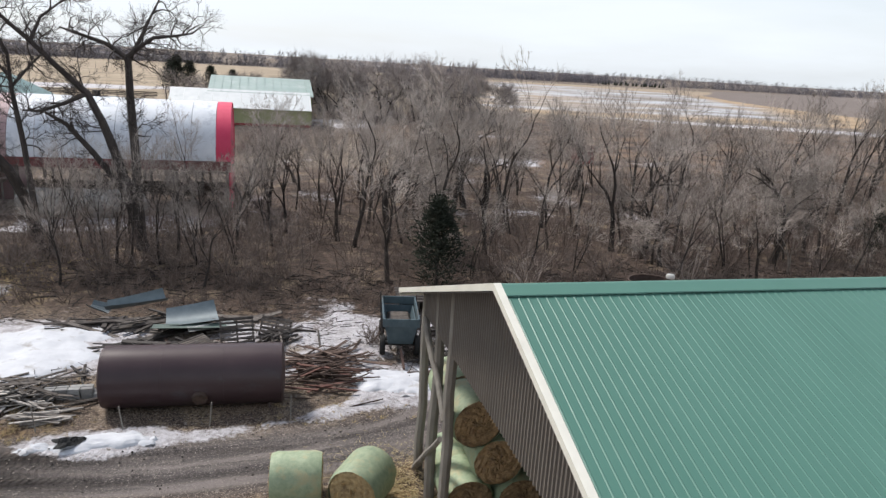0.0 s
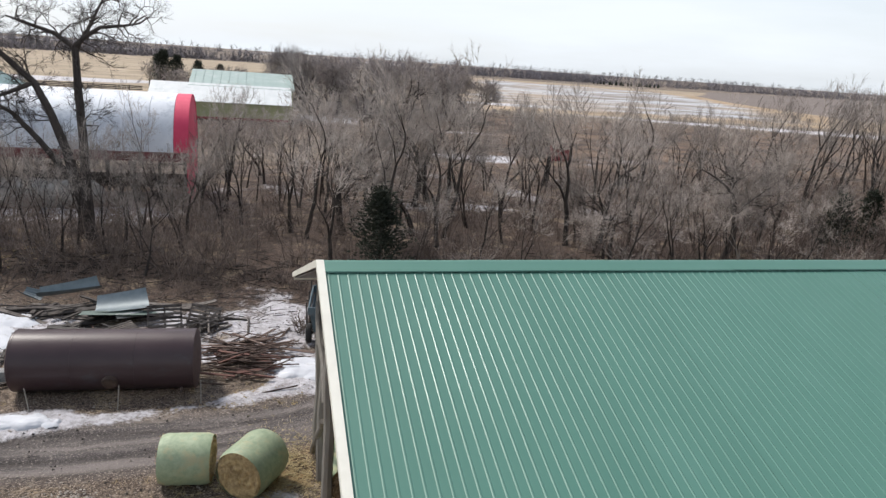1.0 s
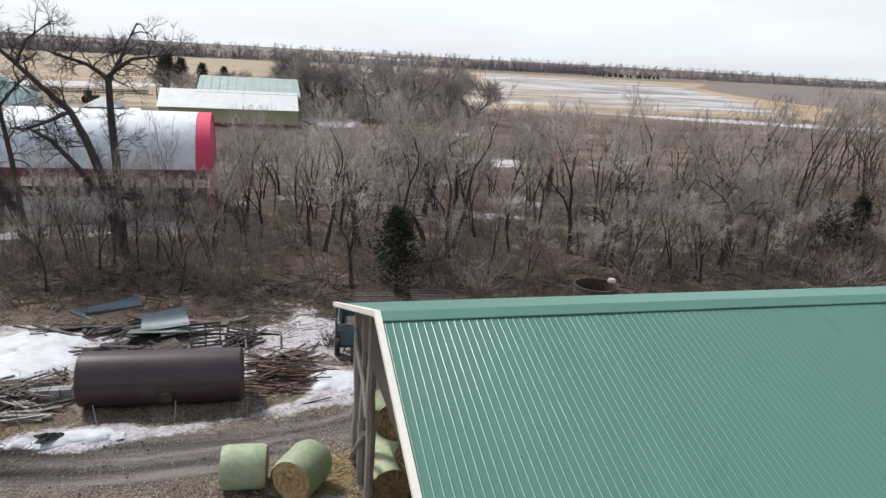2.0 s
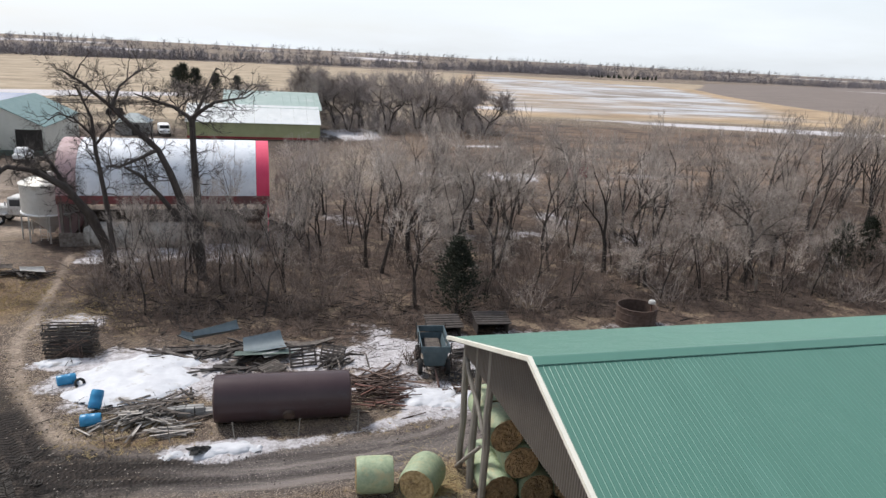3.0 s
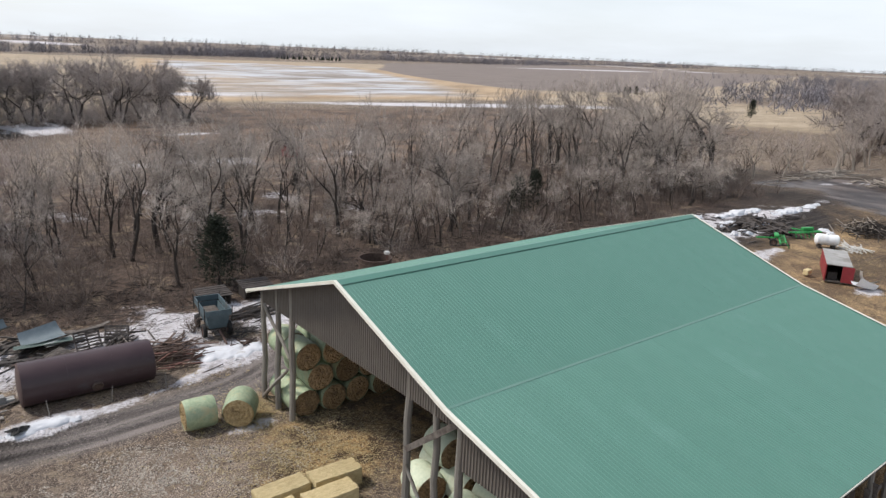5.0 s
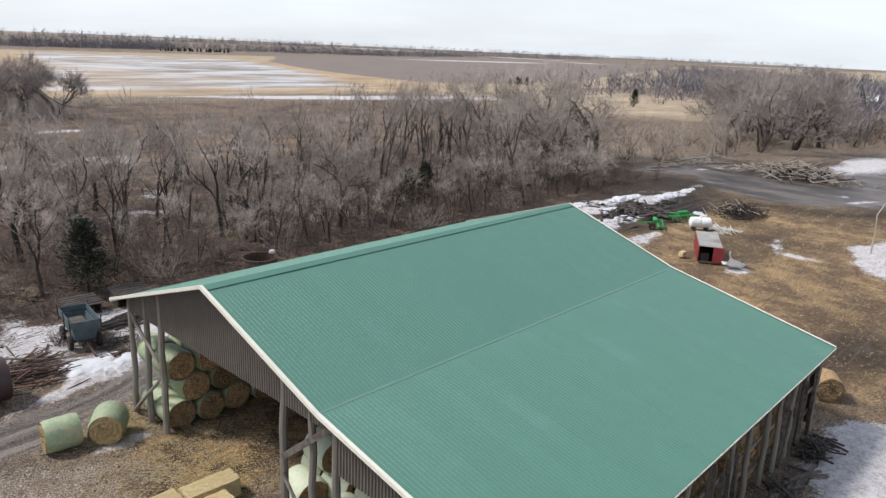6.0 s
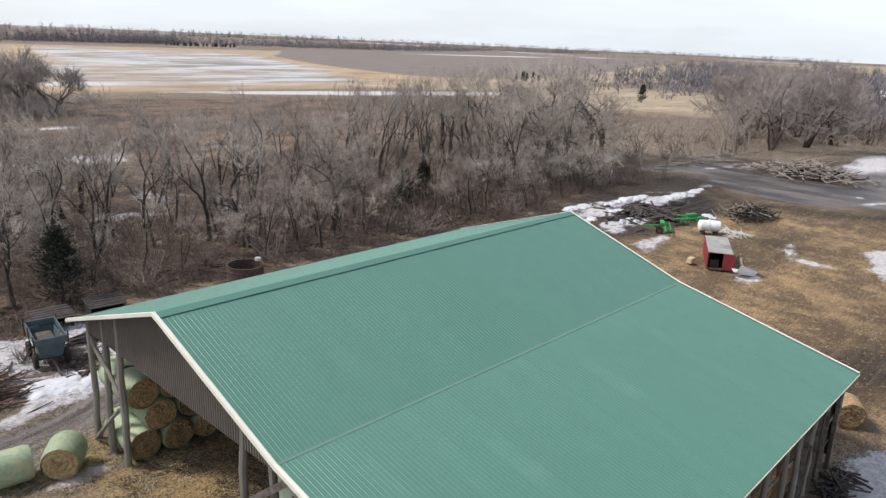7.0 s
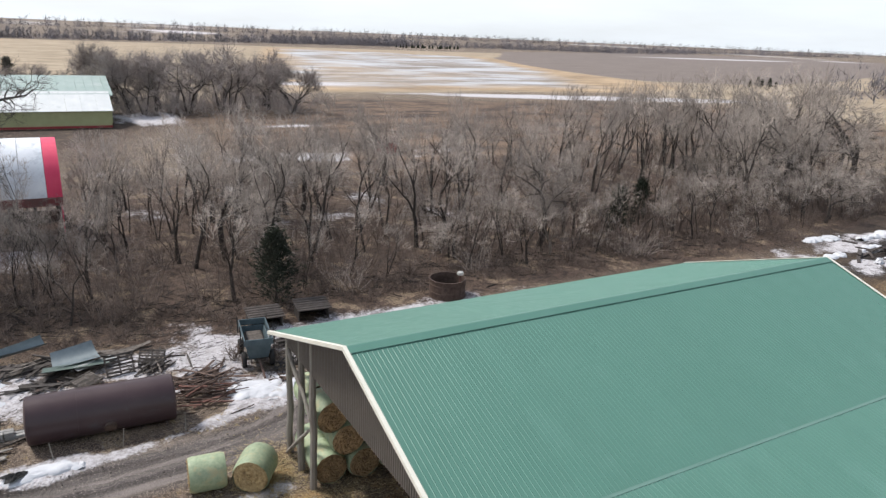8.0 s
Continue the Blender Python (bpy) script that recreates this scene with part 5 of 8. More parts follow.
def wheel(r, w, rim, parent, at, label=""):
    t = part("wheel", MB().lathe([(r * 0.6, -w / 2), (r * 0.92, -w / 2), (r, -w * 0.3), (r, w * 0.3), (r * 0.92, w / 2), (r * 0.6, w / 2)], 22), M_TYRE, parent, label, True, at)
    part("rim", MB().lathe([(r * 0.6, -w / 2), (r * 0.5, -w * 0.3), (0.05, -w * 0.2), (0.05, w * 0.2), (r * 0.5, w * 0.3), (r * 0.6, w / 2)], 18), rim, t, smooth=True)
    return t


def feed_wagon():
    w = thing("feed_wagon", "small faded blue-grey steel feed wagon with high box", "wagon", pose(6.75, 30.3, 0, 0, 0, -8) @ Matrix.Diagonal((1.08, 1.08, 1.22, 1)))
    def pan(z0, z1, a0, b0, a1, b1, t=0.05):
        vs = []
        for off in (0, t):
            vs += [(sx * (a0 - off), sy * (b0 - off), z0 + off) for sx, sy in ((-1, -1), (1, -1), (1, 1), (-1, 1))]
            vs += [(sx * (a1 - off), sy * (b1 - off), z1) for sx, sy in ((-1, -1), (1, -1), (1, 1), (-1, 1))]
        fs = [(3, 2, 1, 0), (8, 9, 10, 11)]
        for i in range(4):
            j = (i + 1) % 4
            fs += [(i, j, j + 4, i + 4), (8 + j, 8 + i, 12 + i, 12 + j), (4 + i, 4 + j, 12 + j, 12 + i)]
        return MB().add(vs, fs)
    part("box", pan(0.55, 1.25, 0.5, 1.25, 0.66, 1.4), M_WAGON, w)
    for sx, sy, lx, ly in ((0, -1, 0.74, 0.03), (0, 1, 0.74, 0.03), (-1, 0, 0.03, 1.46), (1, 0, 0.03, 1.46)):
        part("upper_side", MB().box((sx * 0.72, sy * 1.46, 1.42), (lx * 2, ly * 2, 0.30)), M_WAGON, w, "flared faded blue-grey upper side", m=pose(0, 0, 0, 0, 0, 0))
    for sx in (-1, 1):
        for sy in (-1, 0, 1):
            part("stake", MB().tube([(sx * 0.77, sy * 1.4, 0.9), (sx * 0.80, sy * 1.44, 1.75)], [0.035, 0.03], 5), M_DARKSTEEL, w)
    part("load", MB().box((0, 0.1, 0.9), (1.0, 2.3, 0.3), bevel=0.1), M_BOARD, w, "rotten boards and chaff lying in the box")
    fr = MB()
    board((-0.4, -1.6, 0.5), (-0.4, 1.5, 0.5), 0.08, 0.1, fr)
    board((0.4, -1.6, 0.5), (0.4, 1.5, 0.5), 0.08, 0.1, fr)
    board((-0.7, -0.9, 0.42), (0.7, -0.9, 0.42), 0.08, 0.08, fr)
    board((-0.7, 0.9, 0.42), (0.7, 0.9, 0.42), 0.08, 0.08, fr)
    part("chassis", fr, M_DARKSTEEL, w)
    part("drawbar", board((0, -1.6, 0.5), (0.1, -2.7, 0.15), 0.09, 0.09), M_RUST, w)
    for x in (-0.72, 0.72):
        for y in (-0.9, 0.9):
            wheel(0.38, 0.22, M_RUST, w, pose(x, y, 0.38, 0, 90, 0))
    return w


feed_wagon()


def flat_hut(at, label, seed):
    h = thing("low_hut", label, "hut", at)
    q = random.Random(seed)
    for x in (-1.0, 1.0):
        part("side_wall", MB().box((x, 0, 0.4), (0.08, 1.5, 0.8)), M_BARKDARK, h)
    part("back_wall", MB().box((0, 0.72, 0.4), (1.9, 0.06, 0.8)), M_DARKSTEEL, h)
    for i in range(6):
        part("roof_plank", board((-1.15, -0.85 + i * 0.33, 0.86 + i * 0.03), (1.15, -0.85 + i * 0.33, 0.86 + i * 0.03 + q.uniform(-.02, .02)), 0.31, 0.05), M_BARKDARK, h)
    return h


flat_hut(pose(8.6, 35.0, 0, 0, 0, -3), "low rusty hut with a flat plank roof", 1)
flat_hut(pose(11.9, 35.2, 0, 0, 0, -6), "low dark hut beside the wood's edge", 2)


def open_tank():
    t = thing("open_ring_tank", "open round rusty steel stock tank at the wood's edge", "tank", pose(22.4, 35.0, 0))
    r = 1.35
    prof = [(r, 0), (r, 0.45), (r + 0.03, 0.46), (r + 0.03, 0.54), (r, 0.55), (r, 1.0), (r + 0.03, 1.01), (r + 0.03, 1.09), (r, 1.1), (r, 1.35), (r + 0.05, 1.37), (r + 0.05, 1.45), (r - 0.05, 1.45), (r - 0.05, 0.0)]
    part("wall", MB().lathe(prof, 40), M_RUSTPIPE, t, smooth=True)
    # floor coloured near black to paint in the shade inside the tank
    part("inside_floor", MB().lathe([(r - 0.05, 0.25), (0.001, 0.25)], 40), M_SHADE, t)
    part("standpipe", MB().tube([(0.55, -0.9, 0.2), (0.55, -0.9, 1.9)], [0.07, 0.07], 8), M_REDRUST, t)
    part("cap", MB().lathe([(0.07, 1.85), (0.24, 1.88), (0.26, 2.0), (0.20, 2.1), (0.001, 2.14)], 14, Matrix.Translation((0.55, -0.9, 0))), M_GALV, t, "dull grey steel pipe cap", True)
    return t


open_tank()


# ---- yard beyond: bin, truck, barns ----
def hopper_bin():
    b = thing("hopper_bin", "grey galvanised hopper-bottom feed bin on legs", "bin", pose(-20.35, 61.2, 0) @ Matrix.Diagonal((1.32, 1.32, 0.98, 1)))
    prof = [(1.62, 2.5)]
    for k in range(13):
        z = 2.5 + k * 0.2
        prof += [(1.62, z), (1.635, z + 0.1)]
    prof += [(1.62, 5.1)]
    part("cylinder", MB().lathe(prof, 40), M_GALV, b, smooth=True)
    part("cone_roof", MB().lathe([(1.7, 5.06), (1.66, 5.12), (0.35, 5.85), (0.33, 6.0), (0.001, 6.05)], 40), M_GALV, b, smooth=True)
    part("hopper", MB().lathe([(1.62, 2.5), (0.25, 0.75), (0.25, 0.55), (0.001, 0.55)], 40), M_GALV, b, smooth=True)
    part("ring", MB().lathe([(1.7, 2.42), (1.7, 2.56), (1.6, 2.56), (1.6, 2.42), (1.7, 2.42)], 40), M_WHITE, b)
    for i in range(8):
        a = i * math.pi / 4 + 0.2
        part("leg", MB().tube([(1.66 * math.cos(a), 1.66 * math.sin(a), 0), (1.66 * math.cos(a), 1.66 * math.sin(a), 2.5)], [0.06, 0.06], 6), M_GALV, b)
    lad = MB()
    for x in (-0.2, 0.2):
        lad.tube([(x, -1.72, 0.3), (x, -1.72, 5.1)], [0.02, 0.02], 4)
    for k in range(15):
        lad.tube([(-0.2, -1.72, 0.5 + k * 0.3), (0.2, -1.72, 0.5 + k * 0.3)], [0.015, 0.015], 4)
    part("ladder", lad, M_GALV, b)
    return b


hopper_bin()


def farm_truck():
    t = thing("farm_truck", "white day-cab farm truck parked beside the feed bin", "truck", pose(-24.6, 67.0, 0, 0, 0, 172))
    part("cab", MB().box((-0.4, 0, 1.75), (1.6, 2.1, 1.7), bevel=0.12), M_OLDWHITE, t)
    part("hood", MB().box((1.15, 0, 1.25), (1.5, 1.6, 0.95), bevel=0.14), M_OLDWHITE, t)
    part("windshield", MB().box((0.41, 0, 2.1), (0.03, 1.8, 0.7)), M_GLASS, t)
    for y in (-1.06, 1.06):
        part("side_window", MB().box((-0.3, y, 2.1), (0.9, 0.02, 0.6)), M_GLASS, t)
        part("mirror", MB().box((0.4, y * 1.25, 2.1), (0.06, 0.2, 0.4), bevel=0.02), M_OLDWHITE, t)
        part("headlight", MB().box((1.9, y * 0.6, 1.1), (0.04, 0.3, 0.22), bevel=0.01), M_GLASS, t)
        part("mudguard", MB().box((1.15, y * 0.9, 0.98), (1.25, 0.42, 0.16), bevel=0.06), M_OLDWHITE, t)
    part("grille", MB().box((1.915, 0, 1.2), (0.03, 0.8, 0.7)), M_DARKSTEEL, t)
    part("bumper", MB().box((2.05, 0, 0.6), (0.16, 2.2, 0.3), bevel=0.04), M_DARKSTEEL, t)
    part("chassis", MB().box((-2.4, 0, 0.8), (5.2, 0.9, 0.25)), M_DARKSTEEL, t)
    part("load_box", MB().box((-3.4, 0, 1.75), (3.8, 2.3, 1.4), bevel=0.05), M_OLDWHITE, t)
    part("exhaust", MB().tube([(-1.3, 0.8, 0.9), (-1.3, 0.8, 3.0)], [0.07, 0.07], 8), M_GALV, t)
    for x in (1.2, -2.6, -3.8):
        for y in (-0.95, 0.95):
            wheel(0.5, 0.32, M_GALV, t, pose(x, y, 0.5, 90, 0, 0))
    return t


farm_truck()


def prism(x0, x1, prof):
    """A body with the given (y, z) outline from x0 to x1."""
    k = len(prof)
    vs = [(x, y, z) for x in (x0, x1) for y, z in prof]
    fs = [tuple(range(k)), tuple(range(2 * k - 1, k - 1, -1))]
    fs += [(i, i + k, (i + 1) % k + k, (i + 1) % k) for i in range(k)]
    return MB().add(vs, fs)


def hoop_barn():
    b = thing("hoop_barn", "long hoop barn with white fabric roof and red ends", "barn")
    yc, x0, x1 = 62.6, -19.0, -1.7
    half, rise, zb = 4.6, 4.3, 4.4
    def arch(k):
        a = math.pi * k / 16
        return (yc - half * math.cos(a), zb + rise * math.sin(a) ** 0.85)
    def skin(xa, xb):
        vs, fs = [], []
        for t in (0.0, -0.06):
            for x in (xa, xb):
                for k in range(17):
                    y, z = arch(k)
                    vs.append((x, y, z + t))
        for k in range(16):
            fs.append((k, 17 + k, 18 + k, k + 1))
            fs.append((34 + k + 1, 34 + 18 + k, 34 + 17 + k, 34 + k))
        for o, p in ((0, 34), (17, 51)):
            for k in range(16):
                fs.append((o + k, o + k + 1, p + k + 1, p + k) if o == 0 else (o + k + 1, o + k, p + k, p + k + 1))
        return MB().add(vs, fs)
    n = 8
    a, e = x0 + 1.6, x1 - 1.1
    for i in range(n):
        part("roof_panel", skin(a + (e - a) * i / n, a + (e - a) * (i + 1) / n - 0.03), M_TARP, b, smooth=True)
    part("end_band", skin(x0, a - 0.03), M_REDFADE, b, "faded pinkish red fabric band", smooth=True)
    part("end_band", skin(e, x1), M_PINK, b, "bright red fabric band", smooth=True)
    for x in (x0 + 0.1, x1 - 0.1):
        pr = [(yc - half + 0.1, 0)] + [arch(k) for k in range(17)] + [(yc + half - 0.1, 0)]
        part("end_wall", prism(x - 0.04, x + 0.04, [(y, z - 0.1 if z > 0 else 0) for y, z in pr]), M_REDFADE if x < 0.5 * (x0 + x1) else M_PINK, b)
    for y in (yc - half, yc + half):
        part("side_board", MB().box(((x0 + x1) / 2, y, 4.05), (x1 - x0, 0.1, 0.72)), M_DULLRED, b, "weathered red side boards")
        part("low_wall", MB().box(((x0 + x1) / 2, y, 0.6), (x1 - x0, 0.15, 1.2)), M_BOARD, b)
        for i in range(10):
            part("post", MB().box((x0 + 0.3 + (x1 - x0 - 0.6) * i / 9, y + 0.1, 2.0), (0.2, 0.2, 4.0)), M_BOARD, b)
    return b


hoop_barn()


def window(parent, m, w, h):
    f = MB()
    for a, b in (((-w / 2, 0, -h / 2), (w / 2, 0, -h / 2)), ((-w / 2, 0, h / 2), (w / 2, 0, h / 2)), ((-w / 2, 0, -h / 2), (-w / 2, 0, h / 2)), ((w / 2, 0, -h / 2), (w / 2, 0, h / 2))):
        board(a, b, 0.1, 0.1, f)
    o = part("window", f, M_WHITE, parent, m=m)
    part("pane", MB().box((0, 0.02, 0), (w - 0.08, 0.02, h - 0.08)), M_GLASS, o)
    return o


def gable_shed(name, label, x0, x1, y0, y1, z_eave, z_ridge, walls, roof, base=None, ridge_at=0.5, axis="x"):
    """A simple barn; its ridge runs along x, or along y."""
    s = thing(name, label, "barn")
    if axis == "x":
        yr = y0 + (y1 - y0) * ridge_at
        part("wall", prism(x0, x1, [(y0, 0), (y0, z_eave), (yr, z_ridge - 0.1), (y1, z_eave), (y1, 0)]), walls, s)
        for ya, za, yb, zb in ((yr, z_ridge, y0 - 0.4, z_eave - 0.1), (yr, z_ridge, y1 + 0.4, z_eave - 0.1)):
            n = max(3, round((x1 - x0) / 2.5))
            for i in range(n):
                xa, xb = x0 - 0.3 + (x1 - x0 + 0.6) * i / n, x0 - 0.3 + (x1 - x0 + 0.6) * (i + 1) / n - 0.02
                q = [(xa, ya, za), (xb, ya, za), (xb, yb, zb), (xa, yb, zb)]
                part("roof_panel", MB().add([(p[0], p[1], p[2] + h) for h in (0.0, 0.08) for p in q], [(0, 1, 2, 3), (7, 6, 5, 4), (0, 4, 5, 1), (1, 5, 6, 2), (2, 6, 7, 3), (3, 7, 4, 0)]), roof, s)
        if base:
            part("base_board", MB().box(((x0 + x1) / 2, y0 - 0.04, 0.25), (x1 - x0 + 0.08, 0.06, 0.4)), base, s)
            part("base_board", MB().box((x1 + 0.04, (y0 + y1) / 2, 0.25), (0.06, y1 - y0, 0.4)), base, s)
    else:
        xr = x0 + (x1 - x0) * ridge_at
        pr = [(x0, 0), (x0, z_eave), (xr, z_ridge - 0.1), (x1, z_eave), (x1, 0)]
        k = len(pr)
        vs = [(x, y, z) for y in (y0, y1) for x, z in pr]
        part("wall", MB().add(vs, [tuple(range(k - 1, -1, -1)), tuple(range(k, 2 * k))] + [(i + k, i, (i + 1) % k, (i + 1) % k + k) for i in range(k)][::1]), walls, s)
        for xa, za, xb, zb in ((xr, z_ridge, x0 - 0.3, z_eave - 0.1), (xr, z_ridge, x1 + 0.3, z_eave - 0.1)):
            n = max(3, round((y1 - y0) / 2.5))
            for i in range(n):
                ya, yb = y0 - 0.3 + (y1 - y0 + 0.6) * i / n, y0 - 0.3 + (y1 - y0 + 0.6) * (i + 1) / n - 0.02
                q = [(xa, ya, za), (xa, yb, za), (xb, yb, zb), (xb, ya, zb)]
                part("roof_panel", MB().add([(p[0], p[1], p[2] + h) for h in (0.0, 0.08) for p in q], [(0, 1, 2, 3), (7, 6, 5, 4), (0, 4, 5, 1), (1, 5, 6, 2), (2, 6, 7, 3), (3, 7, 4, 0)]), roof, s)
    return s


def olive_barn():
    s = gable_shed("machine_barn", "long olive barn with pale steel roof and red base", -14.9, 9.3, 134.0, 148.0, 3.1, 5.9, M_OLIVE, M_SNOWROOF, M_RED, 0.42)
    r = part("upper_roof", prism(-8.8, 10.2, [(138.6, 5.3), (139.0, 5.6), (150.0, 8.1), (159.0, 5.2)]), M_FARGREEN, s, "pale green upper roof behind")
    for i in range(12):
        part("rib", board((-8.0 + i * 1.55, 139.2, 5.75), (-8.0 + i * 1.55, 149.8, 8.15), 0.06, 0.05), M_FARGREEN, r)
    part("upper_wall", MB().box((0.7, 149, 2.4), (18.6, 17.5, 4.8)), M_OLIVE, s)
    for x in (-12, -6, 0, 6):
        part("seam", MB().box((x, 133.97, 1.9), (0.08, 0.05, 2.3)), M_OLIVE, s)
    return s


olive_barn()
shop = gable_shed("workshop", "beige steel workshop with teal roof and open door", -39.1, -32.5, 109.0, 131.0, 4.3, 7.4, M_BEIGE, M_TEAL, axis="y", ridge_at=0.03)
# dark panel on the closed wall, painting the shade of an open door
part("doorway", MB().box((-34.45, 108.98, 1.9), (3.5, 0.06, 3.8)), M_SHADE, shop, "dark panel painted as the shade of an open doorway")
part("door_head", MB().box((-34.45, 108.9, 3.88), (3.7, 0.12, 0.15)), M_BEIGE, shop)
part("base_board", MB().box((-35.8, 108.95, 0.4), (6.5, 0.06, 0.8)), M_SHEETGN, shop)
window(shop, pose(-32.55, 121, 2.6, 0, 0, 90), 1.4, 1.2)
gable_shed("open_shed", "open-fronted shed with pale steel roof", -62, -40.3, 100.5, 112, 3.3, 5.0, M_OLIVE, M_SNOWROOF, M_RED, 0.75)
part_shed = thing("stall_front", "stall front with rails, its shaded openings a painted dark panel", "stall")
# one dark panel paints the shade of the stalls; nothing is hollow behind
part("opening", MB().box((-51, 100.3, 1.5), (21, 0.1, 2.6)), M_SHADE, part_shed)
for i in range(9):
    part("post", MB().box((-61 + i * 2.55, 100.2, 1.6), (0.18, 0.18, 3.2)), M_WHITE, part_shed)
for z in (0.6, 1.1, 1.6):
    part("rail", MB().box((-51, 100.1, z), (21, 0.06, 0.1)), M_GALV, part_shed)
gable_shed("store_barn", "long barn with blue steel roof", -62, -40.5, 128, 142, 4.2, 7.0, M_BEIGE, M_BLUEROOF)
gable_shed("store_barn", "long barn with grey steel roof", -72, -50.5, 124, 140, 4.8, 6.9, M_GREYROOF, M_GREYROOF)
gable_shed("small_red_shed", "small rusty red shed in the brush", 45, 47.4, 95, 97.4, 1.8, 2.4, M_RED, M_RUST)

tk = thing("white_pickup", "white vehicle parked before the workshop door", "vehicle", pose(-34.2, 104.6, 0, 0, 0, 95))
part("body", MB().box((0, 0, 0.85), (4.6, 1.9, 0.7), bevel=0.15), M_WHITE, tk)
part("cabin", MB().box((-0.5, 0, 1.5), (2.2, 1.7, 0.75), bevel=0.2), M_WHITE, tk)
part("windshield", MB().box((0.62, 0, 1.5), (0.04, 1.4, 0.5)), M_GLASS, tk)
for x in (-1.4, 1.4):
    for y in (-0.85, 0.85):
        wheel(0.4, 0.25, M_GALV, tk, pose(x, y, 0.4, 90, 0, 0))


van = thing("white_van", "white van parked behind the hoop barn", "vehicle", pose(-19.3, 137.5, 0, 0, 0, -80))
part("body", MB().box((-0.5, 0, 1.25), (4.2, 2.0, 1.7), bevel=0.18), M_WHITE, van)
part("hood", MB().box((2.0, 0, 0.95), (1.0, 1.9, 0.9), bevel=0.2), M_WHITE, van)
part("windshield", MB().box((1.62, 0, 1.7), (0.06, 1.6, 0.6)), M_GLASS, van)
for y in (-0.92, 0.92):
    for x in (-1.7, 1.6):
        wheel(0.38, 0.24, M_GALV, van, pose(x, y, 0.38, 90, 0, 0))
    part("headlight", MB().box((2.5, y * 0.75, 0.95), (0.04, 0.3, 0.2), bevel=0.01), M_GLASS, van)


def hip_shed():
    s_ = thing("hip_roof_shed", "small grey shed with a low hipped steel roof", "shed", pose(-24.6, 138.5, 0, 0, 0, -6))
    part("wall", MB().box((0, 0, 1.2), (5.6, 4.6, 2.4)), M_CONC, s_)
    part("roof", MB().add([(-3.1, -2.6, 2.4), (3.1, -2.6, 2.4), (3.1, 2.6, 2.4), (-3.1, 2.6, 2.4), (-0.7, 0, 3.9), (0.7, 0, 3.9)], [(3, 2, 1, 0), (0, 1, 5, 4), (1, 2, 5), (2, 3, 4, 5), (3, 0, 4)]), M_SHEET, s_)
    # painted dark panel in place of a shaded door opening
    part("doorway", MB().box((0.8, -2.31, 1.0), (1.4, 0.04, 2.0)), M_SHADE, s_)


hip_shed()


def tractor(at, label):
    t = thing("tractor", label, "tractor", at)
    part("hood", MB().box((0.9, 0, 1.35), (1.9, 0.8, 0.8), bevel=0.1), M_DARKSTEEL, t)
    part("cab", MB().box((-0.7, 0, 2.0), (1.3, 1.4, 1.5), bevel=0.12), M_GLASS, t)
    part("cab_roof", MB().box((-0.7, 0, 2.82), (1.5, 1.6, 0.14), bevel=0.05), M_DARKSTEEL, t)
    for y in (-0.85, 0.85):
        wheel(0.85, 0.45, M_RUST, t, pose(-0.9, y, 0.85, 90, 0, 0))
        wheel(0.5, 0.3, M_RUST, t, pose(1.4, y * 0.9, 0.5, 90, 0, 0))
    return t


tractor(pose(-33.5, 172, 0, 0, 0, 40), "dark tractor parked by the far corral")
for i in range(18):
    top = i > 11
    x, y = (-38.2 + (i % 4) * 2.2, 74.9 + (i // 4) * 2.7) if not top else (-37.2 + (i % 3) * 2.2, 76.2 + (i // 3 - 4) * 2.8)
    copy_thing(B_GREY, pose(x + R.uniform(-.4, .4), y + R.uniform(-.4, .4), 2.0 if top else 0.70, 0, R.uniform(-8, 8), R.uniform(20, 80)))["label"] = "weathered grey-brown round bale heaped in the yard"
fence = thing("corral_fence", "grey board corral fence beyond the barns", "fence")
for i in range(14):
    for z in (0.5, 0.9, 1.3):
        part("board", board((-70 + i * 3.2, 196 + i * 0.3, z), (-66.9 + i * 3.2, 196.3 + i * 0.3, z), 0.1, 0.25), M_BOARD, fence)
    part("post", MB().box((-70 + i * 3.2, 196 + i * 0.3, 0.75), (0.2, 0.2, 1.6)), M_BOARD, fence)


# ---- corner by the churned track ----
def box_trailer():
    t = thing("box_trailer", "old white box trailer with dirty roof beside the track", "trailer", pose(-17.85, 14.6, 0, 0, 0, 3))
    part("body", MB().box((0, 0, 1.05), (2.2, 8.6, 1.85), bevel=0.03), M_TRAILSIDE, t)
    part("roof", MB().box((0, 0, 2.0), (2.24, 8.66, 0.06), bevel=0.02), M_TRAILER, t, "dirty stained white roof")
    for x in (-1.12, 1.12):
        part("roof_rail", MB().box((x, 0, 1.95), (0.05, 8.7, 0.12)), M_GALV, t)
        for i in range(8):
            part("side_post", MB().box((x * 0.995, -3.8 + i * 1.08, 1.02), (0.04, 0.06, 1.8)), M_TRAILSIDE, t)
    part("nose", MB().box((0, 4.5, 1.2), (1.3, 0.35, 0.9), bevel=0.1), M_SHEET, t)
    part("pipe_bend", MB().tube([(1.15, 3.0, 1.0), (1.55, 3.1, 0.9), (1.6, 2.6, 0.5), (1.2, 2.2, 0.35)], [0.07] * 4, 8), M_WHITE, t)
    for y in (-3.0, -2.0):
        for x in (-0.9, 0.9):
            wheel(0.45, 0.28, M_RUST, t, pose(x, y, 0.45, 0, 90, 0))
    return t


box_trailer()


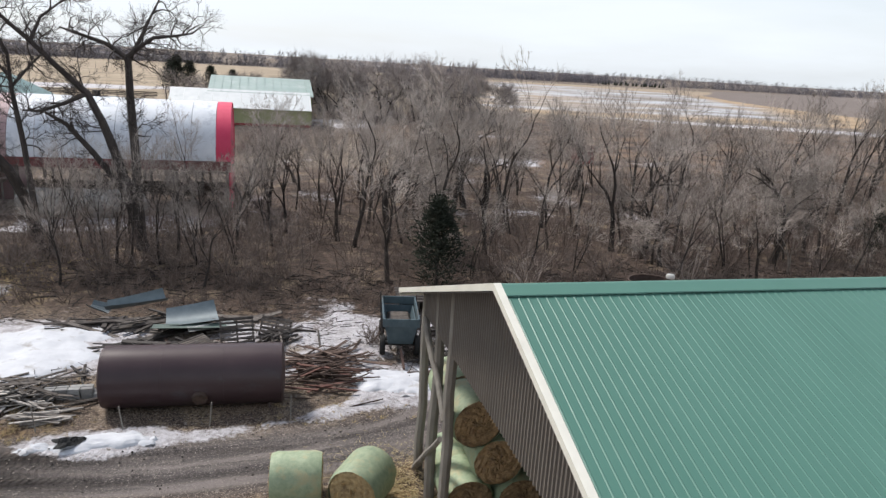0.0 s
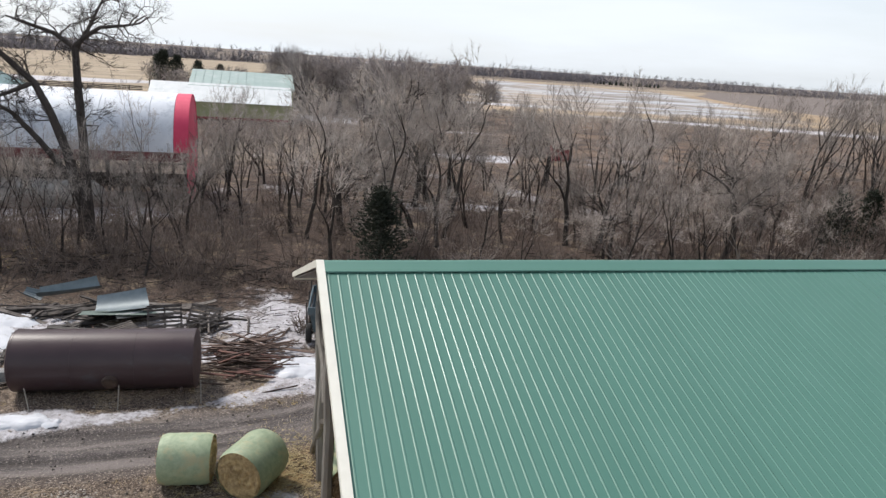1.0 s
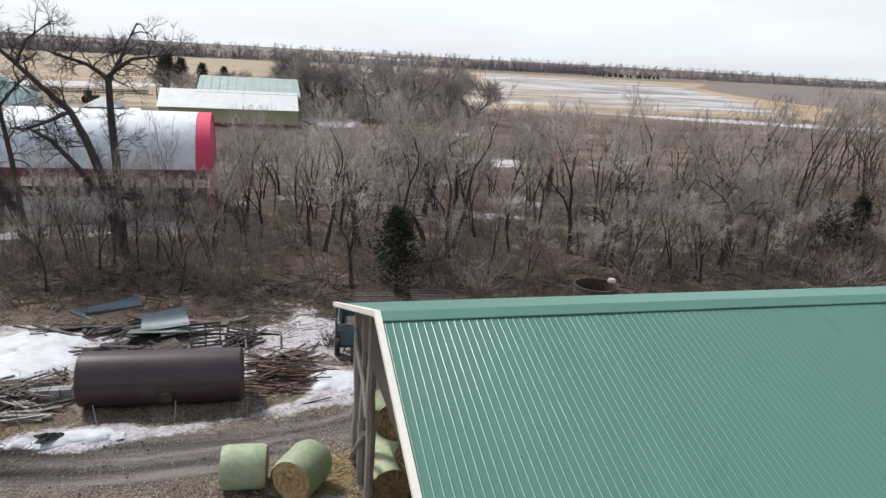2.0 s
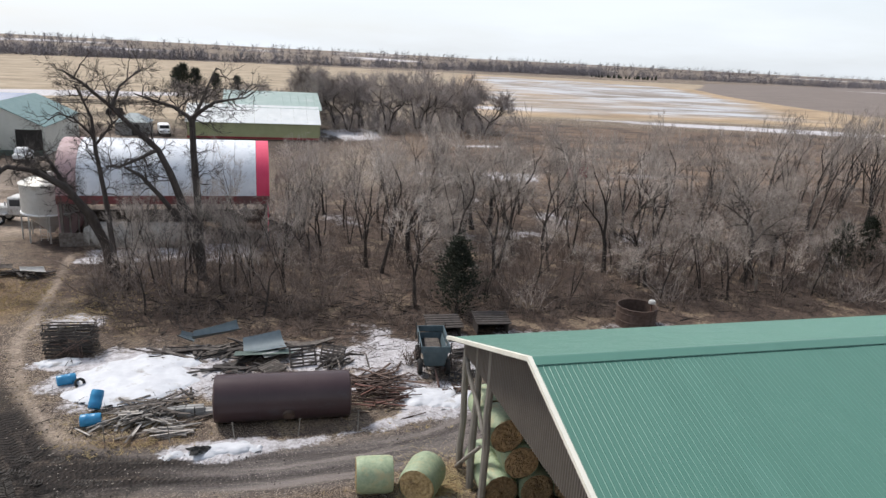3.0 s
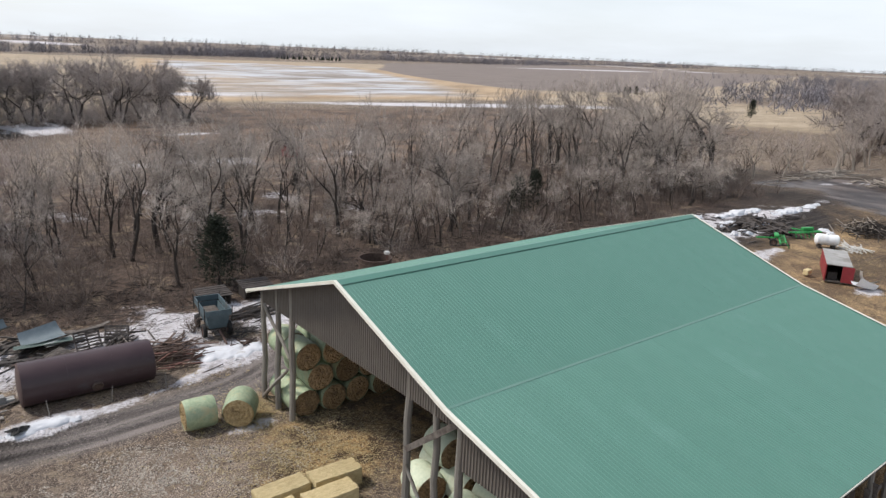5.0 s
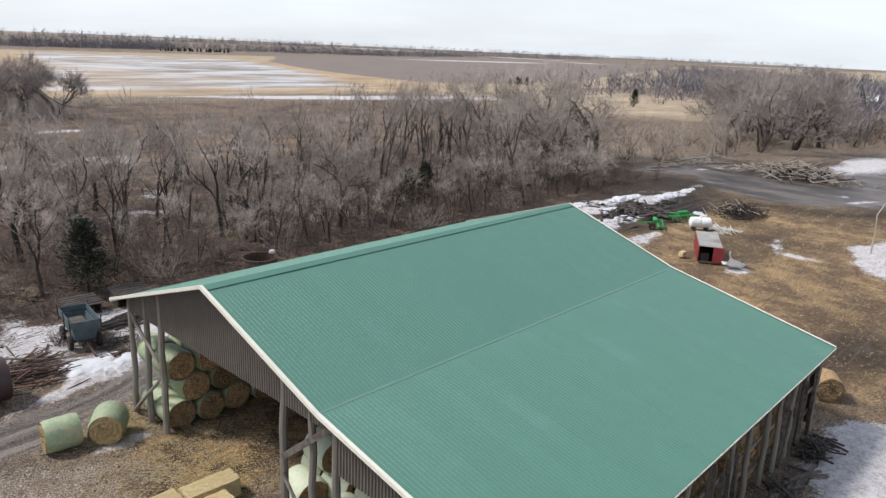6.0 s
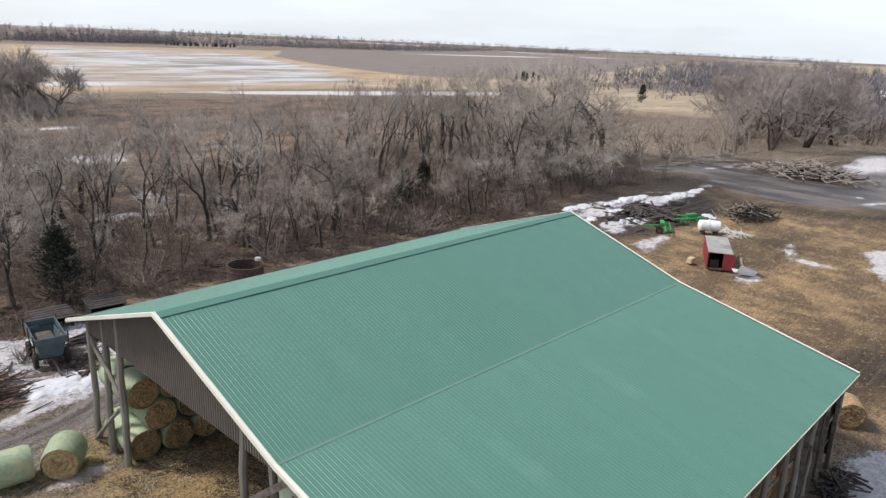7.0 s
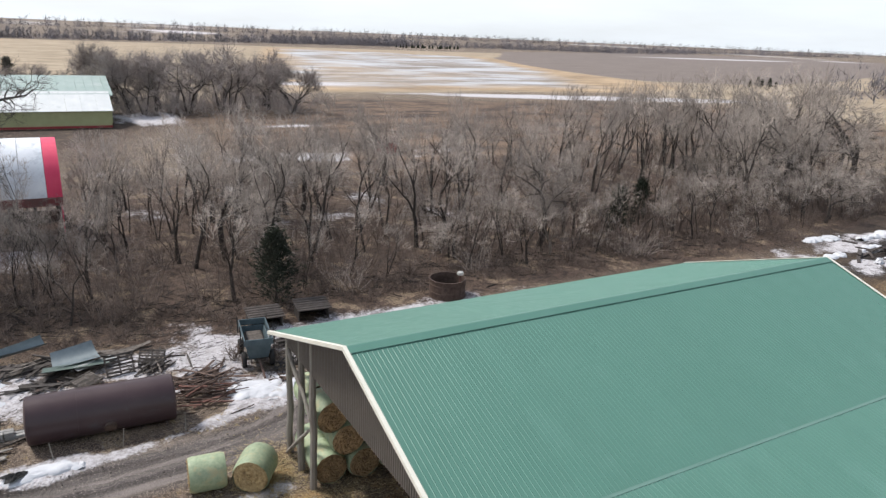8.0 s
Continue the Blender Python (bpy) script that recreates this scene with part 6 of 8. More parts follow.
def slatted_ramp():
    r = thing("slatted_ramp", "pale slatted loading ramp lying beside the trailer", "ramp", pose(-15.25, 16.3, 0.05, 3, 0, 8))
    for x in (-0.5, 0.5):
        part("side_rail", MB().box((x, 0, 0.14), (0.07, 2.6, 0.28), bevel=0.01), M_OLDWHITE, r)
    for i in range(12):
        part("slat", MB().box((0, -1.2 + i * 0.218, 0.22), (0.93, 0.10, 0.04)), M_OLDWHITE, r)
    return r


slatted_ramp()


def hoop_feeder():
    f = thing("hay_ring", "rusty hooped iron hay ring standing on end", "hay feeder", pose(-17.3, 21.8, 0, 0, 0, 10))
    for k, (x, y, r) in enumerate(((-0.7, 0.2, 0.75), (0.0, 0.5, 0.8), (0.8, 0.1, 0.7))):
        pts = [(x + r * 0.8 * math.cos(a * math.pi / 8), y, 0.55 + r * math.sin(a * math.pi / 8)) for a in range(-2, 11)]
        part("hoop", MB().tube(pts, [0.025] * len(pts), 5), M_RUST, f)
    for z in (0.3, 0.8):
        part("bar", MB().tube([(-1.1, 0.2, z), (1.2, 0.2, z + 0.1)], [0.025, 0.025], 5), M_RUST, f)
    return f


hoop_feeder()
bent_sheet("tin_sheet", 0.6, 1.4, 0.15, M_OLDWHITE, "crumpled dirty white tin sheet on dry grass", pose(-17.9, 22.7, 0.12, 6, 4, 10), False)


def scrap_hopper():
    h = thing("scrap_machine", "red rusted farm machine with slatted sides", "machine", pose(-21.3, 21.5, 0, 0, 0, 12))
    part("frame", MB().box((0, 0, 0.5), (1.9, 3.6, 0.25)), M_REDRUST, h)
    for x in (-0.95, 0.95):
        for i in range(12):
            part("slat", MB().box((x, -1.7 + i * 0.31, 1.15), (0.05, 0.06, 1.3)), M_REDRUST, h)
        part("top_rail", MB().box((x, 0, 1.82), (0.08, 3.6, 0.08)), M_REDRUST, h)
    for y in (-1.8, 1.8):
        for i in range(8):
            part("end_slat", MB().box((-0.85 + i * 0.243, y, 1.15), (0.06, 0.05, 1.3)), M_REDRUST, h)
    for i in range(5):
        part("auger_bar", MB().tube([(-0.8 + i * 0.4, -1.6, 0.7), (0.2 * (i - 2), 1.6, 1.6 - 0.1 * i)], [0.04, 0.04], 6), M_RUSTPIPE, h)
    part("chute", MB().box((0.1, -2.2, 0.5), (1.2, 0.9, 0.5), bevel=0.08), M_DARKSTEEL, h)
    for x in (-1.05, 1.05):
        for y in (-1.1, 1.1):
            wheel(0.42, 0.2, M_RUST, h, pose(x, y, 0.42, 0, 90, 0))
    return h


scrap_hopper()
pile("scrap_iron_heap", "rusty scrap iron and bars in dry grass", "scrap pile", (-20.6, 25.2, 0), 30, 1.6, 0.04, (1.3, 1.2), M_RUSTPIPE, 24, main=0.8, turn=1.0, layers=0.5, piece="bar")
pile("timber_heap", "burnt timbers and rubble beside the yard lane", "scrap pile", (-19.5, 50.0, 0), 34, 1.8, 0.06, (2.0, 1.1), M_BARKDARK, 25, flat=True, main=0.2, turn=0.9, layers=0.5, piece="timber")
bent_sheet("roofing_sheet", 0.9, 1.7, 0.3, M_GALV, "bent grey steel sheet on burnt timbers", pose(-18.8, 49.4, 0.5, 10, 12, 30))
bent_sheet("roofing_sheet", 0.7, 1.6, 0.3, M_BOARD, "pale board lid beside burnt timbers", pose(-21.3, 50.6, 0.45, 5, 3, 5), False)

# ---- yard east of the shed ----
def box_body():
    t = thing("red_truck_box", "red truck box with pale roof, open at one end", "truck box", pose(57.9, 13.2, 0, 0, 0, 27))
    w, l, h, z0 = 2.0, 6.0, 1.5, 0.2
    part("roof", MB().box((0, 0, z0 + h), (l + 0.06, w + 0.06, 0.08), bevel=0.02), M_TRAILER, t, "pale weathered roof")
    for y in (-w / 2, w / 2):
        part("side_wall", MB().box((0, y, z0 + h / 2), (l, 0.08, h)), M_RED, t)
        for i in range(6):
            part("side_post", MB().box((-2.9 + i * 1.16, y * 1.03, z0 + h / 2), (0.06, 0.04, h - 0.1)), M_RED, t)
    part("end_wall", MB().box((l / 2, 0, z0 + h / 2), (0.08, w, h)), M_RED, t)
    part("floor_deck", MB().box((0, 0, z0), (l, w, 0.12)), M_BOARD, t)
    part("half_door", MB().box((-l / 2 - 0.02, -0.72, z0 + h / 2), (0.06, 0.95, h - 0.1)), M_RED, t)
    part("lumber_inside", MB().box((-1.5, 0.4, z0 + 0.4), (2.2, 0.8, 0.7), bevel=0.05), M_DARKSTEEL, t)
    for x in (-1.8, 1.8):
        part("skid", MB().box((x, 0, 0.08), (0.3, w, 0.16)), M_DARKSTEEL, t)
    return t


box_body()
pt = thing("white_poly_tank", "white horizontal poly tank on a cradle", "tank", pose(67.8, 18.3, 0, 0, 0, -52) @ Matrix.Diagonal((0.95, 0.78, 0.78, 1)))
part("drum", MB().lathe([(0.001, -1.2), (0.5, -1.2), (0.72, -1.05), (0.75, -0.7), (0.72, -0.66), (0.75, -0.62), (0.75, 0.0), (0.72, 0.04), (0.75, 0.08), (0.75, 0.7), (0.72, 1.05), (0.5, 1.2), (0.001, 1.2)], 30, pose(0, 0, 1.15), axis="x"), M_WHITE, pt, smooth=True)
for x in (-0.7, 0.7):
    part("cradle", MB().box((x, 0, 0.25), (0.3, 1.2, 0.5)), M_DARKSTEEL, pt)
part("lid", MB().lathe([(0.2, 1.88), (0.2, 1.96), (0.001, 1.97)], 14), M_WHITE, pt)


def green_machine(at, label, seed):
    q = random.Random(seed)
    g = thing("farm_implement", label, "implement", at)
    part("main_beam", MB().box((0, 0, 0.55), (4.4, 0.16, 0.16), bevel=0.02), M_GREENPAINT, g)
    part("hopper", MB().box((0.6, 0.25, 0.80), (1.5, 0.45, 0.34), bevel=0.06), M_GREENPAINT, g)
    part("rear_beam", MB().box((0.1, -0.55, 0.60), (3.6, 0.12, 0.12), bevel=0.02), M_GREENPAINT, g)
    for i in range(7):
        x = -1.8 + i * 0.6
        part("tine_arm", MB().tube([(x, 0, 0.55), (x, -0.55, 0.66), (x + q.uniform(-.1, .1), -0.9, 0.05)], [0.04] * 3, 5), M_GREENPAINT, g)
    for y in (-1, 1):
        wheel(0.4, 0.2, M_RUST, g, pose(y * 1.2, 0.6, 0.4, 0, 90, 0))
    part("drawbar", board((0, 0, 0.7), (0.4, 2.2, 0.4), 0.12, 0.12), M_GREENPAINT, g)
    return g


green_machine(pose(70.8, 22.0, 0, 0, 0, -20), "bright green farm implement on snow-patched ground", 1)
green_machine(pose(64.7, 21.8, 0, 0, 0, 30), "dark green implement partly buried in debris", 2)
pile("timber_heap", "burnt timbers and tin in melting snow", "scrap pile", (70, 27.0, 0), 90, 2.6, 0.09, (9, 4), M_BARKDARK, 44, flat=True, main=0.3, turn=0.9, layers=0.6, piece="timber")
pile("brush_pile", "grey heap of uprooted stumps and branches", "brush pile", (79.5, 18.2, 0), 150, 2.6, 0.06, (3.4, 2.4), M_BARK, 45, main=0.5, turn=1.4, layers=1.5, piece="branch", tilt=38)
pile("brush_pile", "pale roots and limbs on a heap of stumps", "brush pile", (78.8, 18.8, 0.3), 36, 2.4, 0.05, (3.0, 2.0), M_BARKPALE, 49, main=0.9, turn=1.3, layers=1.4, piece="branch", tilt=40)
pile("brush_pile", "large grey heap of dead branches in wet ground", "brush pile", (118.5, 24.3, 0), 290, 3.8, 0.10, (5, 9), M_BARKPALE, 46, main=0.2, turn=1.2, layers=2.8, piece="branch", tilt=26)
pile("brush_pile", "dark limbs tangled in a heap of dead branches", "brush pile", (118.5, 24.3, 0), 80, 3.4, 0.09, (5, 8), M_BARK, 50, main=0.6, turn=1.4, layers=2.0, piece="branch", tilt=24)
pile("brush_pile", "pale dead poles lying along the flooded edge", "brush pile", (120, 42, 0), 60, 6.0, 0.10, (16, 3), M_BARKPALE, 47, main=-0.5, turn=0.5, layers=0.4, piece="branch")
pile("scrap_pipe_heap", "grey pipes fanned out on the ground", "scrap pile", (70, 16.6, 0), 22, 3.5, 0.05, (2.0, 1.2), M_GALV, 48, main=0.9, turn=0.3, layers=0.2, piece="pipe")
bent_sheet("roofing_sheet", 1.6, 2.0, 1.3, M_GALV, "crumpled grey steel sheet beside the red truck box", pose(56.6, 10.2, 0.35, 30, 20, 30))
bent_sheet("roofing_sheet", 1.2, 1.8, 0.9, M_WHITE, "crumpled pale sheet on snow", pose(55.4, 9.7, 0.25, -20, 15, -30), False)
tagged(part("bent_pole", MB().tube([(72.5, 2.4, 0), (73.2, 2.5, 2.2), (72.8, 2.6, 4.0), (75.0, 2.3, 5.4)], [0.10, 0.09, 0.07, 0.05], 7), M_BARKPALE, smooth=True), "tall bent pale pole standing in the yard", "pole")
hs = part("hay_barrow", MB().box((55.4, 14.5, 0.40), (0.8, 0.5, 0.5), bevel=0.05), M_STRAW)
tagged(hs, "small tan crate beside the red truck box", "crate")
pile("scrap_iron_heap", "scrap iron and planks under the lean-to eave", "scrap pile", (27.2, -5.6, 0), 46, 1.6, 0.05, (1.8, 0.7), M_DARKSTEEL, 51, main=0.2, turn=1.0, layers=0.6, piece="bar")
pile("board_heap", "old planks piled under the lean-to eave", "scrap pile", (21.5, -5.7, 0), 40, 2.4, 0.05, (3.4, 0.5), M_BOARD, 52, flat=True, main=0.1, turn=0.5, layers=0.5, piece="plank")

pile("timber_heap", "black tarred beams on patchy snow", "scrap pile", (10.0, 31.5, 0), 9, 2.6, 0.10, (1.2, 0.5), M_DARKSTEEL, 61, flat=True, main=0.03, turn=0.12, layers=0.3, piece="beam")
pile("scrap_iron_heap", "rusted machine parts heaped on snow", "scrap pile", (7.6, 27.0, 0), 22, 0.8, 0.05, (0.8, 0.6), M_RUSTPIPE, 62, main=0.4, turn=1.2, layers=0.35, piece="part")
pile("timber_heap", "dark splintered slabs along the snow", "scrap pile", (-6.6, 33.9, 0), 34, 2.2, 0.05, (2.6, 0.9), M_BARKDARK, 63, flat=True, main=0.3, turn=0.7, layers=0.35, piece="slab")
pile("board_heap", "dark broken boards and iron among snow", "scrap pile", (-4.4, 31.3, 0), 34, 1.9, 0.04, (2.2, 1.0), M_DARKSTEEL, 64, flat=True, main=0.15, turn=0.6, layers=0.3, piece="board")


def silage_tube():
    """A long wrapped row of bales before the hoop barn."""
    t = thing("silage_tube", "long weathered grey-brown wrapped silage row before the hoop barn", "silage bag", pose(-12.4, 57.6, 0, 0, 0, -4))
    k = 18
    mb = MB()
    pts, rad = [], []
    for i in range(k + 1):
        u = i / k
        pts.append((-4.6 + 9.2 * u, 0.06 * math.sin(i * 1.7), 1.05))
        rad.append(1.12 * min(1.0, 0.55 + 5 * min(u, 1 - u)) + 0.04 * math.sin(i * 2.4))
    mb.tube(pts, rad, 18, True)
    part("wrap", mb, M_NETGREY, t, smooth=True)
    for i in range(6):
        x = -3.9 + i * 1.55
        part("seam_band", MB().lathe([(1.13, -0.06), (1.16, 0), (1.13, 0.06)], 24, pose(x, 0, 1.05, 0, 90, 0)), M_NETGREY, t)
    return t


silage_tube()


def machine_hood():
    m_ = thing("machine_hood", "dented grey steel machine hood standing behind the trailer", "machine part", pose(-19.2, 22.2, 0, 0, 0, 12))
    part("hood", MB().box((0, 0, 0.65), (1.4, 1.0, 1.1), bevel=0.22), M_CONC, m_)
    # black disc on the solid hood, painted as the shade of a hole
    part("opening", MB().lathe([(0.2, 0.0), (0.2, 0.03), (0.001, 0.03)], 16, pose(0.35, -0.505, 0.75, 90, 0, 0)), M_SHADE, m_)
    part("skid", board((-0.75, 0, 0.06), (0.75, 0, 0.06), 0.9, 0.12), M_RUST, m_)


machine_hood()

# ---- trees ----
def grow(wood, twigs, q, p, d, length, r, level, top, spec):
    """One branch with its side shoots; the last level is fine twigs."""
    segs = 5 if level == 0 else 4 if level == 1 else 2
    pts, rad, dirs = [p], [r], [d]
    for i in range(segs):
        bend = spec["bend"] * (0.5 if level == 0 else 1.0)
        d = (d + Vector((q.gauss(0, bend), q.gauss(0, bend), q.gauss(0, bend) + spec["lift"] * (0.5 if level else 0.2)))).normalized()
        p = p + d * (length / segs)
        pts.append(p)
        rad.append(max(r * (1 - (i + 1) / segs * 0.86), 0.008))
        dirs.append(d)
    if level < top:
        rad_end = rad[:]
        (wood if level < 2 else twigs).tube(pts, rad_end, (8, 6, 4, 3)[min(level, 3)] if spec.get("fine") else (7, 5, 3, 3)[min(level, 3)], False)
    n = spec["kids"][level] if level < len(spec["kids"]) else 0
    for k in range(n):
        lo = spec["clear"] if level == 0 else 0.22
        u = lo + (1 - lo) * ((k + q.uniform(0.2, 1.0)) / n)
        i = min(int(u * segs), segs - 1)
        f = u * segs - i
        base = pts[i].lerp(pts[i + 1], min(f, 1))
        a = q.uniform(0, 6.283)
        side = dirs[i].orthogonal().normalized()
        side = Matrix.Rotation(a, 3, dirs[i]) @ side
        ang = spec["angle"] * q.uniform(0.65, 1.3)
        nd = (dirs[i] * math.cos(ang) + side * math.sin(ang)).normalized()
        ln = length * spec["ratio"] * q.uniform(0.65, 1.25) * (1.15 - 0.55 * u if level == 0 else 1.0)
        rr = max(min(rad[i] * 0.62, ln * spec.get("limb", 0.0125)), 0.011)
        if level + 1 >= top:
            mid = base + nd * ln * 0.55
            tip = mid + (nd + Vector((q.gauss(0, .25), q.gauss(0, .25), q.gauss(0.12, .2)))).normalized() * ln * 0.5
            twigs.cone(base, tip, spec["twig"])
        else:
            grow(wood, twigs, q, base, nd, ln, rr, level + 1, top, spec)


def tree_meshes(seed, height, spec, stems=1, lean=0.06, bark=None, twig=None):
    q = random.Random(seed)
    wood, twigs = MB(), MB()
    for s in range(stems):
        a = q.uniform(0, 6.283)
        out = lean * (2.2 if stems > 1 else 1.0)
        d = Vector((math.cos(a) * out, math.sin(a) * out, 1)).normalized()
        base = Vector((math.cos(a) * 0.12 * (stems > 1), math.sin(a) * 0.12 * (stems > 1), -0.25))
        h = height * q.uniform(0.8, 1.0) if s else height
        grow(wood, twigs, q, base, d, h * 0.8, h * spec["girth"], 0, spec["top"], spec)
    return wood.mesh("trunk", bark or M_BARK, True), twigs.mesh("crown", twig or M_TWIG)


def fork(wood, twigs, q, p, d, length, r, depth, spec):
    """A limb that bends, throws side shoots and forks until it ends in sprays of twigs."""
    segs = 4 if depth == 0 else 3 if depth < 3 else 2
    pts, rad, dirs = [p], [r * (1.25 if depth == 0 else 1.0)], [d]
    for i in range(segs):
        b = spec["bend"] * (0.55 if depth == 0 else 1.0)
        d = (d + Vector((q.gauss(0, b), q.gauss(0, b), q.gauss(0, b) + spec["lift"] * (depth > 0)))).normalized()
        p = p + d * (length / segs)
        pts.append(p)
        rad.append(max(r * (1 - 0.30 * (i + 1) / segs), 0.012))
        dirs.append(d)
    (wood if depth < 4 else twigs).tube(pts, rad, (8, 7, 5, 4, 3, 3, 3)[min(depth, 6)], False)
    if depth >= 1:
        for _ in range(spec["shoots"]):
            u = q.uniform(0.15, 1.0)
            i = min(int(u * segs), segs - 1)
            spray(twigs, q, pts[i].lerp(pts[i + 1], u * segs - i), turned(dirs[i + 1], q.uniform(0.5, 1.2), q), q.uniform(0.6, 1.25) * spec["reach"], spec)
    if depth >= spec["top"]:
        for _ in range(3):
            spray(twigs, q, p, turned(d, q.uniform(0.1, 0.7), q), q.uniform(0.7, 1.2) * spec["reach"], spec)
        return
    n = 2 if q.random() < spec["pair"] else 3
    for k in range(n):
        nd = turned(d, (q.uniform(0.10, 0.35) if k == 0 else q.uniform(0.45, 0.95)) * spec["open"], q)
        fork(wood, twigs, q, p, nd, length * q.uniform(0.66, 0.92) * (1.0 if k == 0 else 0.9), rad[-1] * (0.86 if k == 0 else q.uniform(0.5, 0.72)), depth + 1, spec)


def turned(d, angle, q):
    side = Matrix.Rotation(q.uniform(0, 6.283), 3, d) @ d.orthogonal().normalized()
    return (d * math.cos(angle) + side * math.sin(angle)).normalized()


def spray(twigs, q, p, d, ln, spec):
    """A shoot with a few finer twigs on it."""
    d = (d + Vector((0, 0, 0.12))).normalized()
    mid = p + d * ln * 0.5
    tip = mid + (d + Vector((q.gauss(0, .3), q.gauss(0, .3), q.gauss(.05, .25)))).normalized() * ln * 0.5
    twigs.tube([p, mid, tip], [spec["twig"], spec["twig"] * 0.75, 0], 3, False)
    for _ in range(spec["fine"]):
        b = p.lerp(mid, q.uniform(0.3, 1.0)) if q.random() < 0.6 else mid.lerp(tip, q.random())
        twigs.cone(b, b + turned(d, q.uniform(0.35, 1.0), q) * ln * q.uniform(0.3, 0.6), spec["twig"] * 0.7)


def forked_tree(seed, height, spec, stems=1, lean=0.10, bark=None, twig=None):
    q = random.Random(seed)
    wood, twigs = MB(), MB()
    for s_ in range(stems):
        a = q.uniform(0, 6.283)
        o = lean * (2.0 if stems > 1 else 1.0)
        fork(wood, twigs, q, Vector((math.cos(a) * 0.14 * (stems > 1), math.sin(a) * 0.14 * (stems > 1), 0)), Vector((math.cos(a) * o, math.sin(a) * o, 1)).normalized(),
             height * spec["bole"] * q.uniform(0.85, 1.1), height * spec["girth"] * (0.8 if stems > 1 else 1.0), 0, spec)
    k = height / max(v[2] for v in twigs.v)
    for mb in (wood, twigs):
        mb.v = [(v[0] * k, v[1] * k, v[2] * k - 0.25) for v in mb.v]
    return wood.mesh("trunk", bark or M_BARK, True), twigs.mesh("crown", twig or M_TWIG)


UPRIGHT = dict(bole=0.34, girth=0.0200, bend=0.115, lift=0.06, open=0.80, pair=0.70, top=5, shoots=2, reach=0.9, fine=3, twig=0.0115)
SPREAD = dict(bole=0.27, girth=0.0230, bend=0.20, lift=0.02, open=1.10, pair=0.55, top=5, shoots=2, reach=0.9, fine=3, twig=0.0115)
YOUNG = dict(bole=0.36, girth=0.0140, bend=0.115, lift=0.06, open=0.80, pair=0.70, top=4, shoots=3, reach=0.85, fine=3, twig=0.011)
FARK = dict(bole=0.24, girth=0.0185, bend=0.22, lift=0.03, open=1.10, pair=0.60, top=4, shoots=3, reach=1.25, fine=4, twig=0.019)
KINDS = [
    forked_tree(101, 10.5, UPRIGHT), forked_tree(102, 10.5, YOUNG, 2, 0.07), forked_tree(103, 10.5, SPREAD), forked_tree(104, 10.5, UPRIGHT, 1, 0.10),
    forked_tree(105, 10.5, YOUNG, 2, 0.10), forked_tree(106, 10.5, YOUNG), forked_tree(107, 10.5, UPRIGHT, 1, 0.18), forked_tree(108, 10.5, SPREAD, 1, 0.16),
]
FARKINDS = [forked_tree(131, 10.5, FARK, 2, 0.14, None, M_FARTWIG), forked_tree(132, 10.5, FARK, 1, 0.1, None, M_FARTWIG), forked_tree(133, 10.5, FARK, 3, 0.16, None, M_FARTWIG)]


def plant(kind, x, y, s, label, group="", sz=1.0, turn=None):
    t = thing("bare_tree", label, "tree", pose(x, y, -0.02, 0, 0, R.uniform(0, 360) if turn is None else turn) @ Matrix.Diagonal((s, s, s * sz, 1)), group)
    part("trunk", kind[0], None, t)
    part("crown", kind[1], None, t)
    return t


def scatter(count, xa, xb, ya, yb, gap, seed, ok=None, tries=6000):
    q, out = random.Random(seed), []
    while len(out) < count and tries:
        tries -= 1
        x, y = q.uniform(xa, xb), q.uniform(ya, yb)
        if (ok is None or ok(x, y)) and all((x - a) ** 2 + (y - b) ** 2 > gap * gap for a, b in out):
            out.append((x, y))
    return out


def south_edge(x):
    return float(np.interp(x, [-18, -12, 0, 10, 30, 52, 70, 90], [46, 41, 39.2, 39.5, 40, 38.0, 38.4, 38.6]))


def north_edge(x):
    return float(np.interp(x, [-18, -4, 20, 45, 60, 97], [52, 60, 76, 76, 84, 92]))


def in_wood(x, y):
    return south_edge(x) < y < north_edge(x)


LABELS = ("leafless grey-brown tree in the wood", "leafless many-stemmed tree in the wood", "leafless spreading tree in the wood", "slender bare tree in the wood")
for x, y in scatter(140, -13, 95, 38, 92, 2.7, 5, lambda x, y: (x > 8 or hash2(np.array([int(x * 9)]), np.array([int(y * 9)]), 3)[0] > 0.35) and in_wood(x, y) and y > 39 + 0.6 * (x - 84)):
    k = R.choice((0, 1, 2, 3, 4, 5, 6, 7, 0, 5, 6, 4))
    s = R.uniform(0.80, 1.40) * (0.66 if y < south_edge(x) + 4 else 1.0) * (0.74 if x < 6 else 0.82 if y > 62 and x < 70 else 0.92) * (0.78 if y < 42 + 0.62 * (x - 76) else 1.0)
    plant(KINDS[k], x, y, s, LABELS[(0, 1, 2, 1, 3, 3, 1, 2)[k]], "trees of the wood", R.uniform(0.96, 1.15))
# thin young trees east of the hoop barn
for x, y in scatter(26, -1.5, 15, 47, 75, 2.6, 36):
    plant(KINDS[R.choice((0, 1, 4, 5, 6, 7))], x, y, R.uniform(0.62, 0.98), "slender bare tree near the hoop barn", "trees near the hoop barn")
for x, y in scatter(15, -13, 1.5, 43.5, 52, 2.1, 37):
    plant(KINDS[R.choice((1, 4, 5, 6, 0))], x, y, R.uniform(0.52, 0.80), "young dark leafless tree before the hoop barn", "trees before the hoop barn")
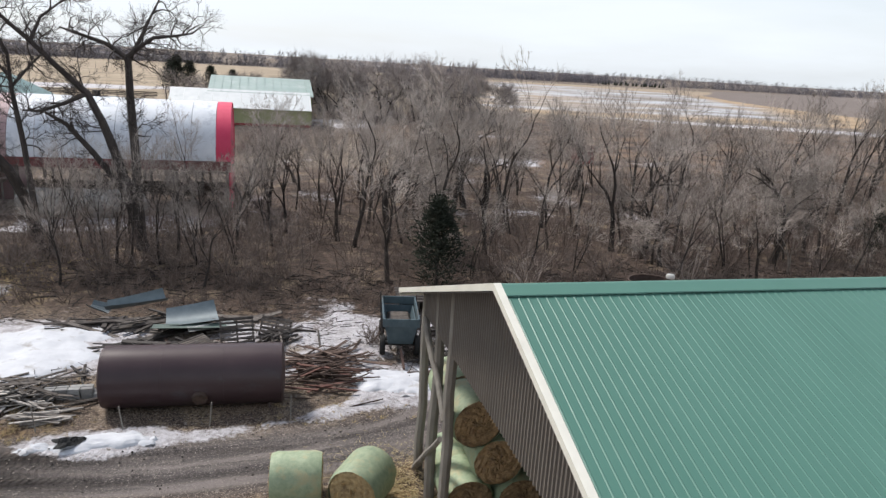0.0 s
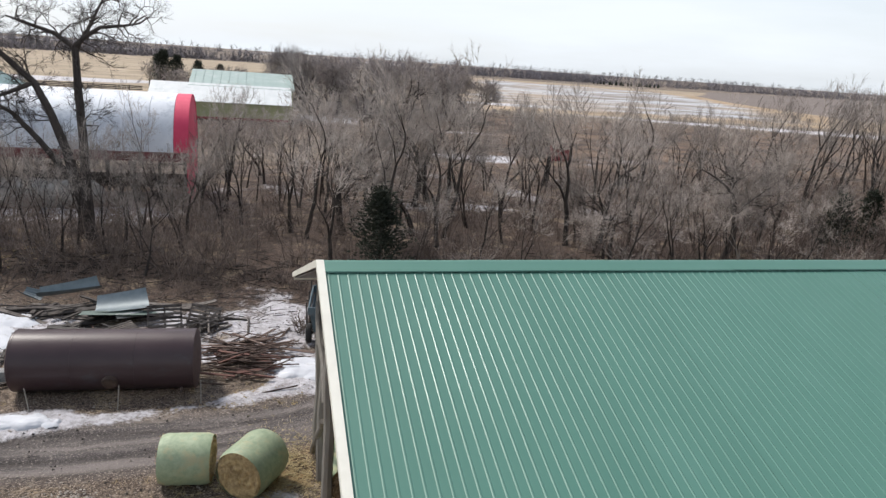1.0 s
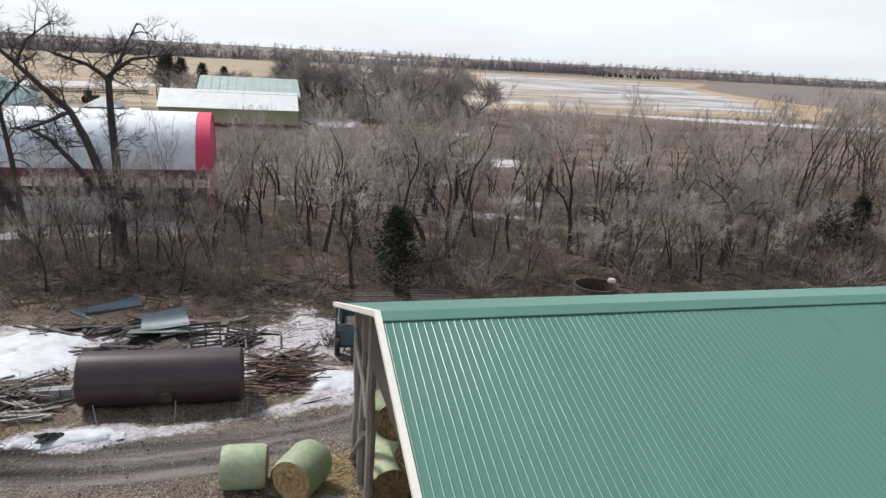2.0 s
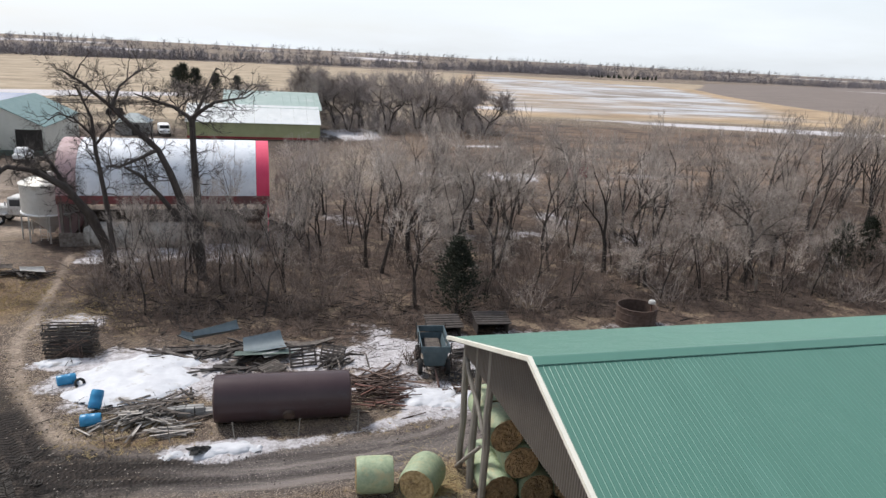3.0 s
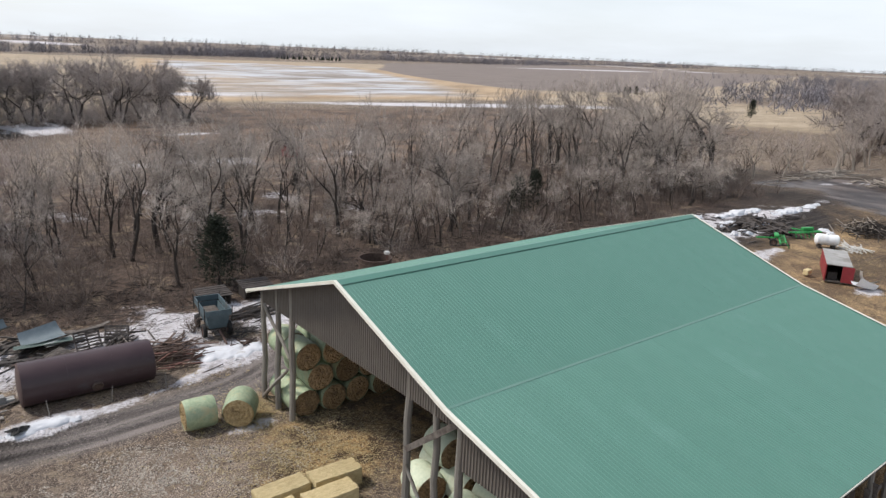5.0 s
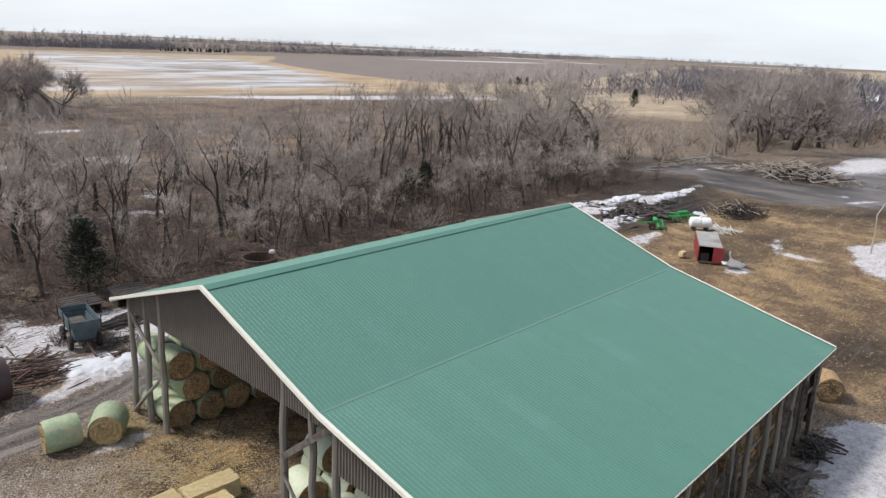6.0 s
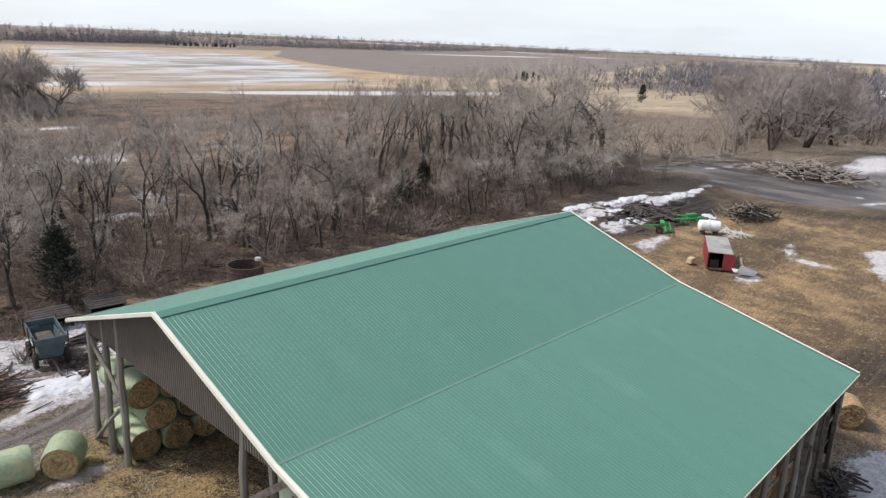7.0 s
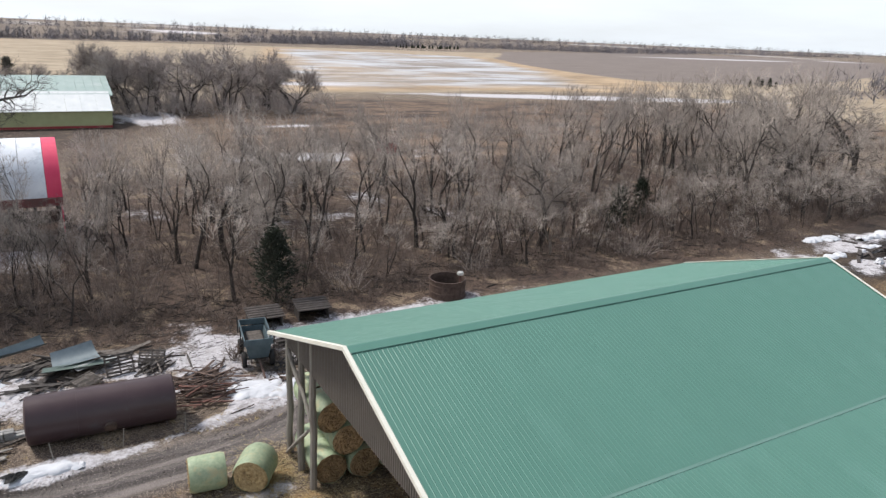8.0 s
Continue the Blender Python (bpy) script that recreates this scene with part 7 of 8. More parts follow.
# a wall of young growth along the wood's southern edge
for x, y in scatter(64, 27, 92, 37.5, 52, 1.9, 38, lambda x, y: south_edge(x) - 1.0 < y < south_edge(x) + 9 and y > 40 + 0.6 * (x - 84)):
    plant(KINDS[R.choice((1, 4, 5, 2, 7, 3))], x, y, R.uniform(0.42, 0.78), "low bushy leafless tree at the wood's edge", "young trees at the wood's edge", R.uniform(0.8, 1.0))
# taller trees at the wood's eastern end
for x, y in scatter(11, 78, 96, 44, 68, 4.0, 6, lambda x, y: y > 44 + 0.6 * (x - 84)):
    plant(KINDS[R.choice((2, 3, 7))], x, y, R.uniform(1.35, 1.7), "tall spreading leafless tree at the wood's end")
for x, y, s in ((93.5, 55.5, 1.75), (97, 52.5, 1.65), (101, 52, 1.8), (98.5, 59, 1.7), (90.5, 58.5, 1.6), (105, 55, 1.4), (87, 55, 1.5)):
    plant(KINDS[R.choice((2, 3, 7))], x, y, s, "tall spreading leafless tree at the wood's end")
# clump of old trees behind the barns
for x, y in scatter(24, 12, 50, 152, 178, 4.2, 8):
    plant(FARKINDS[R.randrange(3)], x, y, R.uniform(1.05, 1.55), "leafless tree in the clump by the olive barn", "clump by the barn")
for x, y in scatter(10, -20, 14, 162, 190, 5, 9):
    plant(FARKINDS[R.randrange(3)], x, y, R.uniform(0.7, 0.95), "leafless tree behind the olive barn")
# trees beyond the pond
for x, y in scatter(60, 128, 250, -2, 84, 5.0, 10, lambda x, y: y > 50 - (x - 100) * 0.26 and y < 0.43 * x - 17):
    low_end = 0.46 if y < 0.262 * x - 10.5 else 1.0
    plant(FARKINDS[R.randrange(3)], x, y, R.uniform(1.25, 1.85) * low_end, "leafless tree beyond the flooded ground", "trees beyond the pond")
PALE = forked_tree(120, 10, YOUNG, 2, 0.14, M_BARKPALE, M_BRUSHPALE)
for x, y in ((112, 45), (116, 43), (122, 41), (127, 42), (104, 46), (133, 42), (119, 47), (141, 43), (146, 44), (138, 46)):
    plant(PALE, x, y, R.uniform(0.7, 1.35), "pale barked dead tree in wet ground", "pale trees by the pond")
plant(PALE, 36.4, 40.6, 0.55, "pale barked dead tree at the wood's edge")


def red_barn():
    """A long low barn far beyond the pond."""
    b = thing("red_barn", "long low red barn with a white metal roof beyond the trees", "barn", pose(364, 50, 0, 0, 0, 102))
    n, half, d, eave, ridge = 12, 21.0, 5.5, 3.7, 6.4
    for y in (-d, d):
        part("wall", MB().box((0, y, eave / 2), (2 * half, 0.2, eave)), M_DULLRED, b)
    for x in (-half, half):
        g = MB()
        g.add([(x + a, y, z) for a in (-0.1, 0.1) for y, z in ((-d + 0.1, 0), (d - 0.1, 0), (d - 0.1, eave), (0, ridge - 0.15), (-d + 0.1, eave))], [(4, 3, 2, 1, 0), (5, 6, 7, 8, 9), (0, 1, 6, 5), (1, 2, 7, 6), (2, 3, 8, 7), (3, 4, 9, 8), (4, 0, 5, 9)])
        part("gable_wall", g, M_DULLRED, b)
    for s_ in (-1, 1):
        part("roof", board((0, s_ * (d + 0.5), eave - 0.2), (0, 0, ridge), 2 * half + 1, 0.14), M_WHITE, b)
    for i in range(n):
        part("window", MB().box((-half + (i + 0.5) * 2 * half / n, d + 0.1, 2.6), (1.1, 0.1, 0.9)), M_WHITE, b)


red_barn()


# old oaks near the hoop barn, with crooked limbs
OAK = dict(bend=0.34, lift=0.01, open=1.25, pair=0.55, top=4, shoots=2, reach=0.62, fine=3, twig=0.009)
def limbed_oak(label, lines, seed):
    """An old oak from its main limbs: each a line of places with the radius at its start and end."""
    t = thing("old_oak", label, "tree")
    q = random.Random(seed)
    c = MB()
    for n, (r0, r1, pts) in enumerate(lines):
        pts = [Vector(p) for p in pts]
        w = MB().tube(pts, [r0 + (r1 - r0) * i / (len(pts) - 1) for i in range(len(pts))], 8, False)
        for i, (a, b) in enumerate(zip(pts, pts[1:])):
            if n == 0 and i < 2:
                continue
            for _ in range(max(3, round((b - a).length * 2.1))):
                d = ((b - a).normalized() * 0.5 + Vector((q.gauss(0, .6), q.gauss(0, .6), q.gauss(.25, .5)))).normalized()
                fork(c, c, q, a.lerp(b, q.random()), d, q.uniform(0.5, 1.15), 0.055, 2, OAK)
        part("limb" if n else "trunk", w, M_BARKDARK, t, smooth=True)
    part("crown", c, M_BARKDARK, t)


limbed_oak("old dark leafless oak with level crooked limbs", (
    (0.34, 0.20, ((-6.9, 48, -0.2), (-7.0, 48, 3.2), (-7.05, 48, 6.5), (-7.2, 48.1, 9.6), (-7.2, 48, 12.1))),
    (0.17, 0.05, ((-7.2, 48, 12.0), (-8.5, 48.6, 12.8), (-10.0, 48.2, 13.3), (-11.1, 48.9, 13.6))),
    (0.17, 0.05, ((-7.2, 48, 12.1), (-6.6, 47.5, 12.6), (-5.6, 47.3, 13.3), (-4.4, 47.9, 13.5), (-3.4, 47.5, 13.7))),
    (0.15, 0.05, ((-7.1, 48, 12.1), (-6.6, 48.7, 13.1), (-6.1, 49.2, 14.3), (-5.5, 49.6, 15.6)))), 3)
limbed_oak("old dark leafless oak leaning far over", (
    (0.36, 0.06, ((-6.8, 48.5, -0.3), (-7.6, 48.3, 3.2), (-8.1, 48.2, 5.7), (-8.8, 48, 8.0), (-9.6, 48, 9.8), (-11.1, 47.8, 11.3), (-12.4, 47.6, 12.7), (-14.2, 47.8, 14.3), (-15.0, 47.5, 14.9))),
    (0.15, 0.05, ((-9.6, 48, 9.8), (-10.8, 47.4, 9.2), (-12.0, 47.0, 8.7), (-12.8, 46.6, 8.8))),
    (0.13, 0.04, ((-12.4, 47.6, 12.7), (-11.9, 48.2, 14.1), (-10.7, 48.8, 15.2))),
    (0.24, 0.08, ((-7.7, 48.3, 3.5), (-9.4, 47.6, 6.3), (-10.7, 47.2, 8.0), (-11.7, 46.8, 8.7)))), 4)
limbed_oak("tall thin dark leafless oak with a bare top", (
    (0.24, 0.06, ((-12.8, 48, -0.2), (-13.0, 48, 2.6), (-13.3, 48, 6.5), (-13.7, 48, 9.8), (-13.8, 48.1, 11.9), (-14.7, 48, 14.2))),
    (0.10, 0.04, ((-13.8, 48, 10.7), (-14.8, 47.5, 11.9), (-15.6, 47.2, 12.2))),
    (0.10, 0.04, ((-13.7, 48, 10.0), (-12.7, 48.4, 11.3), (-12.0, 48.8, 12.1)))), 5)


def arched_limb():
    t = thing("leaning_oak", "dark oak with a long limb arching over the yard lane", "tree")
    w, c, q = MB(), MB(), random.Random(77)
    main = [Vector(p) for p in ((-13.6, 50.5, -0.2), (-13.9, 50.2, 2.2), (-14.6, 49.6, 4.6), (-16.0, 49.0, 6.8), (-17.8, 48.5, 8.1), (-19.4, 48.2, 8.4), (-20.8, 48.0, 7.4), (-21.6, 47.8, 5.9))]
    w.tube(main, [0.42, 0.36, 0.31, 0.27, 0.22, 0.17, 0.12, 0.06], 8, False)
    second = [Vector(p) for p in ((-14.0, 50.2, 2.4), (-15.0, 50.4, 4.4), (-16.4, 50.8, 6.4), (-17.2, 51.0, 8.0), (-17.9, 51.3, 9.0))]
    part("limb", MB().tube(second, [0.28, 0.24, 0.19, 0.12, 0.05], 7, False), M_BARKDARK, t, smooth=True)
    for line in (main[2:], second[1:]):
        for a, b in zip(line, line[1:]):
            for _ in range(7):
                p = a.lerp(b, q.random())
                d = Vector((q.gauss(-.2, .6), q.gauss(0, .6), q.gauss(.3, .5))).normalized()
                fork(c, c, q, p, d, q.uniform(0.45, 1.0), 0.05, 2, OAK)
    part("trunk", w, M_BARKDARK, t, smooth=True)
    part("crown", c, M_BARKDARK, t)


arched_limb()


# ---- evergreens ----
def cedar_mesh(seed, h, width):
    """A ragged cedar: sprays along uneven boughs, with gaps between them."""
    q = random.Random(seed)
    f = MB()
    for _ in range(150):
        u, a = q.random() ** 0.85, q.uniform(0, 6.283)
        z0 = h * (0.03 + 0.93 * u)
        reach = width * (1 - u) ** 0.72 * q.uniform(0.35, 1.15) + 0.10
        rise = q.uniform(0.05, 0.75)
        for _k in range(16):
            v = q.random() ** 0.6
            p = Vector((math.cos(a) * reach * v, math.sin(a) * reach * v, z0 + reach * v * rise)) + Vector((q.gauss(0, .17), q.gauss(0, .17), q.gauss(0, .15)))
            d = Vector((math.cos(a) + q.gauss(0, .6), math.sin(a) + q.gauss(0, .6), q.gauss(0.5, .5))).normalized() * q.uniform(0.12, 0.34)
            s = d.orthogonal().normalized() * q.uniform(0.03, 0.07)
            t = d.cross(s).normalized() * s.length
            f.add([p - s, p + s, p + t, p + d], [(0, 1, 3), (1, 2, 3), (2, 0, 3), (0, 2, 1)])
    return MB().tube([(0, 0, -0.2), (0, 0, h * 0.5), (0.05, 0, h * 0.95)], [h * 0.022, h * 0.014, 0.01], 7, False).mesh("trunk", M_BARK, True), f.mesh("foliage", M_NEEDLE)


CEDARS = [cedar_mesh(1, 4.8, 1.8), cedar_mesh(2, 5.0, 1.8)]
def cedar(x, y, s, label, k=0, sz=1.0):
    t = thing("cedar_tree", label, "tree", pose(x, y, 0, 0, 0, R.uniform(0, 360)) @ Matrix.Diagonal((s, s, s * sz, 1)))
    part("trunk", CEDARS[k][0], None, t)
    part("foliage", CEDARS[k][1], None, t)


cedar(10.5, 38.6, 1.18, "dark green cedar at the wood's edge")
cedar(46.5, 43.0, 1.05, "dark green cedar among bare brush", 1)
cedar(52.5, 46.0, 1.0, "dark green cedar deep in the brush", 1)
for x, y, s, sz in ((-23.8, 232, 2.6, 0.82), (-20.5, 236, 2.2, 0.85), (-26.2, 240, 2.3, 0.8), (-14.5, 238, 1.9, 0.85), (-8, 240, 1.7, 0.85)):
    cedar(x, y, s, "dark conifer behind the barns", 1, sz)
for x, y, s in ((298, 224, 0.8), (300.5, 221.5, 1.05), (302, 220.5, 0.9), (304.5, 218, 1.0), (306.5, 216, 0.7)):
    cedar(x, y, s, "dark conifer in a small clump by the field", 1)
cedar(236, 118, 1.3, "dark conifer near the far house", 1)


# ---- brush ----
def bush(mb, q, x, y, h, stems, spread, tw):
    """A tangled leafless bush of crooked, forking stems."""
    for _ in range(stems):
        a = q.uniform(0, 6.283)
        o = q.uniform(0, 0.3) * spread
        p = Vector((x + math.cos(a) * o, y + math.sin(a) * o, -0.05))
        ln, d = h * q.uniform(0.28, 0.46), Vector((math.cos(a) * q.uniform(0.1, 1.0), math.sin(a) * q.uniform(0.1, 1.0), 1.0)).normalized()
        pts = [p]
        for _k in range(3):
            d = (d + Vector((q.gauss(0, .34), q.gauss(0, .34), q.gauss(0.02, .22)))).normalized()
            pts.append(pts[-1] + d * ln)
        mb.tube(pts, [tw * 1.8, tw * 1.4, tw, 0], 3, False)
        for k in range(8):
            i = q.choice((0, 1, 1, 2, 2))
            b = pts[i].lerp(pts[i + 1], q.random())
            e = b + Vector((q.gauss(0, .75), q.gauss(0, .75), q.gauss(0.30, .45))) * (h * 0.26)
            mb.cone(b, e, tw * 0.8)
            if k % 2 == 0:
                c = b.lerp(e, 0.5)
                mb.cone(c, c + Vector((q.gauss(0, .5), q.gauss(0, .5), q.gauss(0.15, .4))) * (h * 0.2), tw * 0.6)


q = random.Random(31)
under = MB()
for x, y in scatter(365, -13.5, 96, 37, 88, 1.35, 12, lambda x, y: south_edge(x) - 1.6 < y < north_edge(x) and (y < south_edge(x) + 14 or q.random() < 0.4)):
    bush(under, q, x, y, q.uniform(1.4, 3.4), q.randint(7, 13), q.uniform(1.2, 2.4), 0.015)
tagged(part("undergrowth", under, M_BRUSH), "dense leafless brown undergrowth of the wood", "brush", kind="stuff")
barn_front = MB()
for x, y in scatter(34, -14.2, 3, 43, 52, 1.2, 13):
    bush(barn_front, q, x, y, q.uniform(1.8, 3.6), 8, 2.4, 0.014)
for x, y in scatter(14, -9, 3, 50, 57.5, 1.6, 39):
    bush(barn_front, q, x, y, q.uniform(1.8, 3.4), 9, 2.4, 0.015)
tagged(part("roadside_thicket", barn_front, M_SHRUB), "grey-brown leafless thicket before the hoop barn", "brush", kind="stuff")
sap = MB()
for _ in range(1300):
    x = q.uniform(40, 91) if q.random() < 0.5 else q.uniform(-14, 91)
    y = south_edge(x) + abs(q.gauss(0, 9)) - 0.8
    if y > north_edge(x) or y < 39 + 0.6 * (x - 84):
        continue
    h = q.uniform(1.8, 5.0) * (0.7 if x < 6 else 1.0) * (0.55 if y < south_edge(x) + 1.5 else 1.0)
    d = Vector((q.gauss(0, .16), q.gauss(0, .16), 1)).normalized()
    pts = [Vector((x, y, -0.05))]
    for _k in range(3):
        d = (d + Vector((q.gauss(0, .13), q.gauss(0, .13), 0.05))).normalized()
        pts.append(pts[-1] + d * h / 3)
    sap.tube(pts, [0.030, 0.022, 0.014, 0.0], 3, False)
    for _k in range(8):
        i = q.choice((0, 1, 1, 2, 2))
        b = pts[i].lerp(pts[i + 1], q.random())
        sap.cone(b, b + (d * 0.5 + Vector((q.gauss(0, .5), q.gauss(0, .5), q.gauss(.15, .25)))).normalized() * h * q.uniform(0.12, 0.32), 0.012)
tagged(part("sapling_thicket", sap, M_BRUSH), "thin leafless saplings crowding the wood", "saplings", kind="stuff")
low = MB()
for _ in range(620):
    x = q.uniform(-13, 70)
    bush(low, q, x, south_edge(x) - q.uniform(-1.0, 3.6), q.uniform(0.35, 1.1), 4, 0.9, 0.011)
for x, y in ((5.7, 31.2), (5.6, 30.5), (7.9, 30.0)):
    bush(low, q, x, y, 0.9, 14, 0.8, 0.012)
tagged(part("edge_scrub", low, M_BRUSH), "low brown scrub and dead weeds before the wood", "brush", kind="stuff")
SHRUB = dict(kids=(12, 9, 8), top=3, bend=0.30, lift=0.05, clear=0.10, angle=0.85, ratio=0.50, girth=0.014, twig=0.014)
SHRUBS = [tree_meshes(141, 4.6, SHRUB, 4, 0.36, M_BARK, M_SHRUB), tree_meshes(142, 4.6, SHRUB, 4, 0.40, M_BARK, M_SHRUB)]
for x, y in scatter(17, -37.5, -24.0, 41.0, 51.5, 2.0, 14, lambda x, y: y > 41.8 - (x + 26.5) * 1.0):
    t = thing("bare_shrub", "spreading leafless shrub beside the churned track", "shrub", pose(x, y, 0, 0, 0, R.uniform(0, 360)) @ Matrix.Diagonal((1, 1, R.uniform(0.7, 0.95), 1)), "shrubs by the track")
    k = SHRUBS[R.randrange(2)]
    part("stem", k[0], None, t)
    part("crown", k[1], None, t)
BIGSHRUB = dict(bole=0.30, girth=0.0150, bend=0.22, lift=0.02, open=1.1, pair=0.5, top=4, shoots=3, reach=0.8, fine=5, twig=0.0115)
BIGSHRUBS = [forked_tree(151, 5.6, BIGSHRUB, 4, 0.42, M_BARK, M_SHRUB), forked_tree(152, 5.2, BIGSHRUB, 3, 0.48, M_BARK, M_SHRUB)]
for k, (x, y, s_) in enumerate(((-25.2, 43.6, 1.0), (-27.6, 46.0, 1.05), (-30.4, 44.6, 0.95), (-24.2, 47.4, 0.85), (-33.5, 47.2, 1.0))):
    t = thing("bare_shrub", "tall spreading leafless shrub beside the churned track", "shrub", pose(x, y, 0, 0, 0, 70 * k) @ Matrix.Scale(s_, 4), "shrubs by the track")
    part("stem", BIGSHRUBS[k % 2][0], None, t)
    part("crown", BIGSHRUBS[k % 2][1], None, t)
lean = thing("leaning_tree", "leafless tree leaning far out beside the churned track", "tree", pose(-27.0, 45.0, -0.2, 0, 48, -8) @ Matrix.Scale(0.74, 4))
part("trunk", KINDS[2][0], None, lean)
part("crown", KINDS[2][1], None, lean)
palebr = MB()
for x, y in ((43.0, 37.6), (44.6, 37.4), (16.0, 39.0), (27.5, 39.0), (58, 37.6)):
    bush(palebr, q, x, y, q.uniform(2.0, 3.2), 20, 3.4, 0.011)
tagged(part("pale_brush", palebr, M_BRUSHPALE), "pale grey leafless shrubs along the wood's edge", "brush", kind="stuff")
far_br = MB()
for x, y in scatter(110, 112, 250, -2, 84, 3.0, 15, lambda x, y: y > 50 - (x - 100) * 0.26 and y < 0.43 * x - 15):
    bush(far_br, q, x, y, q.uniform(2.5, 5.5), 12, 3.4, 0.03)
for x, y in scatter(46, 92, 150, 46, 84, 3.4, 26, lambda x, y: y > 50 - (x - 100) * 0.2):
    bush(far_br, q, x, y, q.uniform(2.0, 4.4), 10, 3.0, 0.024)
tagged(part("far_thicket", far_br, M_BRUSH), "leafless brown thicket beyond the meadow", "brush", kind="stuff")

barn_br = MB()
for x, y in scatter(90, 10, 52, 149, 180, 2.2, 16):
    bush(barn_br, q, x, y, q.uniform(3.5, 7), 12, 4.2, 0.024)
tagged(part("barn_thicket", barn_br, M_FARTWIG), "pale leafless thicket round the clump by the barn", "brush", kind="stuff")

# fallen sticks and litter
lit = MB()
for _ in range(900):
    x = q.uniform(-14, 60)
    y = south_edge(x) + q.gauss(0.5, 2.2)
    a, ln = q.uniform(0, 6.283), q.uniform(0.4, 2.2)
    d = Vector((math.cos(a), math.sin(a), q.uniform(-.02, .12))) * ln
    p = Vector((x, y, 0.05))
    lit.tube([p, p + d * 0.5 + Vector((0, 0, q.uniform(0, .1))), p + d], [0.03, 0.025, 0.0], 4, False)
tagged(part("fallen_sticks", lit, M_BARK), "fallen sticks and dead branches at the wood's edge", "sticks", kind="stuff")

# gravel stones, straw and clods
st = MB()
for _ in range(9000):
    a, rr = q.uniform(0, 6.283), q.random() ** 0.6
    x, y = -1.0 + 6.8 * rr * math.cos(a), 15.3 + 3.6 * rr * math.sin(a)
    if float(fbm(np.array([x]), np.array([y]), 1.1, 77)[0]) < 0.38 + 0.20 * rr:
        continue
    s = q.uniform(0.018, 0.060)
    vs = [Vector((q.uniform(.6, 1) * a_, q.uniform(.6, 1) * b_, q.uniform(.4, .8) * c_)) * s + Vector((x, y, s * 0.2)) for a_, b_, c_ in ((1, 0, 0), (-1, 0, 0), (0, 1, 0), (0, -1, 0), (0, 0, 1))]
    st.add(vs, [(0, 2, 4), (2, 1, 4), (1, 3, 4), (3, 0, 4)])
tagged(part("gravel_stones", st, M_STONE), "pale loose stones on the yard's gravel", "gravel", kind="stuff")
gr = MB()
for k in range(5600):
    if k % 2:
        x, y = q.choice(((-20.5, 29.5), (-19, 23), (-18.5, 45), (-9, 24), (3.5, 20.3), (-13, 42)))
        x, y = x + q.gauss(0, 1.6), y + q.gauss(0, 2.2)
        h = q.uniform(0.08, 0.25)
        if x > -14 and 19.4 < y < 23.4 or float(near_line(np.array([x]), np.array([y]), MUD_LINE)[0][0]) < 2.7:
            continue
    else:
        x, y = q.uniform(32, 92), q.uniform(-8, 19)
        h = q.uniform(0.06, 0.16)
    p = Vector((x, y, ground_z(x, y) - 0.02))
    for _k in range(6):
        gr.cone(p + Vector((q.gauss(0, .06), q.gauss(0, .06), 0)), p + Vector((q.gauss(0, .7), q.gauss(0, .7), q.uniform(.4, 1))) * h, 0.012 if k % 2 else 0.014)
tagged(part("dry_grass", gr, M_GRASS), "tufts of flattened tan winter grass", "grass", kind="stuff")
dk = MB()
for _ in range(1300):
    x, y = (q.uniform(-13, 10), q.uniform(26.5, 36)) if q.random() < 0.7 else (q.uniform(55, 90), q.uniform(19, 34))
    if -12.2 < x < -5.8 and 29.0 < y < 34.6:
        continue
    a, ln = q.uniform(0, 6.283), q.uniform(0.15, 0.9)
    p = Vector((x, y, ground_z(x, y) + q.uniform(0.02, 0.16)))
    dk.tube([p, p + Vector((math.cos(a), math.sin(a), q.uniform(-.08, .2))) * ln], [q.uniform(0.012, 0.03), 0.008], 3)
tagged(part("strewn_sticks", dk, M_BARKDARK), "dark sticks and splinters strewn over the old snow", "sticks", kind="stuff")
ch = MB()
for _ in range(5200):
    x, y = q.uniform(-19, 9), q.uniform(9, 37)
    if float(near_line(np.array([x]), np.array([y]), MUD_LINE)[0][0]) < 2.6 and q.random() < 0.9:
        continue
    s = q.uniform(0.018, 0.05)
    z0 = ground_z(x, y)
    vs = [Vector((q.uniform(.5, 1.6) * a_, q.uniform(.5, 1.2) * b_, q.uniform(.4, .8) * c_)) * s + Vector((x, y, z0 + s * 0.2)) for a_, b_, c_ in ((1, 0, 0), (-1, 0, 0), (0, 1, 0), (0, -1, 0), (0, 0, 1))]
    ch.add(vs, [(0, 2, 4), (2, 1, 4), (1, 3, 4), (3, 0, 4)])
tagged(part("wood_chips", ch, M_BARKPALE), "pale chips and stubble strewn over the yard", "chips", kind="stuff")
sw = MB()
for _ in range(9000):
    x, y = (q.gauss(5.0, 2.4), q.gauss(13.4, 2.3)) if q.random() < 0.75 else (q.gauss(4.3, 0.8), q.gauss(19.3, 1.1))
    a, ln = q.uniform(0, 6.283), q.uniform(0.08, 0.3)
    p = Vector((x, y, 0.05))
    sw.cone(p, p + Vector((math.cos(a), math.sin(a), q.uniform(-.1, .25))) * ln, 0.010)
tagged(part("loose_straw", sw, M_STRAW), "loose straw scattered before the hay shed", "straw", kind="stuff")


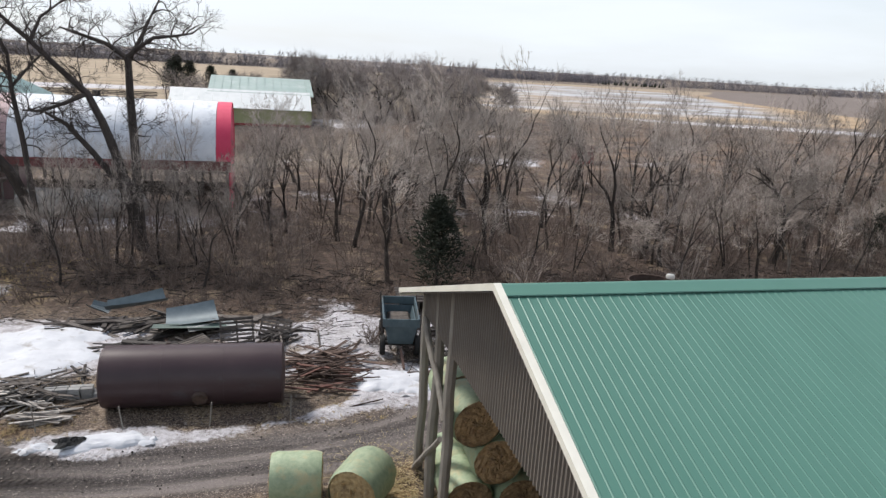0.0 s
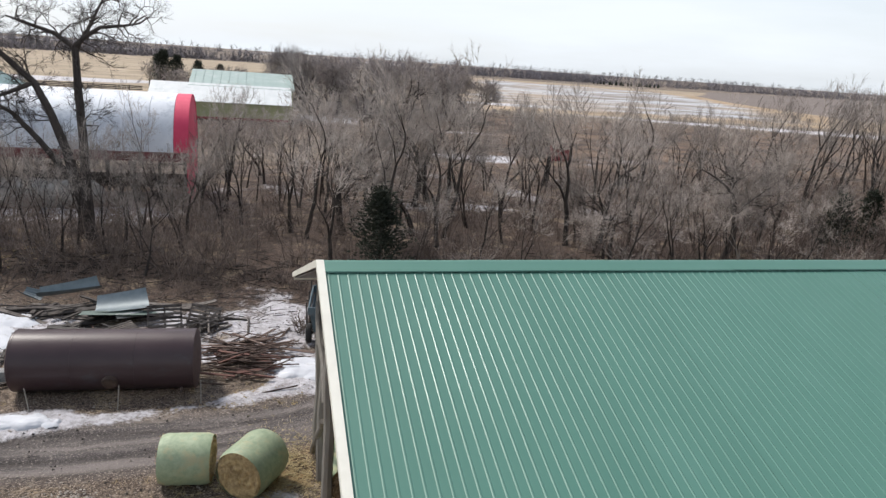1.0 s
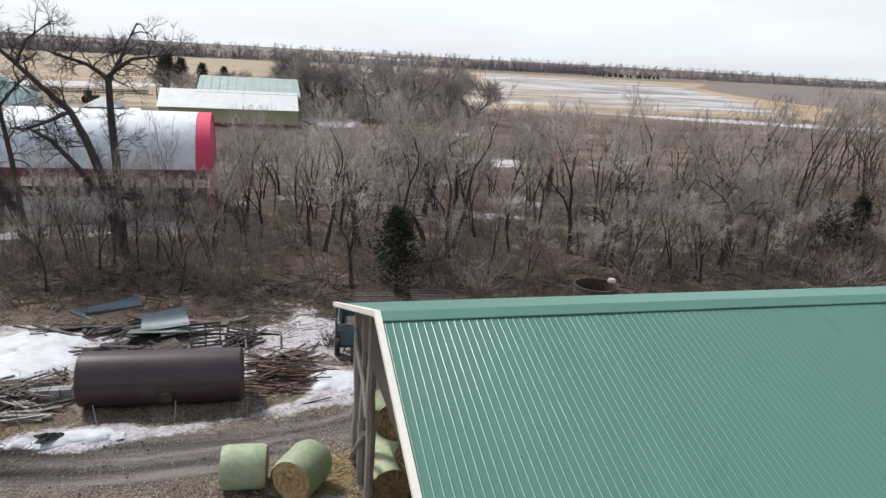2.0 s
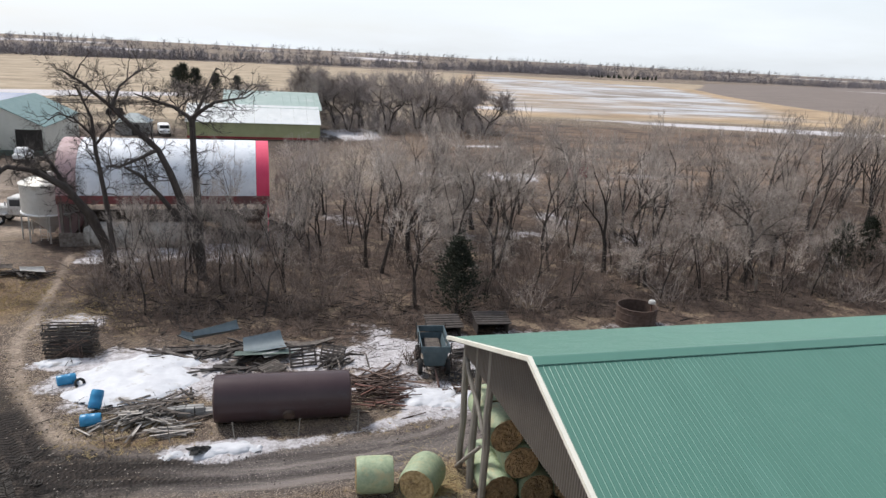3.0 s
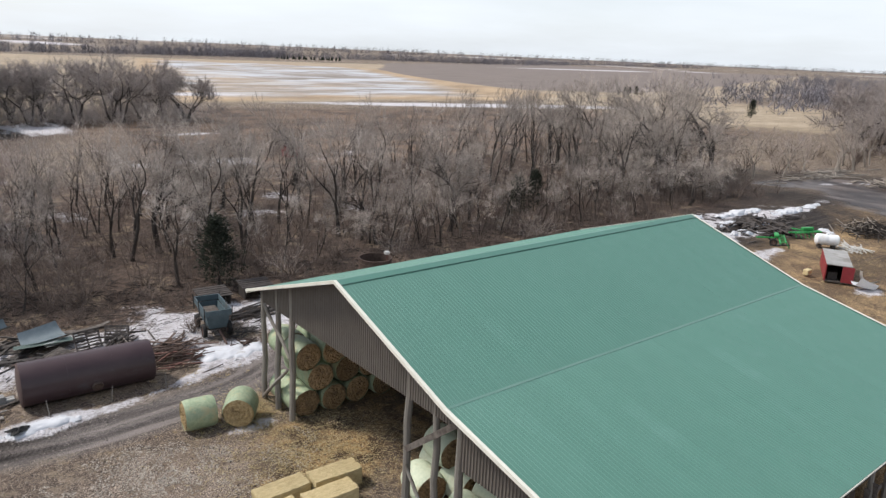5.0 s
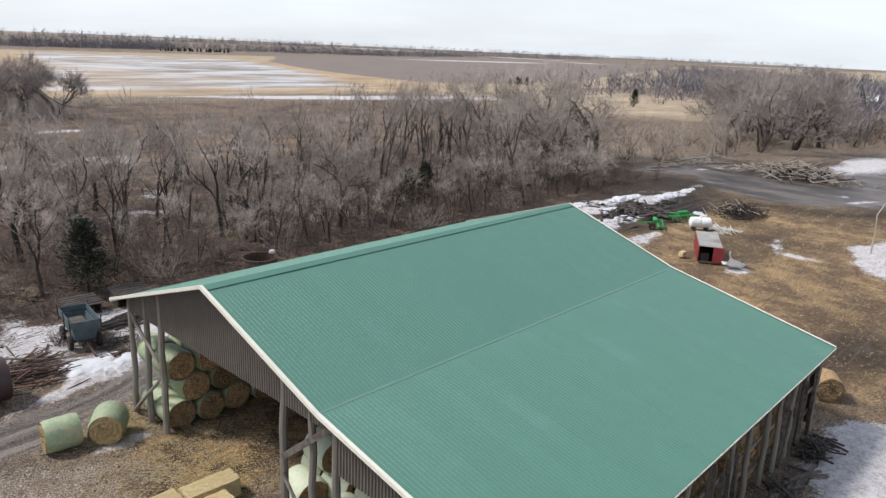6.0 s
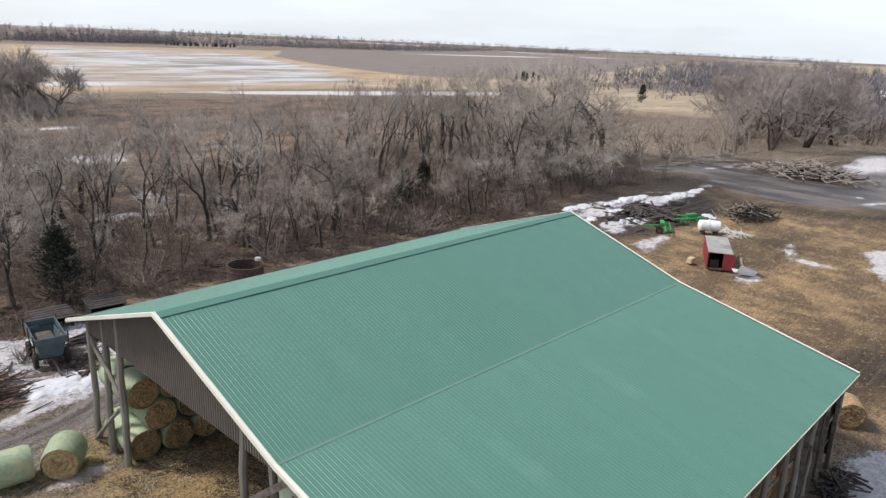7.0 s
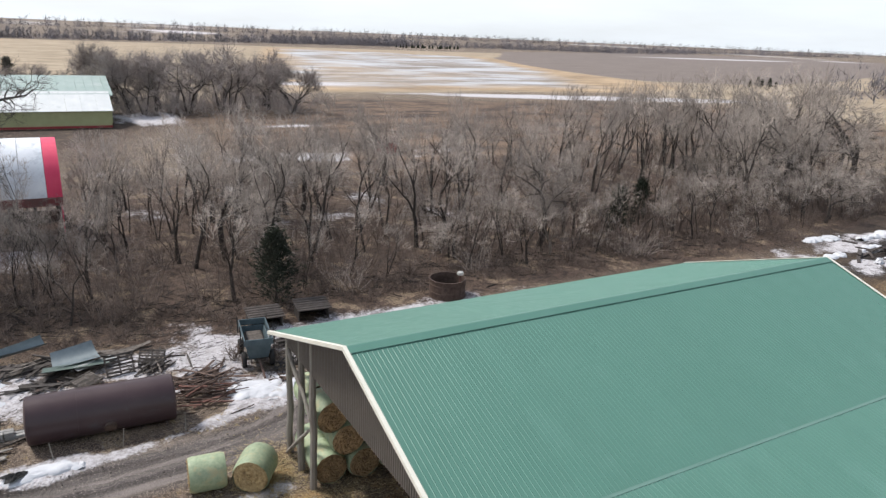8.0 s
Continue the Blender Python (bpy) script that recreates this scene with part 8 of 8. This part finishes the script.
# tyre tread pressed into the mud, and clods
def along(pts, step):
    out = []
    for (ax, ay), (bx, by) in zip(pts, pts[1:]):
        ln = math.hypot(bx - ax, by - ay)
        for k in range(int(ln / step)):
            u = k * step / ln
            out.append((ax + (bx - ax) * u, ay + (by - ay) * u, math.atan2(by - ay, bx - ax)))
    return out


def treads(name, pts, offsets, label, width=0.24):
    mb, qq = MB(), random.Random(len(pts))
    for off in offsets:
        sway, gap = qq.uniform(0, 6), 0
        for i, (x, y, a) in enumerate(along(pts, 0.13)):
            o = off + 0.35 * math.sin(i * 0.017 + sway) + 0.12 * math.sin(i * 0.061 + 2 * sway)
            gap = gap - 1 if gap else (qq.randint(6, 40) if qq.random() < 0.06 else 0)
            if gap:
                continue
            for s in (-1, 1):
                m = pose(x - math.sin(a) * (o + s * width * 0.5), y + math.cos(a) * (o + s * width * 0.5), ground_z(x, y) + qq.uniform(-0.03, 0.0), 0, 0, math.degrees(a) + 90 + s * 28 + qq.uniform(-5, 5))
                mb.box((0, 0, 0), (width * 0.95, 0.055, 0.06), m)
    return tagged(part(name, mb, M_MUD), label, "mud", kind="stuff")


M_MUD = mat("wet_mud", (0.012, 0.010, 0.008), (0.045, 0.036, 0.030), 5, 0.7, 0, 0.4, 30, world_space=True)
CLEAR = smooth_line([(-22.6, 36.8), (-21, 34.6), (-16.7, 27.4), (-14.0, 21.9), (-12.1, 15.6), (-11.2, 8)], 8)
treads("tread_marks", CLEAR, (-1.6, -0.2, 1.5), "tractor tread marks pressed into dark mud", 0.30)
treads("tread_marks", smooth_line([(-15.5, 24.2), (-13.4, 23.2), (-11, 22.5), (-7, 21.9)], 5), (-0.85, -0.2, 0.8), "tractor tread marks in the lane", 0.24)
treads("tread_marks", smooth_line([(-12.4, 16.4), (-10.6, 19.4), (-7, 21.2)], 5), (-0.2, 0.3), "tread marks turning into the lane", 0.26)
CLEAR_PTS = along(CLEAR, 0.5)
cl = MB()
for _ in range(5200):
    if q.random() < 0.6:
        x, y, a = q.choice(CLEAR_PTS)
        o = q.gauss(0, 2.4)
        x, y = x - math.sin(a) * o + q.uniform(-.3, .3), y + math.cos(a) * o
    else:
        x, y = q.uniform(-24, 12), q.uniform(10, 36)
    s = q.uniform(0.02, 0.07)
    vs = [Vector((q.uniform(.6, 1) * a_, q.uniform(.6, 1) * b_, q.uniform(.5, 1) * c_)) * s + Vector((x, y, s * 0.3)) for a_, b_, c_ in ((1, 0, 0), (-1, 0, 0), (0, 1, 0), (0, -1, 0), (0, 0, 1))]
    cl.add(vs, [(0, 2, 4), (2, 1, 4), (1, 3, 4), (3, 0, 4)])
tagged(part("clods", cl, M_MUD), "dark clods of soil and chips of wood", "clods", kind="stuff")


# snow heaps
def heap(name, label, cx, cy, a, b, h, seed):
    """Old snow, thickest in the middle, melted to a ragged edge."""
    n = 64
    ux, uy = np.meshgrid(np.linspace(-1.35, 1.35, n), np.linspace(-1.35, 1.35, n))
    px, py = cx + ux.ravel() * a, cy + uy.ravel() * b
    r2 = ux.ravel() ** 2 + uy.ravel() ** 2
    s = max(min(a, b), 0.5)
    hz = h * (1 - r2) + (fbm(px, py, 1.5 * s, seed + 40) - 0.5) * h * 3.6 + (fbm(px, py, 0.45 * s, seed + 60) - 0.5) * h * 1.6
    hz = np.where(hz > 0, h * np.clip(hz / h, 0, 1.3) ** 0.6 * 0.8, hz)
    vs = [(X_, Y_, ground_z(X_, Y_) + max(z_, -0.12)) for X_, Y_, z_ in zip(px.tolist(), py.tolist(), hz.tolist())]
    fs, use = [], {}
    for j in range(n - 1):
        for i in range(n - 1):
            q_ = (j * n + i, j * n + i + 1, (j + 1) * n + i + 1, (j + 1) * n + i)
            if max(hz[k] for k in q_) > 0 and max(r2[k] for k in q_) < 1.8:
                fs.append(tuple(use.setdefault(k, len(use)) for k in q_))
    return tagged(part(name, MB().add([vs[k] for k in use], fs), M_SNOW, smooth=True), label, "snow")


heap("snow_bank", "broad bank of old white snow beside the tank", -8.8, 31.9, 3.7, 3.2, 0.30, 1)
heap("snow_bank", "small patch of old snow before the gate panels", -13.7, 33.4, 1.1, 0.6, 0.16, 2)
heap("snow_bank", "small patch of old snow beside the trailer", -15.8, 18.25, 0.6, 0.4, 0.10, 5)
heap("snow_bank", "ploughed old snow along the lane", -4.8, 23.0, 1.9, 0.42, 0.16, 3)
heap("snow_bank", "old snow bank beside the shed corner", 6.2, 26.4, 1.8, 1.1, 0.18, 4)
for i, (x, y, a, b_, h) in enumerate(((67, 34.0, 2.6, 0.8, 0.3), (75.5, 32.2, 4.2, 0.9, 0.45), (82.5, 29.6, 3.0, 0.8, 0.4), (89.5, 29.7, 2.0, 0.8, 0.35), (68.2, 29.8, 1.8, 0.7, 0.4), (65.5, 26.4, 1.5, 0.8, 0.5), (72, 27.5, 1.6, 0.5, 0.25), (62, 29.5, 1.8, 0.6, 0.3), (75.8, 21.6, 0.7, 1.2, 0.3))):
    heap("snow_bank", "dirty melting snow among burnt timbers", x, y, a, b_, h, 10 + i)


# ---- far tree lines, with distance haze mixed into their colour ----
def far_line(pts, count, h, seed, depth=12):
    qq = random.Random(seed)
    mb = MB()
    for _ in range(count):
        i = qq.randrange(len(pts) - 1)
        u = qq.random()
        x = pts[i][0] + (pts[i + 1][0] - pts[i][0]) * u + qq.gauss(0, depth)
        y = pts[i][1] + (pts[i + 1][1] - pts[i][1]) * u + qq.gauss(0, depth)
        hh = h * qq.uniform(0.45, 1.15)
        p = Vector((x, y, 0))
        mb.tube([p, p + Vector((qq.gauss(0, .05) * hh, 0, hh * 0.7))], [hh * 0.012, 0.05], 3, False)
        wide = qq.uniform(0.20, 0.42)
        for k in range(30):
            low = k % 3 == 0
            u = qq.uniform(0.0, 0.18) if low else qq.uniform(0.22, 0.62)
            b = p + Vector((qq.gauss(0, .5) * hh * wide * 1.6 if low else 0, qq.gauss(0, .2) * hh, hh * u))
            d = Vector((qq.gauss(0, .75) * wide, qq.gauss(0, .5) * wide, qq.uniform(.08, .30) if low else qq.uniform(.06, .38))) * hh
            s = Vector((qq.uniform(-1, 1), qq.uniform(-1, 1), 0)) * hh * (0.035 if low else 0.018)
            mb.add([b - s, b + s, b + d], [(0, 1, 2)])
    return mb


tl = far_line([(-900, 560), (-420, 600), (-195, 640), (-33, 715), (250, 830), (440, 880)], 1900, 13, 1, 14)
tagged(part("far_tree_line", tl, M_HAZETREE), "long leafless shelter belt across the fields", "trees", kind="stuff")
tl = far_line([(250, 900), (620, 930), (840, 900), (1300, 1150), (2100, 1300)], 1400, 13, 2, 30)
tagged(part("far_tree_line", tl, M_HAZETREE), "distant leafless shelter belt", "trees", kind="stuff")
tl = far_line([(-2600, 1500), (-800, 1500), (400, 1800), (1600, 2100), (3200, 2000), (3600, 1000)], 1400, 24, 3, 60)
tagged(part("far_tree_line", tl, M_HAZETREE), "hazy distant woods on the skyline", "trees", kind="stuff")
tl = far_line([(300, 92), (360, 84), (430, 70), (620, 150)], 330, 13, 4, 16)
tagged(part("far_tree_line", tl, M_HAZETREE), "leafless trees round the far farm", "trees", kind="stuff")
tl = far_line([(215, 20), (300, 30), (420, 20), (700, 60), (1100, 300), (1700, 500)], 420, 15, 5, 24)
tagged(part("far_tree_line", tl, M_HAZETREE), "leafless woods beyond the far farm", "trees", kind="stuff")
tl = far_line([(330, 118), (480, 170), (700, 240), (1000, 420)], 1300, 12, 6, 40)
tagged(part("far_tree_line", tl, M_HAZETREE), "leafless woods on the far eastern slope", "trees", kind="stuff")
sp = MB()
qq = random.Random(9)
for i in range(40):
    x, y = 400 + i * 2.2 + qq.gauss(0, 3), 815 + qq.gauss(0, 5)
    h = qq.uniform(3, 6)
    sp.tube([(x, y, 0), (x, y, h * 0.3), (x, y, h)], [h * 0.26, h * 0.22, 0], 6, False)
tagged(part("far_conifer_row", sp, M_NEEDLE), "far row of dark conifers along the belt", "trees", kind="stuff")
